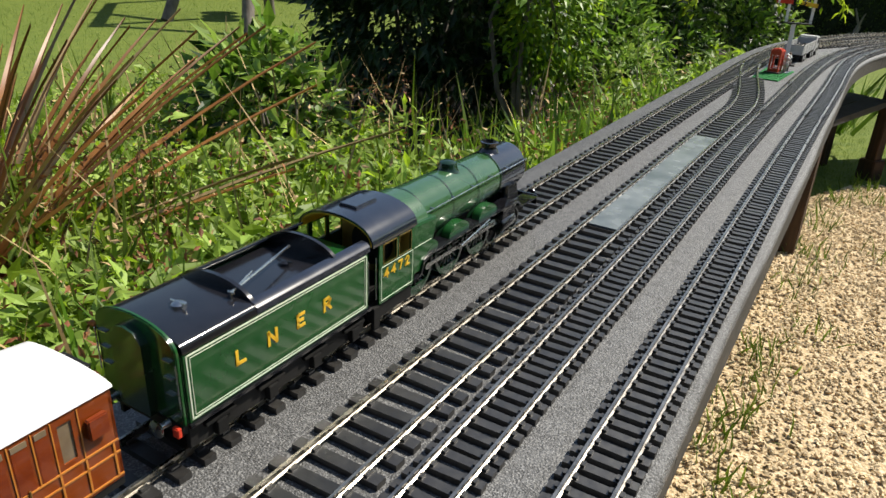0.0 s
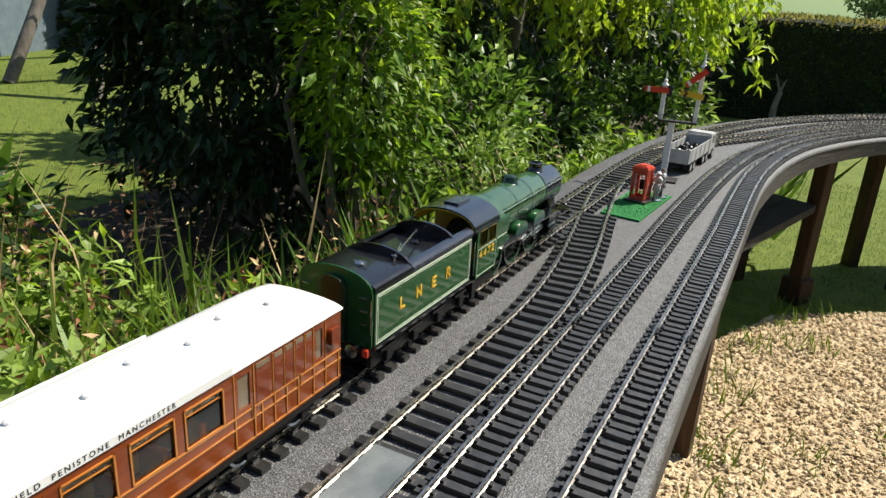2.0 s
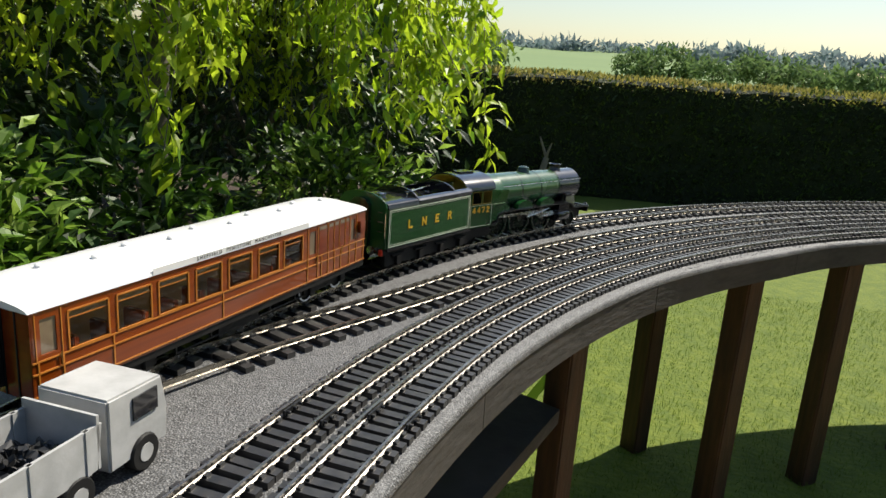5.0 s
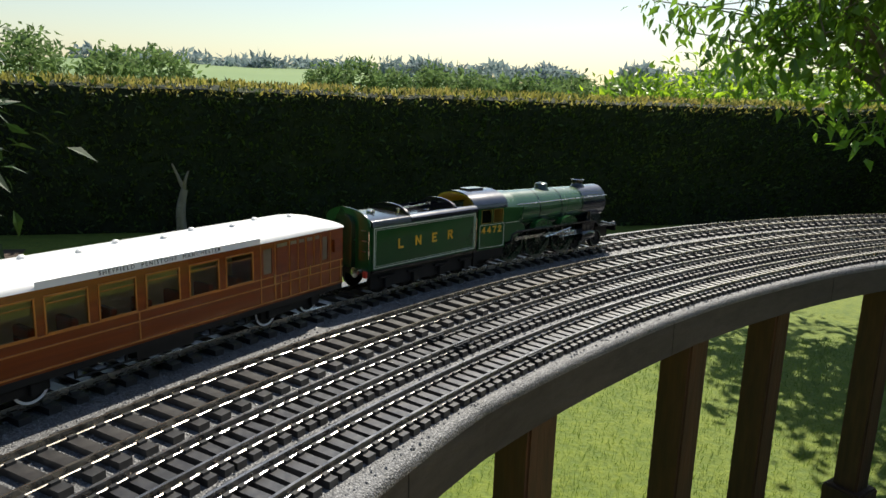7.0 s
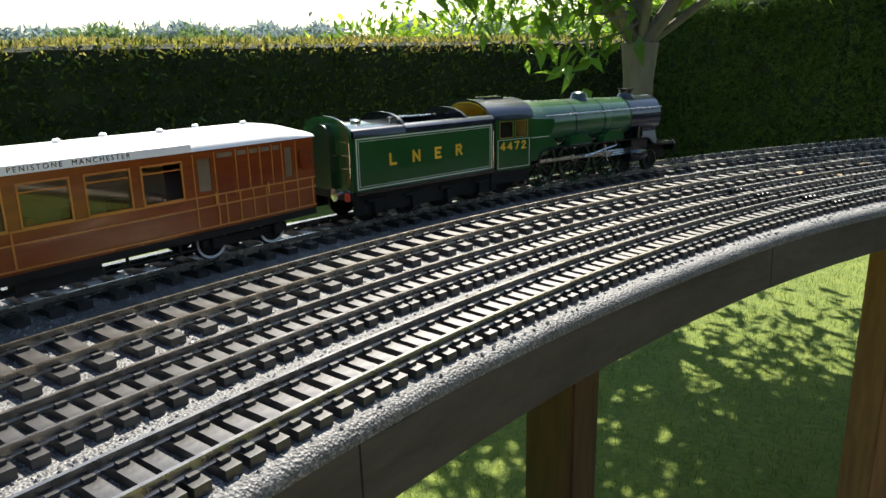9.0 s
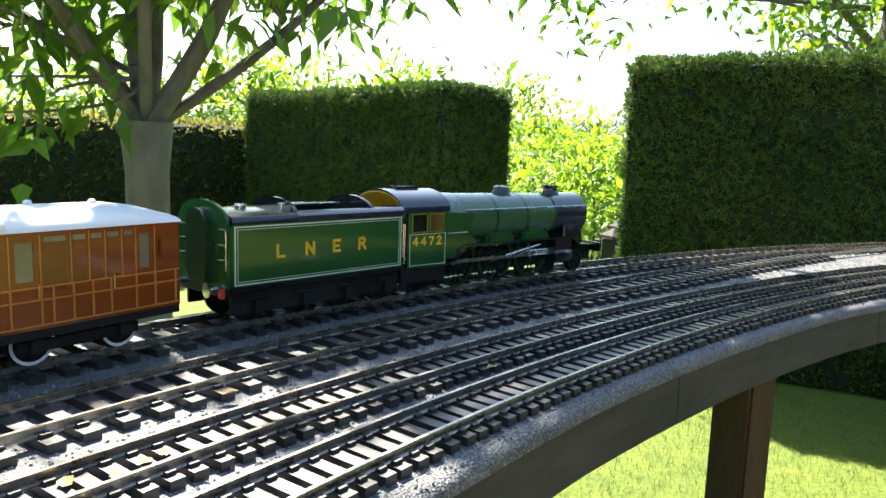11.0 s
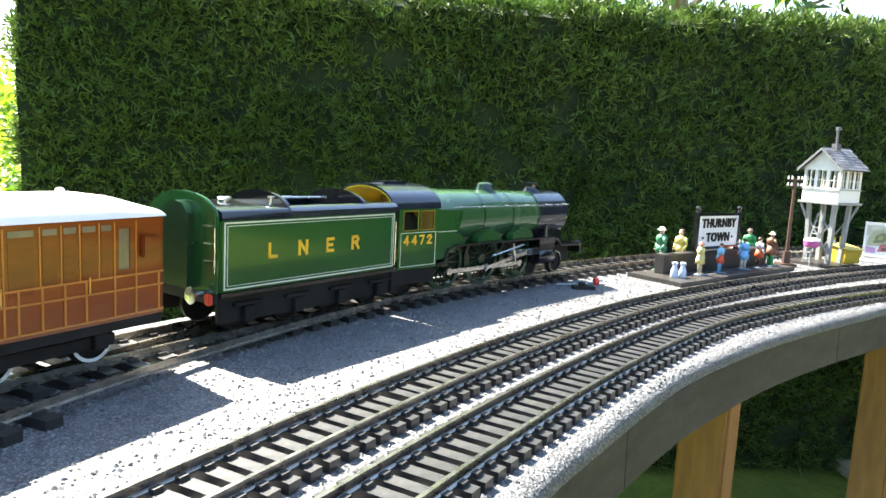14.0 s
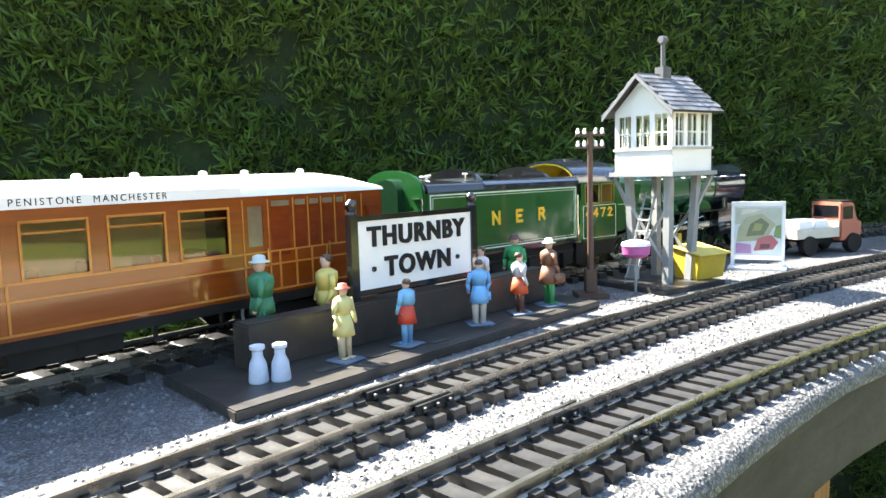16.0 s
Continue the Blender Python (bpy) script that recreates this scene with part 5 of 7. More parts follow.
figure(pose(0.1440, 2.130, BAL + 0.006, 0, 0, -60), 0.055, (0.40, 0.42, 0.42), (0.20, 0.12, 0.12), hat=None, skirt=(0.25, 0.16, 0.17), label="grey-jacketed model figure lifting an arm")

signal = thing("semaphore_signal", pose(0.118, 2.292, BAL, 0, 0, 4), "white bracket semaphore signal with red and yellow arms", "signal")
_bm = bmesh.new()
box(_bm, -0.032, 0.030, -0.022, 0.022, 0, 0.004)
part("base_board", _bm, DARK_BOARD, signal, bevel=0.0006)
_bm = bmesh.new()
box(_bm, -0.0062, 0.0062, -0.0062, 0.0062, 0.004, 0.126)
part("main_post", _bm, WHITE, signal, "square white main post", bevel=0.0008)
_bm = bmesh.new()
box(_bm, -0.029, 0.051, -0.010, 0.010, 0.126, 0.130)
box(_bm, -0.004, 0.004, -0.004, 0.004, 0.118, 0.126)
part("platform", _bm, DARK_BOARD, signal, "dark bracket platform")
_bm = bmesh.new()
for y in (-0.0095, 0.0095):
    tube(_bm, (-0.028, y, 0.139), (0.05, y, 0.139), 0.0005, n=5)
    for k in range(8):
        x = -0.028 + k * 0.0112
        tube(_bm, (x, y, 0.130), (x, y, 0.139), 0.0005, n=5)
part("railing", _bm, BLACK_MATT, signal, "thin black railing")
for x, top, arms in ((-0.025, 0.200, ((0.190, 0, RED, -1),)), (0.045, 0.242, ((0.231, 42, RED, -1), (0.184, -8, YELLOW, -1)))):
    _bm = bmesh.new()
    box(_bm, x - 0.0042, x + 0.0042, -0.0042, 0.0042, 0.130, top)
    part("doll_post", _bm, WHITE, signal, "slender white doll post", bevel=0.0006)
    _bm = bmesh.new()
    lathe(_bm, [(0.0075, top), (0.006, top + 0.003), (0.003, top + 0.006), (0.0042, top + 0.010), (0.0012, top + 0.014), (0.0022, top + 0.018), (0.0004, top + 0.030)], (x, 0, 0), "Z", 12)
    part("finial", _bm, WHITE, signal, "pointed white finial")
    for z, lift, mat, way in arms:
        pivot = part("arm", bmesh.new(), mat, signal, m=pose(x + 0.002, -0.0068, z, 0, -lift, 0))
        _bm = bmesh.new()
        if mat is RED:
            box(_bm, -0.041, 0.008, -0.0008, 0.0008, -0.0058, 0.0058)
        else:
            prism(_bm, [(-0.042, -0.0058), (0.008, -0.0058), (0.008, 0.0058), (-0.042, 0.0058), (-0.037, 0)], -0.0008, 0.0008)
        pivot.data = finish(_bm, "arm", mat, False)
        _bm = bmesh.new()
        if mat is RED:
            box(_bm, -0.036, -0.030, -0.0011, 0.0011, -0.0058, 0.0058)
        else:
            prism(_bm, [(-0.034, -0.0058), (-0.029, -0.0058), (-0.024, 0), (-0.029, 0.0058), (-0.034, 0.0058), (-0.029, 0)], -0.0011, 0.0011)
        part("stripe", _bm, WHITE if mat is RED else BLACK, pivot, smooth=False)
        _bm = bmesh.new()
        for zz in (0.004, -0.006):
            lathe(_bm, [(0.0062, -0.0006), (0.0062, 0.0006), (0.0036, 0.0008)], (0.010, 0, zz), "Y", 14)
        part("spectacle", _bm, BLACK, pivot, "black spectacle plate")

lorry = thing("tipper_lorry", pose(0.137, 2.505, BAL, 0, 0, -5) @ Matrix.Scale(1.10, 4), "pale grey model tipper lorry loaded with coal", "lorry")
LW = 0.027
_bm = bmesh.new()
box(_bm, -0.012, 0.012, -0.115, 0.118, 0.012, 0.018)
part("chassis", _bm, BLACK_MATT, lorry, bevel=0.0006)
for nm, pts, x0, x1 in (("tipper_side", [(-0.118, 0.022), (0.055, 0.022), (0.060, 0.050), (-0.112, 0.050)], LW - 0.002, LW), ("tipper_side", [(-0.118, 0.022), (0.055, 0.022), (0.060, 0.050), (-0.112, 0.050)], -LW, -LW + 0.002)):
    _bm = bmesh.new()
    prism(_bm, pts, x0, x1, "X")
    for k in range(5):
        box(_bm, min(x0, x1) - 0.0008, max(x0, x1) + 0.0008, -0.105 + k * 0.038, -0.102 + k * 0.038, 0.022, 0.050)
    part(nm, _bm, PAINT_GREY, lorry, smooth=False)
for nm, y0, y1, hgt in (("tailboard", -0.119, -0.117, 0.050), ("headboard", 0.056, 0.058, 0.056)):
    _bm = bmesh.new()
    box(_bm, -LW, LW, y0, y1, 0.022, hgt)
    part(nm, _bm, PAINT_GREY, lorry, smooth=False)
_bm = bmesh.new()
box(_bm, -LW + 0.002, LW - 0.002, -0.117, 0.056, 0.021, 0.024)
part("tipper_floor", _bm, PAINT_GREY, lorry, smooth=False)
_p = np.array([(random.uniform(-0.022, 0.022), random.uniform(-0.10, 0.05), 0.026 + random.uniform(0, 0.010)) for _ in range(420)])
scatter("coal_load", CHIP_V, CHIP_T, _p, frames_of(RNG.normal(size=(len(_p), 3))), RNG.uniform(0.006, 0.012, len(_p)), COAL, lorry, label="heap of black coal lumps")
_bm = bmesh.new()
prism(_bm, [(0.066, 0.012), (0.118, 0.012), (0.119, 0.036), (0.114, 0.058), (0.066, 0.060)], -LW + 0.001, LW - 0.001, "X")
part("cab", _bm, PAINT_GREY, lorry, "boxy grey driver's cab", bevel=0.0015)
_bm = bmesh.new()
box(_bm, -LW + 0.005, LW - 0.005, 0.1165, 0.1195, 0.038, 0.054)
part("windscreen", _bm, BLACK, lorry)
for sx in (-1, 1):
    _bm = bmesh.new()
    box(_bm, sx * (LW - 0.0006) - 0.0008, sx * (LW - 0.0006) + 0.0008, 0.086, 0.108, 0.038, 0.053)
    part("side_window", _bm, BLACK, lorry)
    for y in (-0.095, -0.070, 0.010, 0.040, 0.095):
        _bm = bmesh.new()
        lathe(_bm, [(0.004, -0.0045), (0.0115, -0.0045), (0.0125, -0.003), (0.0125, 0.003), (0.0115, 0.0045), (0.004, 0.0045)], (0, 0, 0), "X", 18)
        w_ = part("wheel", _bm, BLACK_MATT, lorry, m=pose(sx * 0.0235, y, 0.0125))
        _bm = bmesh.new()
        lathe(_bm, [(0.006, -0.005), (0.006, 0.005)], (0, 0, 0), "X", 12)
        part("hub", _bm, PAINT_GREY, w_)

# ---- the station: local y along its front, x towards the inner tracks ----
PLAT = pose(4.352, 3.846, BAL, 0, 0, -136)


def at_station(x, y, z=0.0, turn=0.0):
    return PLAT @ pose(x, y, z, 0, 0, turn)


platform = thing("station_platform", PLAT, "dark tarred board platform with a low wall", "platform")
_bm = bmesh.new()
prism(_bm, [(-0.072, 0.0), (0.019, -0.004), (0.002, 0.345), (-0.070, 0.345)], 0.0, 0.006, "Z")
part("base_board", _bm, DARK_BOARD, platform, "worn black base board", bevel=0.0008)
_bm = bmesh.new()
box(_bm, -0.054, -0.037, 0.036, 0.325, 0.006, 0.034)
part("low_wall", _bm, DARK_BOARD, platform, "low dark wall", bevel=0.0012)
for k, (y, l, x) in enumerate(((0.06, 0.02, -0.006), (0.10, 0.028, -0.008), (0.15, 0.022, -0.004), (0.205, 0.025, -0.010), (0.26, 0.03, -0.006))):
    _bm = bmesh.new()
    prism(_bm, [(x - 0.003, y), (x + 0.003, y + 0.003), (x + 0.002, y + l), (x - 0.004, y + l * 0.8)], 0.006, 0.0067, "Z")
    part("bare_patch", _bm, FASCIA, platform, "bare wood where the paint has flaked", smooth=False)

board = thing("station_sign", at_station(-0.0455, 0.180, 0.034), "black-framed white station nameboard with raised black letters", "sign")
_bm = bmesh.new()
box(_bm, -0.0015, 0.0015, -0.056, 0.056, 0.006, 0.054)
part("panel", _bm, WHITE, board, "white name panel", smooth=False)
for z in (0.005, 0.055):
    _bm = bmesh.new()
    box(_bm, -0.0028, 0.0028, -0.058, 0.058, z - 0.0018, z + 0.0018)
    part("frame_rail", _bm, BLACK, board, bevel=0.0006)
for y in (-0.0585, 0.0585):
    _bm = bmesh.new()
    box(_bm, -0.003, 0.003, y - 0.003, y + 0.003, 0.0, 0.058)
    lathe(_bm, [(0.003, 0.058), (0.0024, 0.060), (0.0042, 0.0625), (0.0042, 0.0655), (0.0015, 0.068)], (0, y, 0), "Z", 12)
    part("post", _bm, BLACK, board, "black post with a ball top")
_bm = bmesh.new()
box(_bm, -0.0062, -0.0018, -0.056, 0.056, 0.004, 0.054)
part("backing", _bm, BLACK, board, smooth=False)
words("THURNBY", 0.0185, pose(0.0018, 0, 0.0415, 90, 0, 90), BLACK_MATT, board, 0.0012, 0.0006, 1.16)
words("TOWN", 0.0185, pose(0.0018, 0.000, 0.0200, 90, 0, 90), BLACK_MATT, board, 0.0012, 0.0006, 1.16)
for y in (-0.042, 0.040):
    _bm = bmesh.new()
    lathe(_bm, [(0.002, 0.0015), (0.0016, 0.0027), (0.0004, 0.003)], (0, y, 0.020), "X", 10)
    part("bolt", _bm, BLACK, board)

figure(at_station(-0.014, 0.088, 0.0075, -80), 0.046, (0.62, 0.55, 0.22), (0.55, 0.45, 0.30), hat=(0.45, 0.10, 0.06), skirt=(0.62, 0.55, 0.22), label="model woman in a yellow dress and red hat")
figure(at_station(-0.012, 0.138, 0.0075, 100), 0.043, (0.20, 0.45, 0.68), (0.15, 0.35, 0.60), skirt=(0.55, 0.06, 0.03), label="model child in a blue jumper and red shorts")
figure(at_station(-0.017, 0.214, 0.0075, 60), 0.047, (0.18, 0.42, 0.72), (0.55, 0.50, 0.46), skirt=(0.18, 0.42, 0.72), bag=True, label="model woman in a light blue dress", skin=(0.6, 0.45, 0.36))
figure(at_station(-0.018, 0.262, 0.0075, -30), 0.047, (0.62, 0.60, 0.62), (0.12, 0.05, 0.04), skirt=(0.62, 0.10, 0.03), label="model woman in a white blouse and orange skirt")
figure(at_station(-0.020, 0.303, 0.0075, -20), 0.054, (0.20, 0.09, 0.05), (0.05, 0.28, 0.10), hat=(0.70, 0.66, 0.56), skirt=(0.20, 0.09, 0.05), bag=True, label="model man in a brown coat and cream hat")
figure(at_station(-0.0625, 0.062, 0.006, 150), 0.064, (0.05, 0.20, 0.10), (0.05, 0.18, 0.09), hat=(0.55, 0.62, 0.58), label="model man in a green coat and pale hat", base=False)
figure(at_station(-0.0625, 0.112, 0.006, 170), 0.060, (0.62, 0.52, 0.15), (0.45, 0.05, 0.03), label="model man in a yellow jumper", base=False)
figure(at_station(-0.0625, 0.268, 0.006, 170), 0.050, (0.66, 0.64, 0.60), (0.3, 0.3, 0.3), label="model figure in white", base=False)
figure(at_station(-0.0625, 0.312, 0.006, 190), 0.056, (0.04, 0.32, 0.10), (0.3, 0.05, 0.03), hat=(0.10, 0.06, 0.05), label="model figure in bright green", base=False)
for x, y in ((-0.016, 0.030), (-0.010, 0.0405)):
    ch = thing("milk_churn", at_station(x, y, 0.006), "pale blue-grey model milk churn", "milk churn", "milk churns")
    _bm = bmesh.new()
    lathe(_bm, [(0.0052, 0), (0.0057, 0.001), (0.0048, 0.0105), (0.0030, 0.0145), (0.0029, 0.0185)], (0, 0, 0), "Z", 16)
    part("body", _bm, paint((0.50, 0.56, 0.68)), ch)
    _bm = bmesh.new()
    lathe(_bm, [(0.0034, 0.0183), (0.0042, 0.0188), (0.0042, 0.0208), (0.002, 0.0214)], (0, 0, 0), "Z", 16)
    part("lid", _bm, paint((0.60, 0.64, 0.74)), ch)

pole = thing("telegraph_pole", pose(4.640, 3.593, BAL), "dark model telegraph pole with white insulators", "telegraph pole")
_bm = bmesh.new()
box(_bm, -0.014, 0.014, -0.014, 0.014, 0, 0.005)
box(_bm, -0.005, 0.005, -0.005, 0.005, 0.005, 0.026)
part("foot", _bm, paint((0.06, 0.03, 0.02)), pole, bevel=0.0006)
_bm = bmesh.new()
tube(_bm, (0, 0, 0.02), (0, 0, 0.150), 0.0030, 0.0022, 10)
part("pole", _bm, paint((0.09, 0.045, 0.03)), pole)
for z in (0.136, 0.147):
    _bm = bmesh.new()
    box(_bm, -0.0012, 0.0012, -0.013, 0.013, z - 0.001, z + 0.001)
    part("cross_arm", _bm, paint((0.09, 0.045, 0.03)), pole)
    for y in (-0.011, -0.005, 0.005, 0.011):
        _bm = bmesh.new()
        lathe(_bm, [(0.0014, z + 0.001), (0.0019, z + 0.003), (0.0012, z + 0.0045), (0.0016, z + 0.0055), (0.0004, z + 0.0062)], (0, y, 0), "Z", 8)
        part("insulator", _bm, WHITE, pole, "white insulator")

hut = thing("signal_cabin", pose(4.700, 3.508, BAL, 0, 0, 34), "white raised model signal cabin with a slate roof", "signal box")
HW, HD, H0, H1 = 0.034, 0.030, 0.108, 0.171
_bm = bmesh.new()
box(_bm, -0.045, 0.045, -0.040, 0.052, 0, 0.005)
part("base_board", _bm, DARK_BOARD, hut, bevel=0.0008)
LEG = paint((0.25, 0.26, 0.26))
for sx in (-1, 1):
    for sy in (-1, 1):
        _bm = bmesh.new()
        tube(_bm, (sx * 0.020, sy * 0.017, 0.005), (sx * 0.024, sy * 0.021, H0), 0.0052, 0.0046, 4)
        part("leg", _bm, LEG, hut, smooth=False)
        _bm = bmesh.new()
        tube(_bm, (sx * 0.022, sy * 0.019, 0.070), (sx * 0.034, sy * 0.030, H0 - 0.001), 0.0022, n=4)
        part("brace", _bm, LEG, hut, smooth=False)
for sy in (-1, 1):
    _bm = bmesh.new()
    tube(_bm, (-0.021, sy * 0.019, 0.020), (0.023, sy * 0.020, 0.080), 0.0018, n=4)
    tube(_bm, (0.021, sy * 0.019, 0.020), (-0.023, sy * 0.020, 0.080), 0.0018, n=4)
    part("cross_brace", _bm, LEG, hut, smooth=False)
_bm = bmesh.new()   # stair from the ground to the cabin floor
for sx in (-0.006, 0.006):
    tube(_bm, (sx - 0.002, 0.050, 0.006), (sx + 0.004, 0.012, 0.092), 0.0013, n=4)
for k in range(8):
    u = k / 8 + 0.06
    box(_bm, -0.009 + 0.006 * u, 0.005 + 0.006 * u, 0.047 - 0.038 * u, 0.052 - 0.038 * u, 0.006 + 0.086 * u, 0.0075 + 0.086 * u)
part("stair", _bm, LEG, hut, smooth=False)
_bm = bmesh.new()
box(_bm, -HW - 0.004, HW + 0.004, -HD - 0.004, HD + 0.004, H0, H0 + 0.004)
part("floor_frame", _bm, LEG, hut, smooth=False)
for k, (half, dist) in enumerate(((HW, HD), (HD, HW), (HW, HD), (HD, HW))):
    _m = pose(0, 0, 0, 0, 0, 90 * k)
    _bm = bmesh.new()
    box(_bm, -half, half, dist - 0.002, dist, H0 + 0.004, H0 + 0.026)
    part("wall", _bm, WHITE, hut, "white boarded wall", smooth=False, m=_m)
    _bm = bmesh.new()
    box(_bm, -half, half, dist - 0.002, dist, H1 - 0.004, H1)
    part("head_rail", _bm, WHITE, hut, smooth=False, m=_m)
    for x in (-half + 0.0025, half - 0.0025, -half / 3, half / 3):
        _bm = bmesh.new()
        box(_bm, x - 0.0025, x + 0.0025, dist - 0.002, dist, H0 + 0.026, H1 - 0.004)
        part("mullion", _bm, WHITE, hut, smooth=False, m=_m)
    if half == HW:
        _bm = bmesh.new()
        prism(_bm, [(-half, H1), (half, H1), (0, H1 + 0.030)], dist - 0.002, dist)
        part("gable", _bm, WHITE, hut, "white gable", smooth=False, m=_m)
    _bm = bmesh.new()
    box(_bm, -half - 0.001, half + 0.001, dist, dist + 0.0016, H0 + 0.0245, H0 + 0.027)
    part("sill", _bm, PAINT_GREY, hut, smooth=False, m=_m)
    for c in (-2 / 3, 0, 2 / 3):
        _bm = bmesh.new()
        w_, c_ = half / 3 - 0.0026, c * half * 0.97
        for x in (-w_, 0, w_):
            box(_bm, c_ + x - 0.0006, c_ + x + 0.0006, dist - 0.0012, dist - 0.0003, H0 + 0.027, H1 - 0.004)
        for z in (H0 + 0.0275, H0 + 0.041, H1 - 0.0047):
            box(_bm, c_ - w_, c_ + w_, dist - 0.0012, dist - 0.0003, z - 0.0006, z + 0.0006)
        wn = part("window", _bm, WHITE, hut, "white glazing bars", smooth=False, m=_m)
        _bm = bmesh.new()
        box(_bm, c_ - w_, c_ + w_, dist - 0.0019, dist - 0.0015, H0 + 0.027, H1 - 0.004)
        part("pane", _bm, GLASS, wn, smooth=False).visible_shadow = False
RIDGE = H1 + 0.0335
for sx in (-1, 1):
    _bm = bmesh.new()
    prism(_bm, [(0, RIDGE - 0.0015), (sx * (HW + 0.008), H1 - 0.0050), (sx * (HW + 0.008), H1 - 0.0035), (0, RIDGE)], -HD - 0.008, HD + 0.009)
    rf = part("roof_slope", _bm, DARK_BOARD, hut, smooth=False)
    _bm = bmesh.new()
    _L = math.hypot(HW + 0.008, RIDGE - H1 + 0.0035)
    box(_bm, -0.0042, 0.0042, -0.0008, 0.0078, 0, 0.0008)
    _sl = finish(_bm, "slate", SLATE, False)
    _an = math.degrees(math.atan2(RIDGE - H1 + 0.0035, HW + 0.008))
    for r in range(8):
        for c in range(9):
            o = new("slate", _sl)
            o.parent = rf
            d = (r + 1) / 8 * _L
            o.matrix_basis = Matrix.Translation((sx * d * math.cos(radians(_an)), -HD - 0.005 + c * 0.0085 + (r % 2) * 0.003, RIDGE - d * math.sin(radians(_an)) + 0.0006)) @ pose(0, 0, 0, 0, sx * _an, 0) @ pose(0, 0, 0, 0, 0, 90 if sx > 0 else -90) @ pose(0, 0, 0, random.uniform(-5, 0) - 3, 0, random.uniform(-3, 3))
    _bm = bmesh.new()
    prism(_bm, [(0, RIDGE - 0.004), (sx * (HW + 0.008), H1 - 0.0085), (sx * (HW + 0.008), H1 - 0.0040), (0, RIDGE)], HD + 0.009, HD + 0.0105)
    part("barge_board", _bm, paint((0.16, 0.17, 0.18)), hut, smooth=False)
_bm = bmesh.new()
box(_bm, -0.005, 0.005, -0.006, 0.006, RIDGE - 0.008, RIDGE + 0.008)
tube(_bm, (0, 0, RIDGE + 0.008), (0, 0, RIDGE + 0.032), 0.0022, n=10)
tube(_bm, (0, -0.004, RIDGE + 0.034), (0, 0.004, RIDGE + 0.034), 0.0034, n=10)
part("stove_pipe", _bm, paint((0.10, 0.10, 0.11)), hut, "dark stove pipe with a cowl")

basket = thing("flower_tub", pose(4.662, 3.545, BAL, 0, 0, 40), "pink model tub with a white top on a stand", "flower tub")
_bm = bmesh.new()
tube(_bm, (0, 0, 0), (0, 0, 0.034), 0.0014, n=6)
part("stand", _bm, LEG, basket)
_bm = bmesh.new()
lathe(_bm, [(0.009, 0.033), (0.0125, 0.036), (0.0135, 0.044)], (0, 0, 0), "Z", 14)
part("tub", _bm, paint((0.45, 0.10, 0.30)), basket)
_bm = bmesh.new()
lathe(_bm, [(0.014, 0.044), (0.013, 0.047), (0.006, 0.049), (0.001, 0.0495)], (0, 0, 0), "Z", 14)
part("top", _bm, WHITE, basket)

skip = thing("rubbish_skip", pose(4.706, 3.468, BAL + 0.005, 0, 0, -150) @ Matrix.Scale(0.84, 4), "yellow model skip with a sloping lid", "skip")
SKIP = paint((0.52, 0.36, 0.03))
_bm = bmesh.new()
prism(_bm, [(-0.016, 0.0), (0.016, 0.0), (0.021, 0.028), (-0.021, 0.036)], -0.024, 0.024)
part("body", _bm, SKIP, skip, bevel=0.001)
_bm = bmesh.new()
prism(_bm, [(0.024, 0.0285), (0.024, 0.0305), (-0.023, 0.0390), (-0.023, 0.0370)], -0.027, 0.027)
part("lid", _bm, paint((0.66, 0.52, 0.12)), skip, "pale yellow lid", bevel=0.0006)
for y in (-0.014, 0.010):
    _bm = bmesh.new()
    box(_bm, -0.024, -0.019, y, y + 0.005, 0.0, 0.052)
    part("hinge_post", _bm, SKIP, skip)

poster = thing("poster_board", pose(4.785, 3.372, BAL, 0, 0, 152), "white-framed model hoarding with a colourful poster", "poster")
_bm = bmesh.new()
box(_bm, -0.012, 0.020, -0.030, 0.030, 0, 0.003)
part("foot", _bm, paint((0.60, 0.62, 0.66)), poster, bevel=0.0006)
_bm = bmesh.new()
prism(_bm, [(0.004, 0.003), (0.004, 0.074), (0.000, 0.074), (-0.012, 0.003)], -0.0275, -0.0245)
prism(_bm, [(0.004, 0.003), (0.004, 0.074), (0.000, 0.074), (-0.012, 0.003)], 0.0245, 0.0275)
box(_bm, 0.0, 0.004, -0.0275, 0.0275, 0.010, 0.015)
box(_bm, 0.0, 0.004, -0.0275, 0.0275, 0.070, 0.075)
part("frame", _bm, WHITE, poster, smooth=False)
_bm = bmesh.new()
box(_bm, 0.001, 0.0030, -0.0245, 0.0245, 0.015, 0.070)
part("sheet", _bm, paint((0.55, 0.62, 0.66)), poster, "pale sky-blue poster sheet", smooth=False)
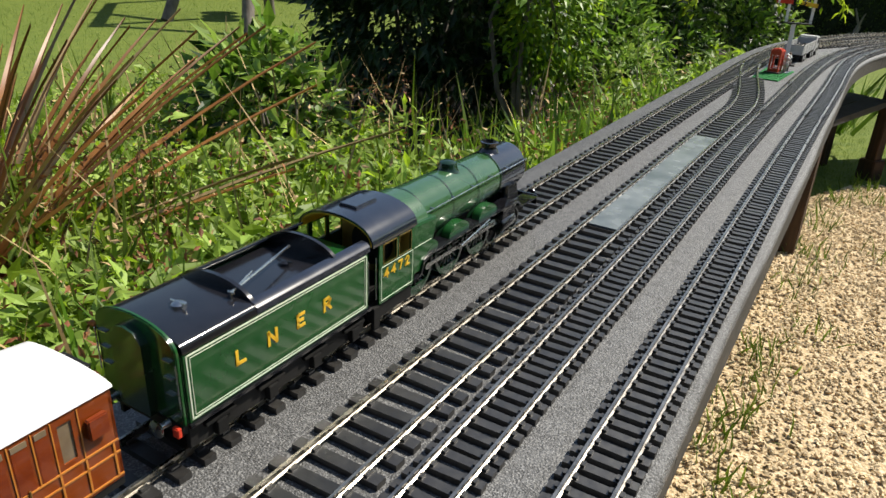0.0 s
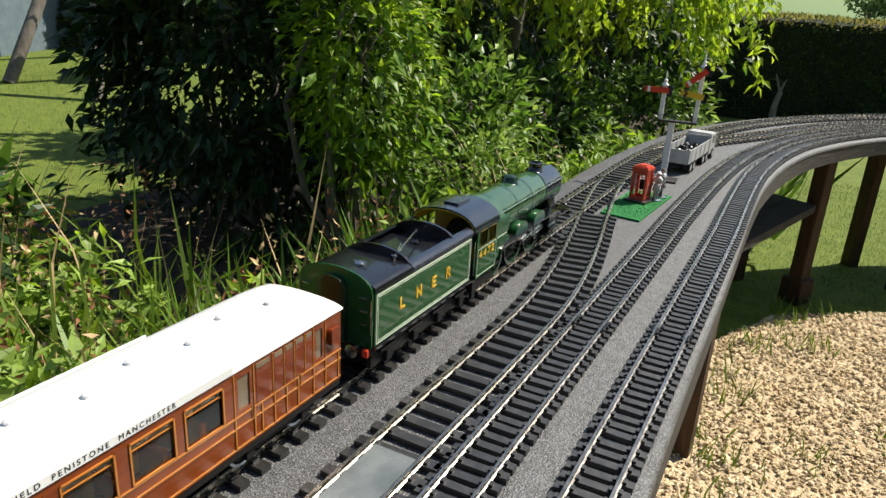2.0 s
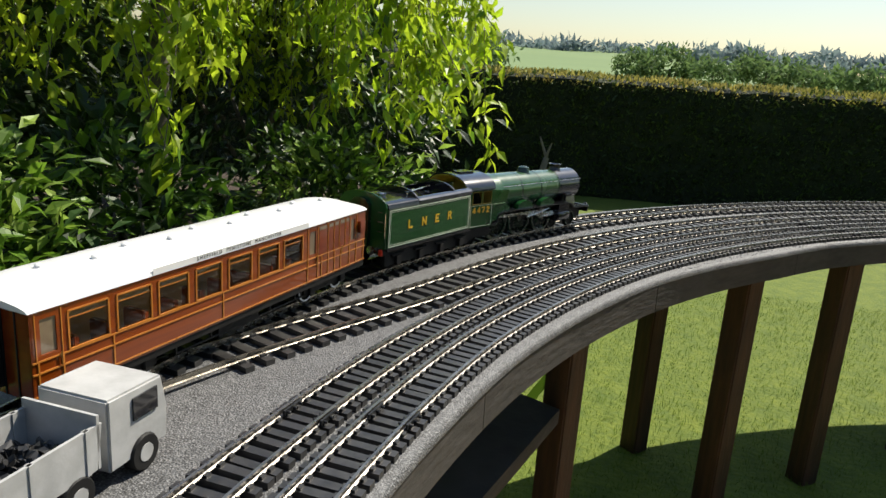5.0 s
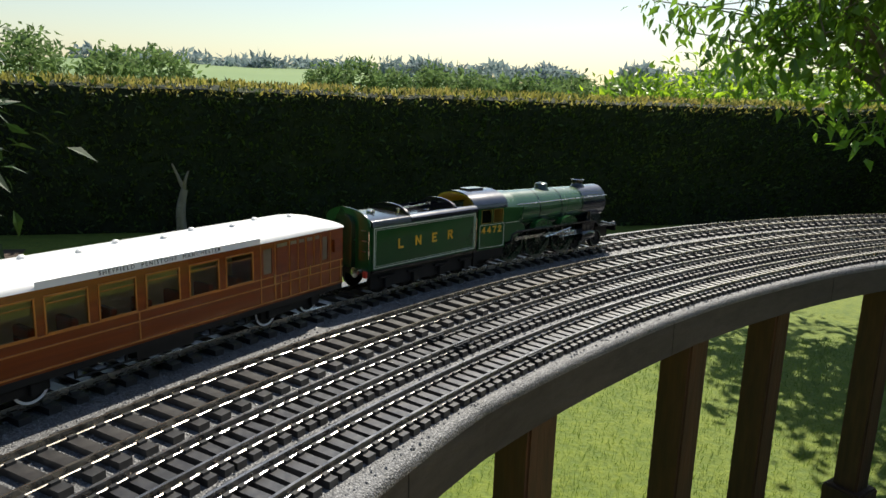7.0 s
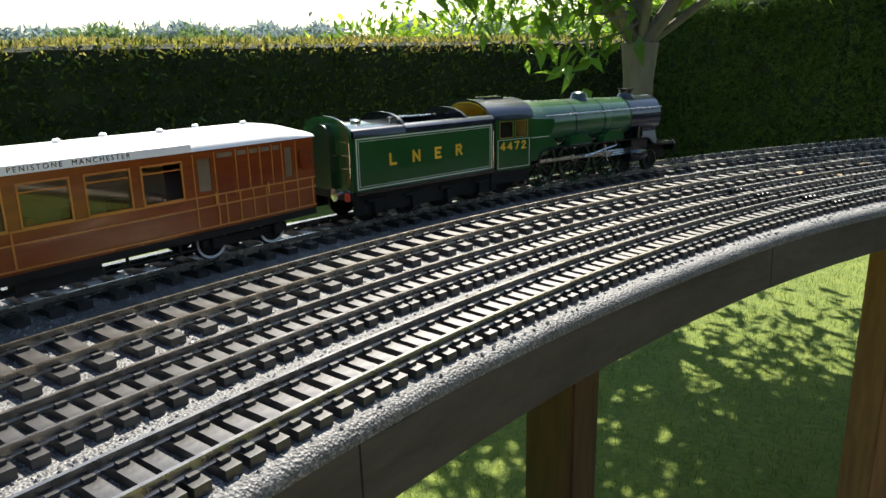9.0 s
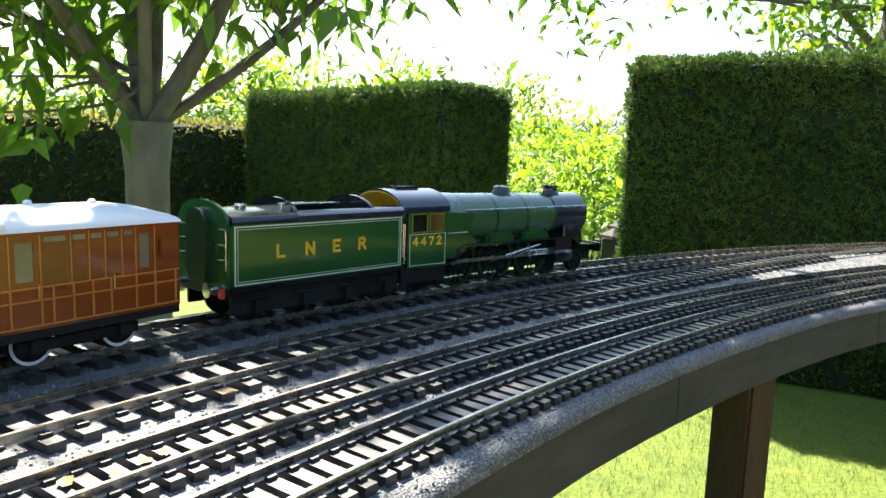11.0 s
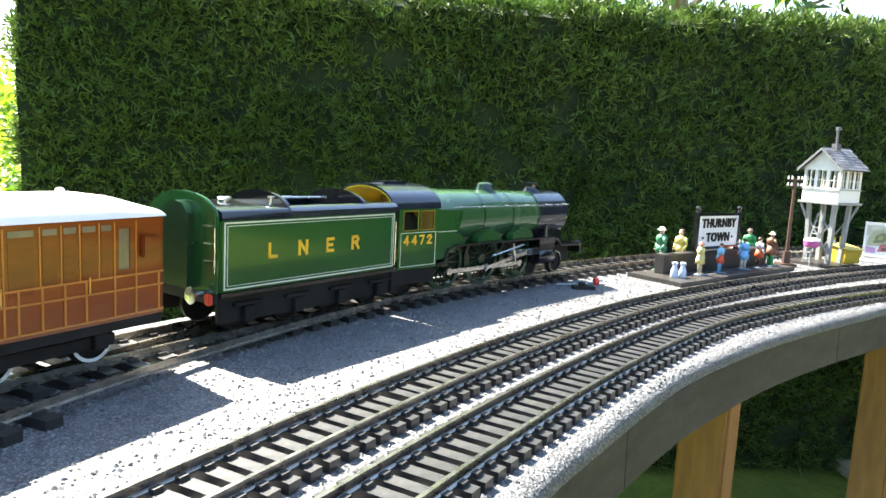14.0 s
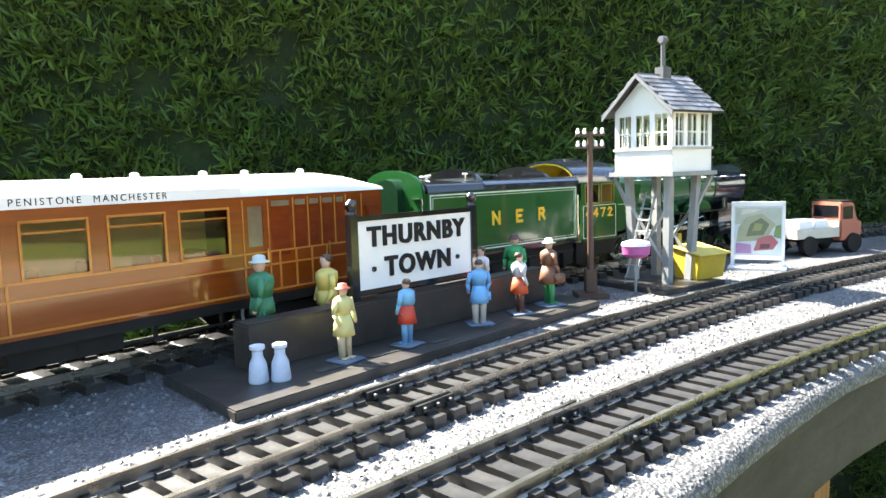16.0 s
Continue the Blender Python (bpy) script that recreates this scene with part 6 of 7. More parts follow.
for k, (c, pts) in enumerate((((0.42, 0.47, 0.40), [(-0.0235, 0.050), (0.0235, 0.046), (0.0235, 0.068), (-0.0235, 0.068)]), ((0.34, 0.36, 0.24), [(-0.022, 0.030), (0.008, 0.032), (0.018, 0.050), (0.004, 0.062), (-0.012, 0.058), (-0.020, 0.046)]),
                              ((0.14, 0.17, 0.10), [(-0.012, 0.036), (0.006, 0.038), (0.012, 0.050), (0.003, 0.057), (-0.008, 0.050)]), ((0.26, 0.28, 0.12), [(-0.006, 0.042), (0.003, 0.043), (0.005, 0.050), (-0.003, 0.051)]),
                              ((0.36, 0.12, 0.14), [(-0.004, 0.020), (0.016, 0.022), (0.021, 0.030), (0.014, 0.038), (0.0, 0.034)]), ((0.10, 0.05, 0.05), [(0.002, 0.022), (0.012, 0.023), (0.013, 0.028), (0.003, 0.028)]),
                              ((0.34, 0.20, 0.38), [(-0.0225, 0.017), (-0.006, 0.017), (-0.007, 0.027), (-0.0225, 0.029)]), ((0.16, 0.26, 0.10), [(0.016, 0.036), (0.0235, 0.034), (0.0235, 0.050), (0.018, 0.048)]),
                              ((0.62, 0.60, 0.52), [(-0.018, 0.060), (-0.004, 0.063), (0.004, 0.067), (-0.016, 0.067)]))):
    _bm = bmesh.new()
    prism(_bm, pts, 0.003, 0.0032 + 0.0001 * k, "X")
    part("printed_shape", _bm, paint(c), poster, smooth=False)

truck = thing("flatbed_truck", pose(4.905, 3.243, BAL, 0, 0, -160) @ Matrix.Scale(1.14, 4), "red model flatbed truck carrying white crates", "truck")
TRED = paint((0.38, 0.13, 0.08))
_bm = bmesh.new()
box(_bm, -0.010, 0.010, -0.046, 0.048, 0.011, 0.017)
part("chassis", _bm, BLACK_MATT, truck)
_bm = bmesh.new()
box(_bm, -0.021, 0.021, -0.048, 0.014, 0.019, 0.0215)
for x in (-0.021, 0.0195):
    box(_bm, x, x + 0.0015, -0.048, 0.014, 0.0215, 0.030)
box(_bm, -0.021, 0.021, -0.048, -0.0465, 0.0215, 0.030)
box(_bm, -0.021, 0.021, 0.0125, 0.014, 0.0215, 0.036)
part("bed", _bm, paint((0.50, 0.48, 0.40)), truck, "cream drop-side bed", smooth=False)
for x, y in ((-0.010, -0.034), (0.010, -0.032), (-0.009, -0.008), (0.010, -0.010)):
    _bm = bmesh.new()
    box(_bm, x - 0.008, x + 0.008, y - 0.010, y + 0.010, 0.0216, 0.0385)
    part("crate", _bm, WHITE, truck, "white crate", bevel=0.0008)
_bm = bmesh.new()
prism(_bm, [(0.017, 0.014), (0.044, 0.014), (0.050, 0.020), (0.050, 0.034), (0.042, 0.037), (0.037, 0.056), (0.017, 0.057)], -0.020, 0.020, "X")
part("cab", _bm, TRED, truck, "faded red cab", bevel=0.0014)
for x in (-0.0202, 0.0202):
    _bm = bmesh.new()
    box(_bm, x - 0.0005, x + 0.0005, 0.020, 0.034, 0.038, 0.052)
    part("side_window", _bm, BLACK, truck)
_bm = bmesh.new()
box(_bm, -0.016, 0.016, 0.0162, 0.0172, 0.040, 0.053)
part("rear_window", _bm, BLACK, truck, smooth=False)
_bm = bmesh.new()
box(_bm, -0.018, 0.018, 0.019, 0.036, 0.0570, 0.0585)
part("roof_rack", _bm, BLACK_MATT, truck, smooth=False)
_bm = bmesh.new()
box(_bm, -0.0215, 0.0215, -0.0505, -0.0485, 0.0120, 0.0160)
part("rear_bumper", _bm, BLACK_MATT, truck, smooth=False)
for sx in (-1, 1):
    for y in (-0.030, 0.036):
        _bm = bmesh.new()
        lathe(_bm, [(0.004, -0.004), (0.0105, -0.004), (0.0112, 0), (0.0105, 0.004), (0.004, 0.004)], (0, 0, 0), "X", 18)
        part("wheel", _bm, BLACK_MATT, truck, m=pose(sx * 0.019, y, 0.0112))

lever = thing("point_lever", pose(4.274, 3.972, BAL, 0, 0, -75), "small black point lever with a round red weight", "point lever")
_bm = bmesh.new()
box(_bm, -0.012, 0.016, -0.006, 0.006, 0, 0.004)
box(_bm, -0.004, 0.004, -0.003, 0.003, 0.004, 0.008)
part("mechanism", _bm, BLACK_MATT, lever, bevel=0.0005)
_bm = bmesh.new()
tube(_bm, (0.002, 0.001, 0.006), (0.027, 0.001, 0.0115), 0.0010, n=6)
tube(_bm, (-0.006, 0.001, 0.006), (-0.030, 0.008, 0.004), 0.0006, n=6)
part("rod", _bm, STEEL, lever, "pale metal rod")
_bm = bmesh.new()
lathe(_bm, [(0.0035, 0.0155), (0.0052, 0.0165), (0.0052, 0.0205), (0.0035, 0.0215)], (0, 0.001, 0.0098), "X", 16)
part("weight", _bm, RED, lever, "round red counterweight")

water_tower = thing("water_tower", pose(4.941, 3.064, BAL, 0, 0, -74), "white model water tank on a dark column with a ladder", "water tower")
_bm = bmesh.new()
lathe(_bm, [(0.0115, 0), (0.0115, 0.003), (0.0075, 0.006), (0.0060, 0.1053)], (0, 0, 0), "Z", 14)
part("column", _bm, BLACK, water_tower, "dark round iron column")
_bm = bmesh.new()
box(_bm, -0.036, 0.036, -0.026, 0.026, 0.1053, 0.1520)
part("tank", _bm, WHITE, water_tower, "white rectangular tank", bevel=0.0008)
_bm = bmesh.new()
box(_bm, -0.0365, 0.0365, -0.0265, 0.0265, 0.1520, 0.1545)
part("lid", _bm, DARK_BOARD, water_tower, "dark lid", smooth=False)
for x in (-0.0295, -0.0230):   # the ladder stands against the tank
    _bm = bmesh.new()
    tube(_bm, (x - 0.010, -0.040, 0), (x + 0.008, -0.0270, 0.1520), 0.0010, n=5)
    part("ladder_rail", _bm, PAINT_GREY, water_tower)
for k in range(13):
    u = (k + 1) / 14
    _bm = bmesh.new()
    tube(_bm, (-0.0395 + 0.018 * u, -0.040 + 0.013 * u, 0.1520 * u), (-0.0330 + 0.018 * u, -0.040 + 0.013 * u, 0.1520 * u), 0.0009, n=5)
    part("rung", _bm, PAINT_GREY, water_tower)


# ---- garden plants ----
def leaf_turns(P, out, droop=0.2, wild=0.6):
    way = out + RNG.normal(size=P.shape) * wild + np.array([0, 0, -droop])
    way /= np.linalg.norm(way, axis=1, keepdims=True)
    ref = np.array([0, 0, 1.0]) + RNG.normal(size=P.shape) * 0.45
    side = np.cross(way, ref)
    side /= np.linalg.norm(side, axis=1, keepdims=True) + 1e-9
    return np.stack([side, way, np.cross(side, way)], axis=2)


def stem(bm, p, q, r0, r1, bend=0.1, n=6, segs=4):
    p, q = Vector(p), Vector(q)
    off = Vector((random.gauss(0, 1), random.gauss(0, 1), random.gauss(0, 0.4))) * bend * (q - p).length
    last = p
    for k in range(1, segs + 1):
        u = k / segs
        c = p.lerp(q, u) + off * math.sin(u * math.pi)
        tube(bm, last, c, r0 + (r1 - r0) * (u - 1 / segs), r0 + (r1 - r0) * u, n, caps=False)
        last = c
    return last


def shrub(name, label, centre, radii, clumps, per, spread, size, mats, stems=7, category="shrub", droop=0.25, shell=0.55, group=""):
    """A shrub as clumps of leaves set unevenly through the outer part of a rough ellipsoid, on visible stems."""
    c, r = np.array(centre, float), np.array(radii, float)
    t = thing(name, pose(centre[0], centre[1], 0), label, category, group)
    bm = bmesh.new()
    d = RNG.normal(size=(clumps, 3))
    d /= np.linalg.norm(d, axis=1, keepdims=True)
    d[:, 2] = np.where(d[:, 2] < -0.75, -d[:, 2], d[:, 2])
    rad = shell + (1.04 - shell) * RNG.random(clumps) ** 0.5
    lump = np.array([0.82 + 0.35 * noise.noise(Vector(v) * 1.9 + Vector(centre)) for v in d])
    K = c + d * r * (rad * lump)[:, None]
    K[:, 2] = np.maximum(K[:, 2], 0.06)
    for k in range(stems):
        e = K[random.randrange(clumps)]
        stem(bm, (c[0] + random.gauss(0, 0.08) * r[0], c[1] + random.gauss(0, 0.08) * r[1], 0), tuple(e), 0.012 * r[2] + 0.006, 0.003, 0.12)
    part("branchwork", bm, BARK, t)
    for ob in t.children:
        ob.matrix_basis = pose(-centre[0], -centre[1], 0)
    groups = RNG.integers(0, len(mats), clumps)
    for g, mat in enumerate(mats):
        k = K[groups == g]
        if not len(k):
            continue
        P = np.repeat(k, per, axis=0) + RNG.normal(size=(len(k) * per, 3)) * spread
        out = (P - c) / r
        out /= np.linalg.norm(out, axis=1, keepdims=True) + 1e-9
        ob = scatter("foliage", LEAF_V, LEAF_F, P, leaf_turns(P, out, droop), RNG.uniform(0.6, 1.25, len(P)) * size, mat, t)
        ob.matrix_basis = pose(-centre[0], -centre[1], 0)
    return t


# large dark evergreen with a paler sunny side
shrub("laurel_bush", "large dark green laurel bush spreading to the ground", (-1.56, 2.86, 0.72), (0.66, 0.60, 0.95), 720, 17, 0.055, 0.075, [LEAF_DARK], 14)
shrub("willow_bush", "upright bush with bright green narrow leaves", (-0.90, 2.64, 0.78), (0.23, 0.23, 0.74), 210, 20, 0.045, 0.052, [LEAF, LEAF_LIME], 9)
shrub("low_shrub", "low leafy green shrub below the bush", (-0.86, 3.40, 0.34), (0.32, 0.34, 0.36), 150, 14, 0.045, 0.060, [LEAF, WEED], 6)
shrub("low_shrub", "small sunlit leafy shrub close to the line", (-0.55, 2.86, 0.28), (0.20, 0.30, 0.30), 80, 14, 0.04, 0.042, [LEAF, WEED], 5)
shrub("low_shrub", "mid-green leafy shrub under the tree", (-0.72, 3.85, 0.32), (0.42, 0.38, 0.34), 160, 14, 0.05, 0.065, [LEAF, LEAF_DARK], 6)
shrub("low_shrub", "dark green leafy shrub behind the track", (-0.45, 4.55, 0.30), (0.42, 0.34, 0.33), 160, 14, 0.05, 0.060, [LEAF, LEAF_DARK, WEED], 6)
shrub("peony", "clump of peony with large lobed dark leaves", (-1.42, 1.55, 0.28), (0.36, 0.34, 0.30), 110, 9, 0.05, 0.10, [LEAF, LEAF_DARK, WEED], 8)
shrub("dark_thicket", "shady thicket of dark evergreen leaves", (-2.2, 4.6, 0.9), (0.9, 0.7, 1.2), 420, 12, 0.09, 0.11, [LEAF_DARK], 8)
shrub("dark_thicket", "shady thicket of dark evergreen leaves", (-1.2, 5.9, 0.7), (1.0, 0.6, 1.0), 420, 12, 0.09, 0.10, [LEAF_DARK], 8)


def weeping_tree():
    base = Vector((-1.25, 4.75, 0))
    t = thing("weeping_tree", pose(*base), "weeping tree with drooping strands of fresh green leaves", "tree")
    back = pose(-base.x, -base.y, 0)
    bm = bmesh.new()
    top = stem(bm, base, base + Vector((0.10, 0, 1.35)), 0.055, 0.035, 0.05, 10, 6)
    P, O = [], []
    for k in range(250):
        a = random.uniform(0, 2 * math.pi)
        rr = 1.12 * math.sqrt(random.uniform(0.06, 1))
        if math.cos(a) * rr < -1.0:
            continue
        x, y = base.x + 0.22 + math.cos(a) * rr * 1.0, base.y - 0.05 + math.sin(a) * rr * 0.8
        z = 1.75 - 0.55 * (rr / 1.12) ** 2 + random.gauss(0, 0.08)
        if k % 5 == 0:
            stem(bm, top, (x, y, z), 0.014, 0.004, 0.1, 5, 5)
        low = RZ + random.uniform(-0.02, 0.55) if rr > 0.75 else RZ + random.uniform(0.25, 0.8)
        n = max(3, int((z - low) / 0.022))
        sway = (random.gauss(0, 0.09) + 0.05 * math.cos(a), random.gauss(0, 0.09) + 0.05 * math.sin(a))
        q = [Vector((x + sway[0] * u * u, y + sway[1] * u * u, z - (z - low) * u)) for u in np.linspace(0, 1, n)]
        for a0, a1 in zip(q[::4], q[4::4]):
            tube(bm, a0, a1, 0.0017, 0.0014, 4, caps=False)
        for v in q:
            for _ in range(3 if rr > 0.75 else 1):
                P.append(v + Vector((random.gauss(0, 0.03), random.gauss(0, 0.03), 0)))
                O.append((random.gauss(0, 1), random.gauss(0, 1), -0.9))
    b = part("trunk", bm, BARK, t, "slim grey trunk and limbs")
    b.matrix_basis = back
    P, O = np.array(P), np.array(O)
    O /= np.linalg.norm(O, axis=1, keepdims=True)
    pick = RNG.random(len(P)) < 0.9
    for sel, mat in ((pick, LEAF_GLOW), (~pick, LEAF)):
        f = scatter("crown", LEAF_V, LEAF_F, P[sel], leaf_turns(P[sel], O[sel], 0.3, 0.4), RNG.uniform(0.042, 0.075, sel.sum()), mat, t)
        f.matrix_basis = back


weeping_tree()


def cherry_tree():
    base = Vector((3.29, 5.72, 0))
    t = thing("cherry_tree", pose(*base), "cherry tree with a smooth grey trunk and large drooping leaves", "tree")
    back = pose(-base.x, -base.y, 0)
    bm = bmesh.new()
    lathe(bm, [(0.075, 0), (0.058, 0.12), (0.050, 0.4), (0.050, 0.68), (0.062, 0.80)], tuple(base), "Z", 14)
    tips = []
    fork = base + Vector((0, 0, 0.78))
    right, away = Vector((0.69, -0.72, 0)), Vector((0.72, 0.69, 0))
    for dx, dy, dz, r in ((-0.42, 0.05, 0.50, 0.028), (0.26, -0.05, 0.55, 0.028), (-0.02, 0.15, 0.75, 0.026), (0.50, 0.25, 0.48, 0.016), (-0.25, -0.35, 0.50, 0.018), (-0.60, 0.25, 0.40, 0.016), (0.08, -0.30, 0.62, 0.016), (-0.18, 0.3, 0.75, 0.02)):
        e = fork + right * dx + away * dy + Vector((0, 0, dz))
        m = stem(bm, fork, e, r, r * 0.6, 0.07, 8, 5)
        for _ in range(9):
            q = m.lerp(fork, random.uniform(0, 0.55)) + Vector((random.gauss(0, 0.30), random.gauss(0, 0.30), random.uniform(0.02, 0.40)))
            q.x = max(q.x, 2.85)
            stem(bm, m.lerp(fork, random.uniform(0, 0.4)), q, r * 0.4, 0.003, 0.1, 5, 4)
            tips.append(q)
            for _ in range(2):
                q2 = q + Vector((random.gauss(0, 0.2), random.gauss(0, 0.2), random.uniform(-0.1, 0.22)))
                q2.x = max(q2.x, 2.80)
                stem(bm, q, q2, 0.004, 0.002, 0.1, 4, 3)
                tips.append(q2)
    for dx, dz in ((-0.33, 0.10), (-0.20, 0.02), (-0.12, 0.06), (-0.48, 0.32), (-0.36, 0.34)):
        q = fork + right * dx + away * random.uniform(-0.3, -0.1) + Vector((0, 0, dz))
        stem(bm, fork + Vector((0, 0, 0.12)), q, 0.006, 0.002, 0.12, 5, 4)
        tips += [q, q + right * 0.03]
    for k in range(46):   # leafy twigs among the limbs
        tips.append(fork + right * random.uniform(-0.75, 0.40) + away * random.uniform(-0.25, 0.45) + Vector((0, 0, random.uniform(0.22, 0.62))))
    for k in range(265):   # the upper crown, out of view, placed to shade the deck
        d = Vector((random.gauss(0, 1), random.gauss(0, 1), random.gauss(0, 1))).normalized() * random.uniform(0.35, 1.0) ** 0.5
        q = Vector((3.82 + d.x * 0.32, 5.62 + d.y * 0.60, 2.15 + d.z * 0.50))
        if k % 12 == 0:
            stem(bm, fork + Vector((0, 0, 0.6)), q, 0.012, 0.003, 0.08, 5, 4)
        tips.append(q)
    tips = [q for q in tips if q.y > 5.3 or q.z > 1.9]
    b = part("trunk", bm, BARK, t, "grey trunk and spreading limbs")
    b.matrix_basis = back
    T = np.array([tuple(q) for q in tips])
    P = np.repeat(T, 13, axis=0) + RNG.normal(size=(len(T) * 13, 3)) * np.array([0.075, 0.075, 0.06])
    O = RNG.normal(size=P.shape) * np.array([1, 1, 0.3])
    O /= np.linalg.norm(O, axis=1, keepdims=True)
    f = scatter("crown", LEAF_V, LEAF_F, P, leaf_turns(P, O, 0.9, 0.25), RNG.uniform(0.05, 0.105, len(P)), LEAF, t)
    f.matrix_basis = back


cherry_tree()


# ---- weeds of the border beside the line ----
def bed_height(x, y):
    return 0.30 + 0.10 * noise.noise((x * 1.6, y * 1.6, 0)) + 0.10 * max(0, 1 - abs(x + 0.35) / 0.5) + 0.05 * noise.noise((x * 5, y * 5, 3))


P, O = [], []
while len(P) < 32000:
    x, y = random.uniform(-2.3, -0.10), random.uniform(-1.3, 3.9)
    if y > 1.75 and x < -0.45:
        continue
    if noise.noise((x * 2.2, y * 2.2, 7)) < -0.28:
        continue
    h = bed_height(x, y)
    P.append((x, y, h * random.uniform(0.35, 1.05)))
    O.append((random.gauss(0, 1), random.gauss(0, 1), 0.5))
P, O = np.array(P), np.array(O)
O /= np.linalg.norm(O, axis=1, keepdims=True)
scatter("ground_weeds", LEAF_V, LEAF_F, P, leaf_turns(P, O, 0.0, 0.4), RNG.uniform(0.03, 0.075, len(P)), WEED, label="tangle of broad-leaved green weeds in the border", category="weeds")
_sel = RNG.random(len(P)) < 0.25
P2 = P[_sel] + np.array([0, 0, 0.03])
scatter("pale_weeds", LEAF_V, LEAF_F, P2, leaf_turns(P2, O[_sel], 0.0, 0.5), RNG.uniform(0.03, 0.06, len(P2)), LEAF_LIME, label="pale lime-green weed leaves among the border", category="weeds")


def blades(name, pts, lo, hi, mat, label, wide=1.0, lean=0.35):
    p = np.array(pts)
    v = [(a * wide, b, c) for a, b, c in BLADE_V]
    scatter(name, v, BLADE_F, p, frames_of(np.array([0, 0, 1.0]) + RNG.normal(size=(len(p), 3)) * np.array([lean, lean, 0.05])), RNG.uniform(lo, hi, len(p)), mat, label=label, category="grass")


_g = []
for _ in range(90):
    x, y = random.uniform(-2.1, -0.12), random.uniform(-1.2, 3.6)
    if y > 1.9 and x < -0.5:
        continue
    _g += [(x + random.gauss(0, 0.05), y + random.gauss(0, 0.05), 0.12) for _ in range(22)]
blades("long_grass", _g, 0.18, 0.42, GRASS, "long rough grass among the weeds", 0.45)
_g = []
for s in np.arange(0.2, 3.9, 0.085):   # iris-like leaves leaning along the deck
    x, y, _ = line(s, random.uniform(-0.34, -0.13))
    _g += [(x + random.gauss(0, 0.03), y + random.gauss(0, 0.03), 0.10) for _ in range(random.randint(4, 15) if s > 2.4 else random.randint(14, 34))]
for _ in range(85):
    x, y = random.uniform(-0.72, -0.14), random.uniform(1.35, 2.55)
    _g += [(x + random.gauss(0, 0.03), y + random.gauss(0, 0.03), -0.06) for _ in range(16)]
blades("strap_leaves", _g, 0.26, 0.46, LEAF, "strap-shaped green leaves along the deck", 0.75, 0.3)
_g = []
for _ in range(430):
    x, y = random.uniform(-2.0, -0.14), random.uniform(-1.0, 3.0)
    if y > 1.9 and x < -0.5:
        continue
    _g.append((x, y, 0.15))
blades("dry_stalks", _g, 0.25, 0.50, STRAW, "dry tan flower stalks", 0.22, 0.22)
P = []
for x, y, z in _g:
    for k in range(7):
        P.append((x + random.gauss(0, 0.012), y + random.gauss(0, 0.012), 0.36 + 0.022 * k + random.gauss(0, 0.02)))
P = np.array(P)
scatter("seed_heads", LEAF_V, LEAF_F, P, frames_of(RNG.normal(size=P.shape)), RNG.uniform(0.010, 0.024, len(P)), STRAW, label="dry brown seed heads on the stalks", category="weeds")

P = []
for _ in range(26):   # rusty dock spikes in patches
    x, y = random.uniform(-1.3, -0.2), random.uniform(-0.6, 2.2)
    for _ in range(5):
        a, b = x + random.gauss(0, 0.06), y + random.gauss(0, 0.06)
        P += [(a + random.gauss(0, 0.012), b + random.gauss(0, 0.012), 0.30 + 0.012 * k) for k in range(16)]
P = np.array(P)
scatter("dock_spikes", LEAF_V, LEAF_F, P, frames_of(RNG.normal(size=P.shape)), RNG.uniform(0.010, 0.024, len(P)), DOCK, label="rusty brown dock seed spikes among the weeds", category="weeds")

flax = thing("bronze_flax", pose(-1.28, 0.42, 0.0), "bronze-red flax with stiff arching blades", "flax plant")
for k in range(112):
    a = random.uniform(0, 2 * math.pi)
    L = random.uniform(0.6, 1.05)
    tilt = random.uniform(0.25, 1.25)
    _bm = bmesh.new()
    prev = None
    for i in range(7):
        u = i / 6
        out = L * (math.sin(tilt) * u + 0.12 * u * u)
        z = 0.10 + L * (math.cos(tilt) * u - 0.10 * u * u)
        w = 0.018 * (1 - u) ** 0.7 + 0.0008
        c, s_ = math.cos(a), math.sin(a)
        v = [_bm.verts.new((c * out - s_ * d, s_ * out + c * d, z + e)) for d, e in ((-w, 0.003), (0, -0.003), (w, 0.003))]
        if prev:
            _bm.faces.new((prev[0], prev[1], v[1], v[0]))
            _bm.faces.new((prev[1], prev[2], v[2], v[1]))
        prev = v
    part("blade", _bm, FLAX if k % 9 else STRAW, flax)

# ---- across the lawn: swing, shed, dark trees ----
swing = thing("garden_swing", pose(-5.3, 5.0, 0), "weathered wooden swing frame with blue seats", "swing")
_o = Vector((-5.3, 5.0, 0))
A1, A2 = Vector((-4.83, 4.96, 1.75)), Vector((-6.2, 6.1, 1.75))
for b, a in (((-4.38, 4.35, 0), A1), ((-5.29, 5.57, 0), A1), ((-5.53, 4.43, 0), A2 + Vector((0.55, -0.6, 0))), ((-6.9, 6.4, 0), A2)):
    _bm = bmesh.new()
    tube(_bm, Vector(b) - _o, a - _o, 0.055, 0.05, 10)
    part("leg", _bm, BARK, swing)
_bm = bmesh.new()
tube(_bm, A1 - _o + Vector((0.1, -0.08, 0)), A2 - _o, 0.05, 0.05, 10)
part("beam", _bm, BARK, swing)
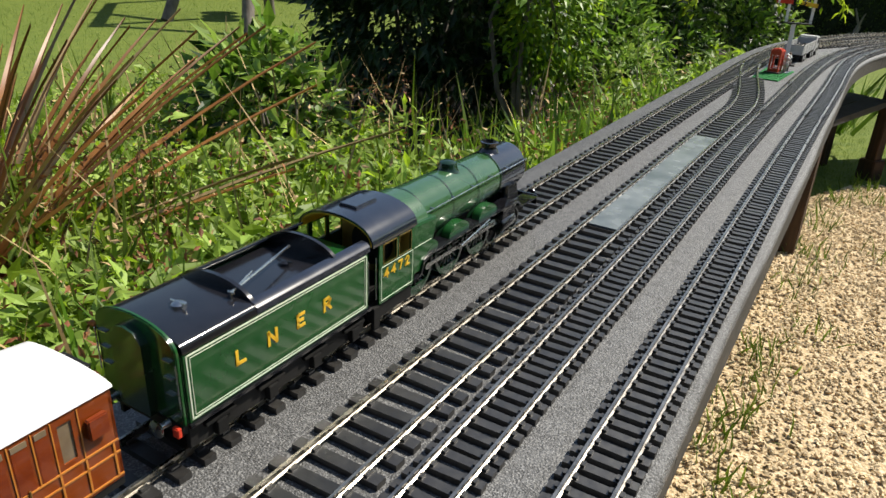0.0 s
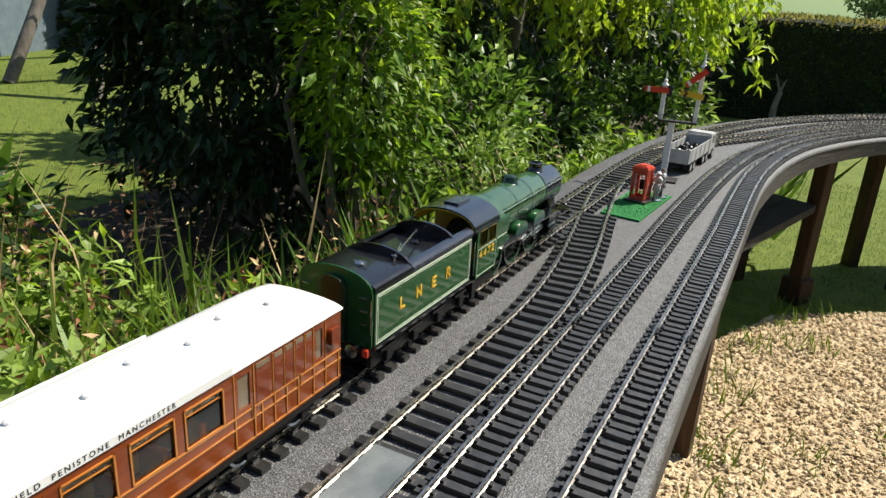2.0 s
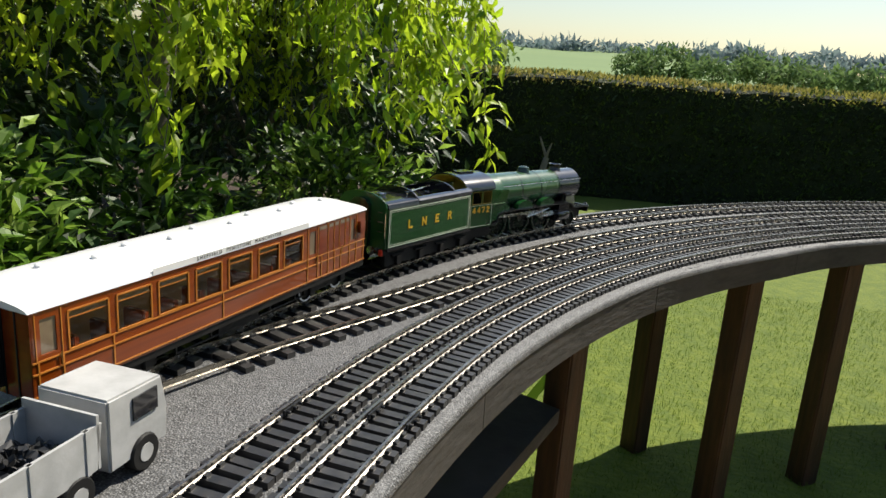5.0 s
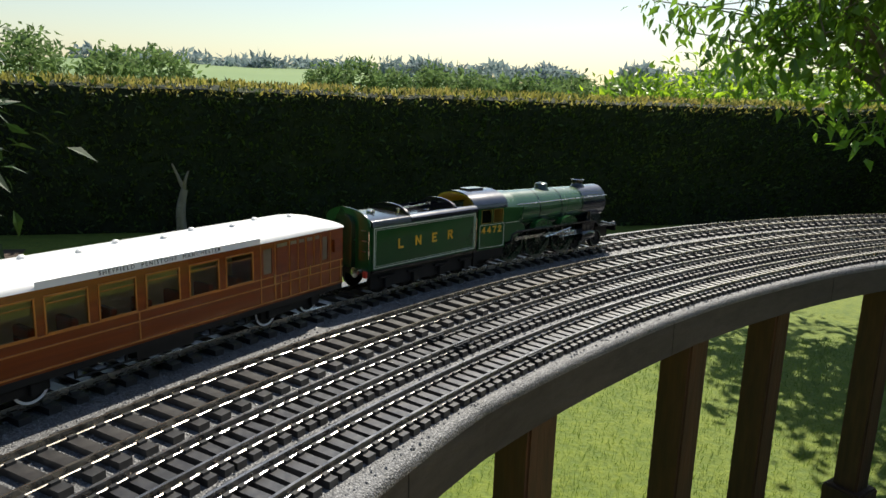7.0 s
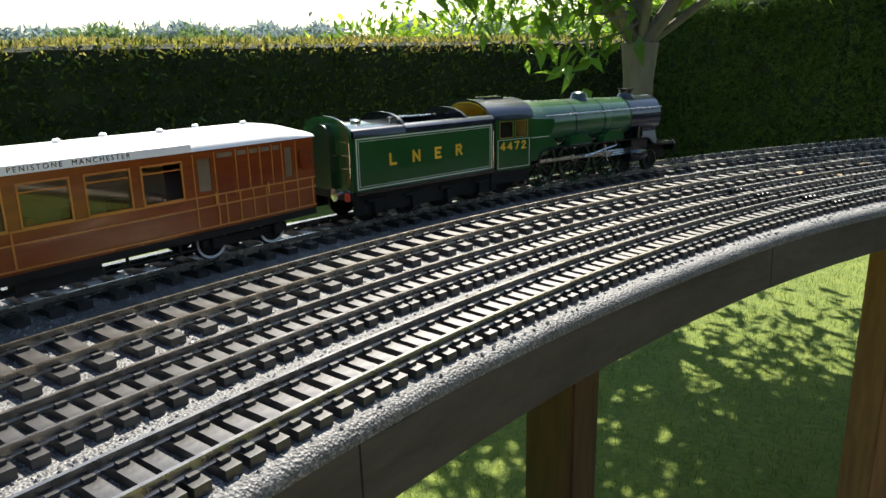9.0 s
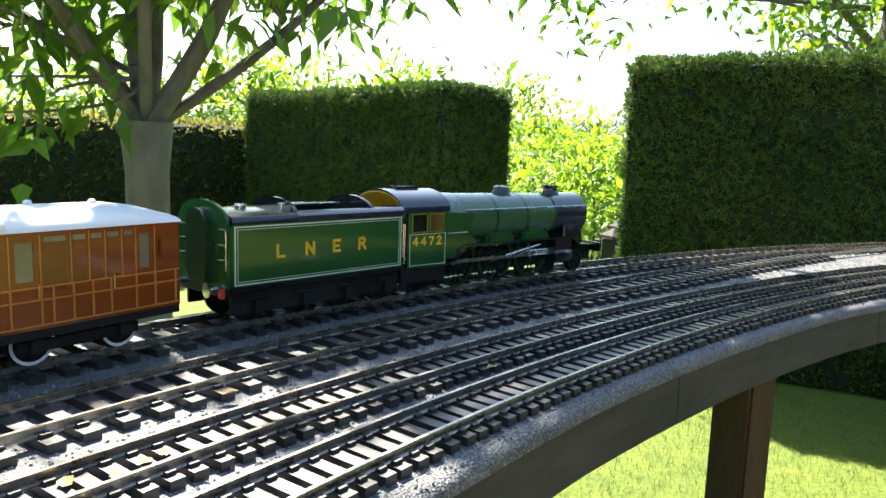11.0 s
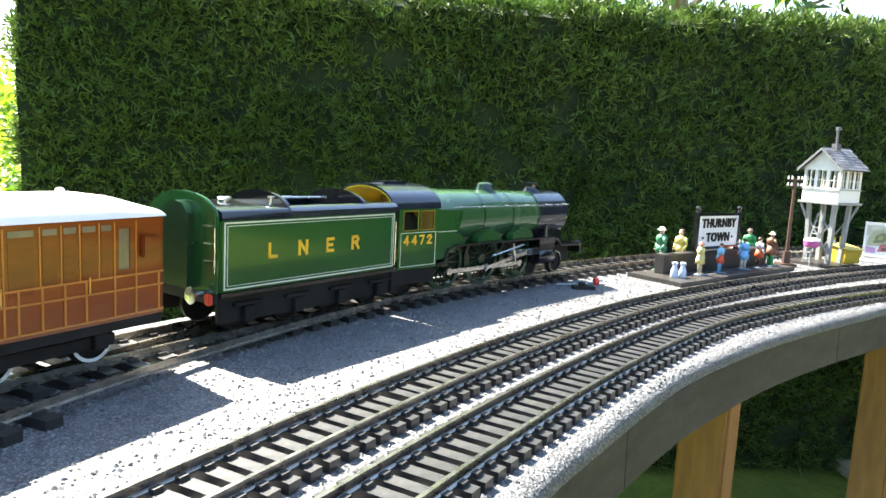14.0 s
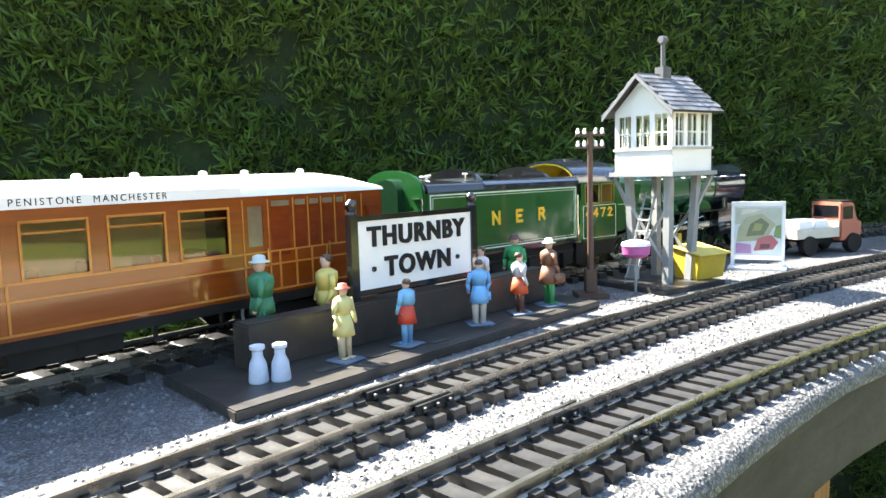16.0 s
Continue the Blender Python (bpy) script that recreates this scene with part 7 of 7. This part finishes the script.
for u in (0.18, 0.34, 0.5):
    p = A1.lerp(A2, u) - _o
    _bm = bmesh.new()
    lathe(_bm, [(0.02, 0.34), (0.15, 0.36), (0.17, 0.42), (0.16, 0.46)], (p.x, p.y, 0), "Z", 12)
    part("seat", _bm, paint((0.06, 0.22, 0.62)), swing, "blue plastic seat")
    _bm = bmesh.new()
    for d in (-0.14, 0.14):
        tube(_bm, (p.x + d, p.y, 0.44), (p.x + d * 0.7, p.y, 1.75), 0.008, n=5)
    part("rope", _bm, paint((0.20, 0.30, 0.50)), swing)
shed = thing("garden_shed", pose(-8.5, 6.0, 0, 0, 0, 25), "blue-grey corrugated garden shed", "shed")
_bm = bmesh.new()
for k in range(24):
    x = -0.9 + k * 0.075
    box(_bm, x, x + 0.045, -1.02, -1.0, 0, 1.7)
box(_bm, -0.9, 0.9, -1.0, 1.0, 0, 1.7)
part("walls", _bm, surface("shed_paint", (0.10, 0.14, 0.17), (0.16, 0.21, 0.24), 10, 0.6, 0.003), shed, smooth=False)
_bm = bmesh.new()
prism(_bm, [(-1.0, 1.7), (1.0, 1.7), (0, 2.2)], -1.1, 1.1)
part("roof", _bm, surface("shed_roof", (0.05, 0.05, 0.05), (0.09, 0.09, 0.09), 10, 0.8), shed, smooth=False)
hedge("dark_tree_belt", (-13, 0.5), (-6.4, 8.2), 1.2, 3.0, LEAF_DARK, LEAF_DARK, 22000, "dark belt of overgrown evergreen trees beyond the lawn", 0.11, 0.0, 0.25)
# unseen hedges added behind the camera to dim sky light and reflections
hedge("boundary_hedge", (6.4, 0.9), (4.6, -3.8), 0.8, 3.2, LEAF_DARK, LEAF_DARK, 9000, "unseen tall dark hedge added to cut light from behind the camera", 0.11, 0.0, 0.15)
hedge("boundary_hedge", (4.5, -4.0), (-5.5, -5.0), 0.8, 3.2, LEAF_DARK, LEAF_DARK, 14000, "unseen tall dark hedge added to cut light from behind the camera", 0.11, 0.0, 0.15)

bare_stem = thing("bare_stem", pose(0.105, 7.52, 0), "pale bare forked stem at the foot of the hedge", "stem")
_bm = bmesh.new()
_t = stem(_bm, (0, 0, 0), (0.02, -0.01, 0.27), 0.032, 0.022, 0.04, 8, 5)
stem(_bm, _t, (-0.04, -0.02, 0.42), 0.014, 0.006, 0.05, 6, 3)
stem(_bm, _t, (0.05, -0.03, 0.38), 0.012, 0.005, 0.05, 6, 3)
part("wood", _bm, PALE_BARK, bare_stem)

# ---- beyond the hedges ----
for x, y, r, h in ((4.4, 10.3, 0.7, 0.98), (5.6, 10.6, 1.0, 1.45), (6.9, 10.0, 1.0, 1.6), (8.2, 10.6, 1.1, 1.75), (9.6, 10.0, 1.2, 1.7), (11, 9.2, 1.2, 1.7), (7.6, 8.6, 0.8, 1.3)):
    shrub("hazel_shrub", "sunlit yellow-green shrub beyond the hedge", (x, y, h * 0.5), (r, 0.8, h * 0.55), 170, 13, 0.13, 0.12, [LEAF_LIME, LEAF], 5, group="shrubs beyond the hedge")
for x, y, r, h in ((6.9, 6.2, 0.55, 0.85), (7.6, 7.0, 0.7, 1.05), (6.6, 5.4, 0.5, 0.75), (8.4, 6.4, 0.8, 0.95), (9.5, 7.6, 1.0, 1.05)):
    shrub("bramble", "bright sunlit bramble in the hedge gap", (x, y, h * 0.5), (r, r, h * 0.55), 120, 13, 0.09, 0.085, [LEAF_LIME, LEAF, LEAF_LIME], 5, group="brambles by the gate")
gate = thing("field_gate", pose(6.0, 5.62, 0, 0, 0, -72), "grey wooden gate with capped posts in the hedge gap", "gate")
for y in (-0.40, 0.08, 0.30):
    _bm = bmesh.new()
    box(_bm, -0.05, 0.05, y - 0.05, y + 0.05, 0, 0.36)
    lathe(_bm, [(0.075, 0.36), (0.07, 0.375), (0.002, 0.41)], (0, y, 0), "Z", 4)
    part("gate_post", _bm, FASCIA, gate, smooth=False)
for z in (0.14, 0.29):
    _bm = bmesh.new()
    box(_bm, -0.015, 0.015, -0.35, 0.25, z - 0.03, z + 0.03)
    part("bar", _bm, FASCIA, gate, smooth=False)


def tall_tree(x, y, height, low, radius, count, size, mats, label, seed_pts=60, sprays=()):
    t = thing("tree", pose(x, y, 0), label, "tree", "trees beyond the hedge")
    bm = bmesh.new()
    top = stem(bm, (0, 0, 0), (random.gauss(0, 0.1), 0, height * 0.8), 0.035 * height, 0.012 * height, 0.03, 9, 6)
    K = []
    for k in range(seed_pts):
        a, u = random.uniform(0, 2 * math.pi), random.random()
        z = low + (height - low) * u
        rr = radius * math.sqrt(max(0.05, 1 - (2 * u - 0.8) ** 2 * 0.7)) * math.sqrt(random.uniform(0.15, 1))
        q = Vector((math.cos(a) * rr, math.sin(a) * rr, z))
        K.append(tuple(q))
        if k % 3 == 0:
            stem(bm, (0, 0, max(low * 0.7, z - rr * 0.6)), q, 0.008 * height, 0.003 * height, 0.08, 5, 4)
    for q in sprays:
        stem(bm, (0, 0, height * 0.45), q, 0.014, 0.003, 0.08, 5, 6)
        K.append(q)
    part("trunk", bm, BARK, t)
    K = np.array(K)
    for g, mat in enumerate(mats):
        k = K[g::len(mats)]
        P = np.repeat(k, count, axis=0) + RNG.normal(size=(len(k) * count, 3)) * radius * 0.13
        O = RNG.normal(size=P.shape)
        O /= np.linalg.norm(O, axis=1, keepdims=True)
        scatter("crown", LEAF_V, LEAF_F, P, leaf_turns(P, O, 0.3), RNG.uniform(0.7, 1.3, len(P)) * size, mat, t)
    return t


tall_tree(7.6, 4.6, 3.8, 1.45, 1.15, 85, 0.09, [LEAF, LEAF_LIME], "leafy tree standing beyond the tall hedge", 70, [(-1.9, 1.2, 1.55), (-1.75, 1.05, 1.7), (-2.0, 1.35, 1.75), (-1.3, 0.9, 1.9)])
tall_tree(10.5, 2.6, 5.0, 1.5, 1.7, 30, 0.14, [LEAF, LEAF_DARK], "leafy tree standing beyond the tall hedge", 60)

# ---- far country: a rising meadow, woods on its crest, field trees ----
_bm = bmesh.new()
_rows = []
for i in range(9):
    r = 110 + i * 45
    row = []
    for k in range(61):
        a = radians(-75 + k * 2.5)
        lift = (i / 8) ** 1.3 * (13 + 5 * math.exp(-((math.degrees(a) + 3) / 14) ** 2) - 4 * math.exp(-((math.degrees(a) - 28) / 18) ** 2) + 1.2 * math.sin(math.degrees(a) * 0.35))
        row.append(_bm.verts.new((r * math.sin(a), r * math.cos(a), 0.02 + lift)))
    _rows.append(row)
for a_, b_ in zip(_rows, _rows[1:]):
    for k in range(60):
        _bm.faces.new((a_[k], a_[k + 1], b_[k + 1], b_[k]))
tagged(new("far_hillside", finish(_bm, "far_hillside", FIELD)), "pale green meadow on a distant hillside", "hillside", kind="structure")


def far_wood(name, label, spots, mat, leaf):
    P = []
    for x, y, z, r, h in spots:
        n = 220
        d = RNG.normal(size=(n, 3))
        d /= np.linalg.norm(d, axis=1, keepdims=True)
        d[:, 2] = np.abs(d[:, 2])
        bump_ = 0.75 + 0.3 * RNG.random((n, 1))
        P.append(np.array([x, y, z]) + d * np.array([r, r, h]) * bump_)
    P = np.concatenate(P)
    scatter(name, LEAF_V, LEAF_F, P, frames_of(RNG.normal(size=P.shape)), RNG.uniform(0.6, 1.3, len(P)) * leaf, mat, label=label, category="woodland")


_spots = []
for k in range(60):
    az = radians(-14 + k * 1.7 + random.gauss(0, 0.5)) if k < 16 else radians(random.uniform(10, 70))
    rr = random.uniform(400, 450)
    _spots.append((rr * math.sin(az), rr * math.cos(az), 11 + random.uniform(-1, 2), random.uniform(9, 14), random.uniform(5, 9)))
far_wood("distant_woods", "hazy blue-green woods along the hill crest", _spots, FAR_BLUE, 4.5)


def field_tree(az, r, wide, high):
    a = radians(az)
    t = thing("field_tree", pose(r * math.sin(a), r * math.cos(a), 0), "rounded green hedgerow tree in the distance", "tree", "hedgerow trees")
    bm = bmesh.new()
    tube(bm, (0, 0, 0), (0, 0, high * 0.5), wide * 0.06, wide * 0.04, 7)
    part("trunk", bm, BARK, t)
    K = []
    for k in range(26):
        d = RNG.normal(size=3)
        d /= np.linalg.norm(d)
        K.append(d * np.array([wide, wide, high * 0.42]) * RNG.uniform(0.5, 0.9) + np.array([0, 0, high * 0.55]))
    P = np.repeat(np.array(K), 34, axis=0) + RNG.normal(size=(26 * 34, 3)) * np.array([wide, wide, high * 0.5]) * 0.17
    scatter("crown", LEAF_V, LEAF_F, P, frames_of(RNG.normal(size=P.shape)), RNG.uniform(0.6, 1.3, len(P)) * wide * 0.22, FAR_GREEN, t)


for az, wide, elev in ((-31, 4.0, .040), (-25, 4.2, .058), (-21, 4.5, .072), (-17, 3.8, .066), (-12.5, 4.2, .05), (-9, 3.4, .045), (2.5, 3.2, .036), (5, 3.6, .042), (8, 2.6, .030), (11.5, 4.2, .050), (14.5, 3.4, .040), (18, 3.2, .034), (21, 3.6, .036),
                       (25, 3.4, .034), (29, 4.0, .040), (33, 3.6, .038), (38, 4.0, .042), (43, 4.0, .04), (48, 4.4, .045), (-36, 4.4, .05)):
    field_tree(az, 85 + random.uniform(-8, 10), wide, 0.86 + 85 * elev)
def motions():
    move_train()


motions()
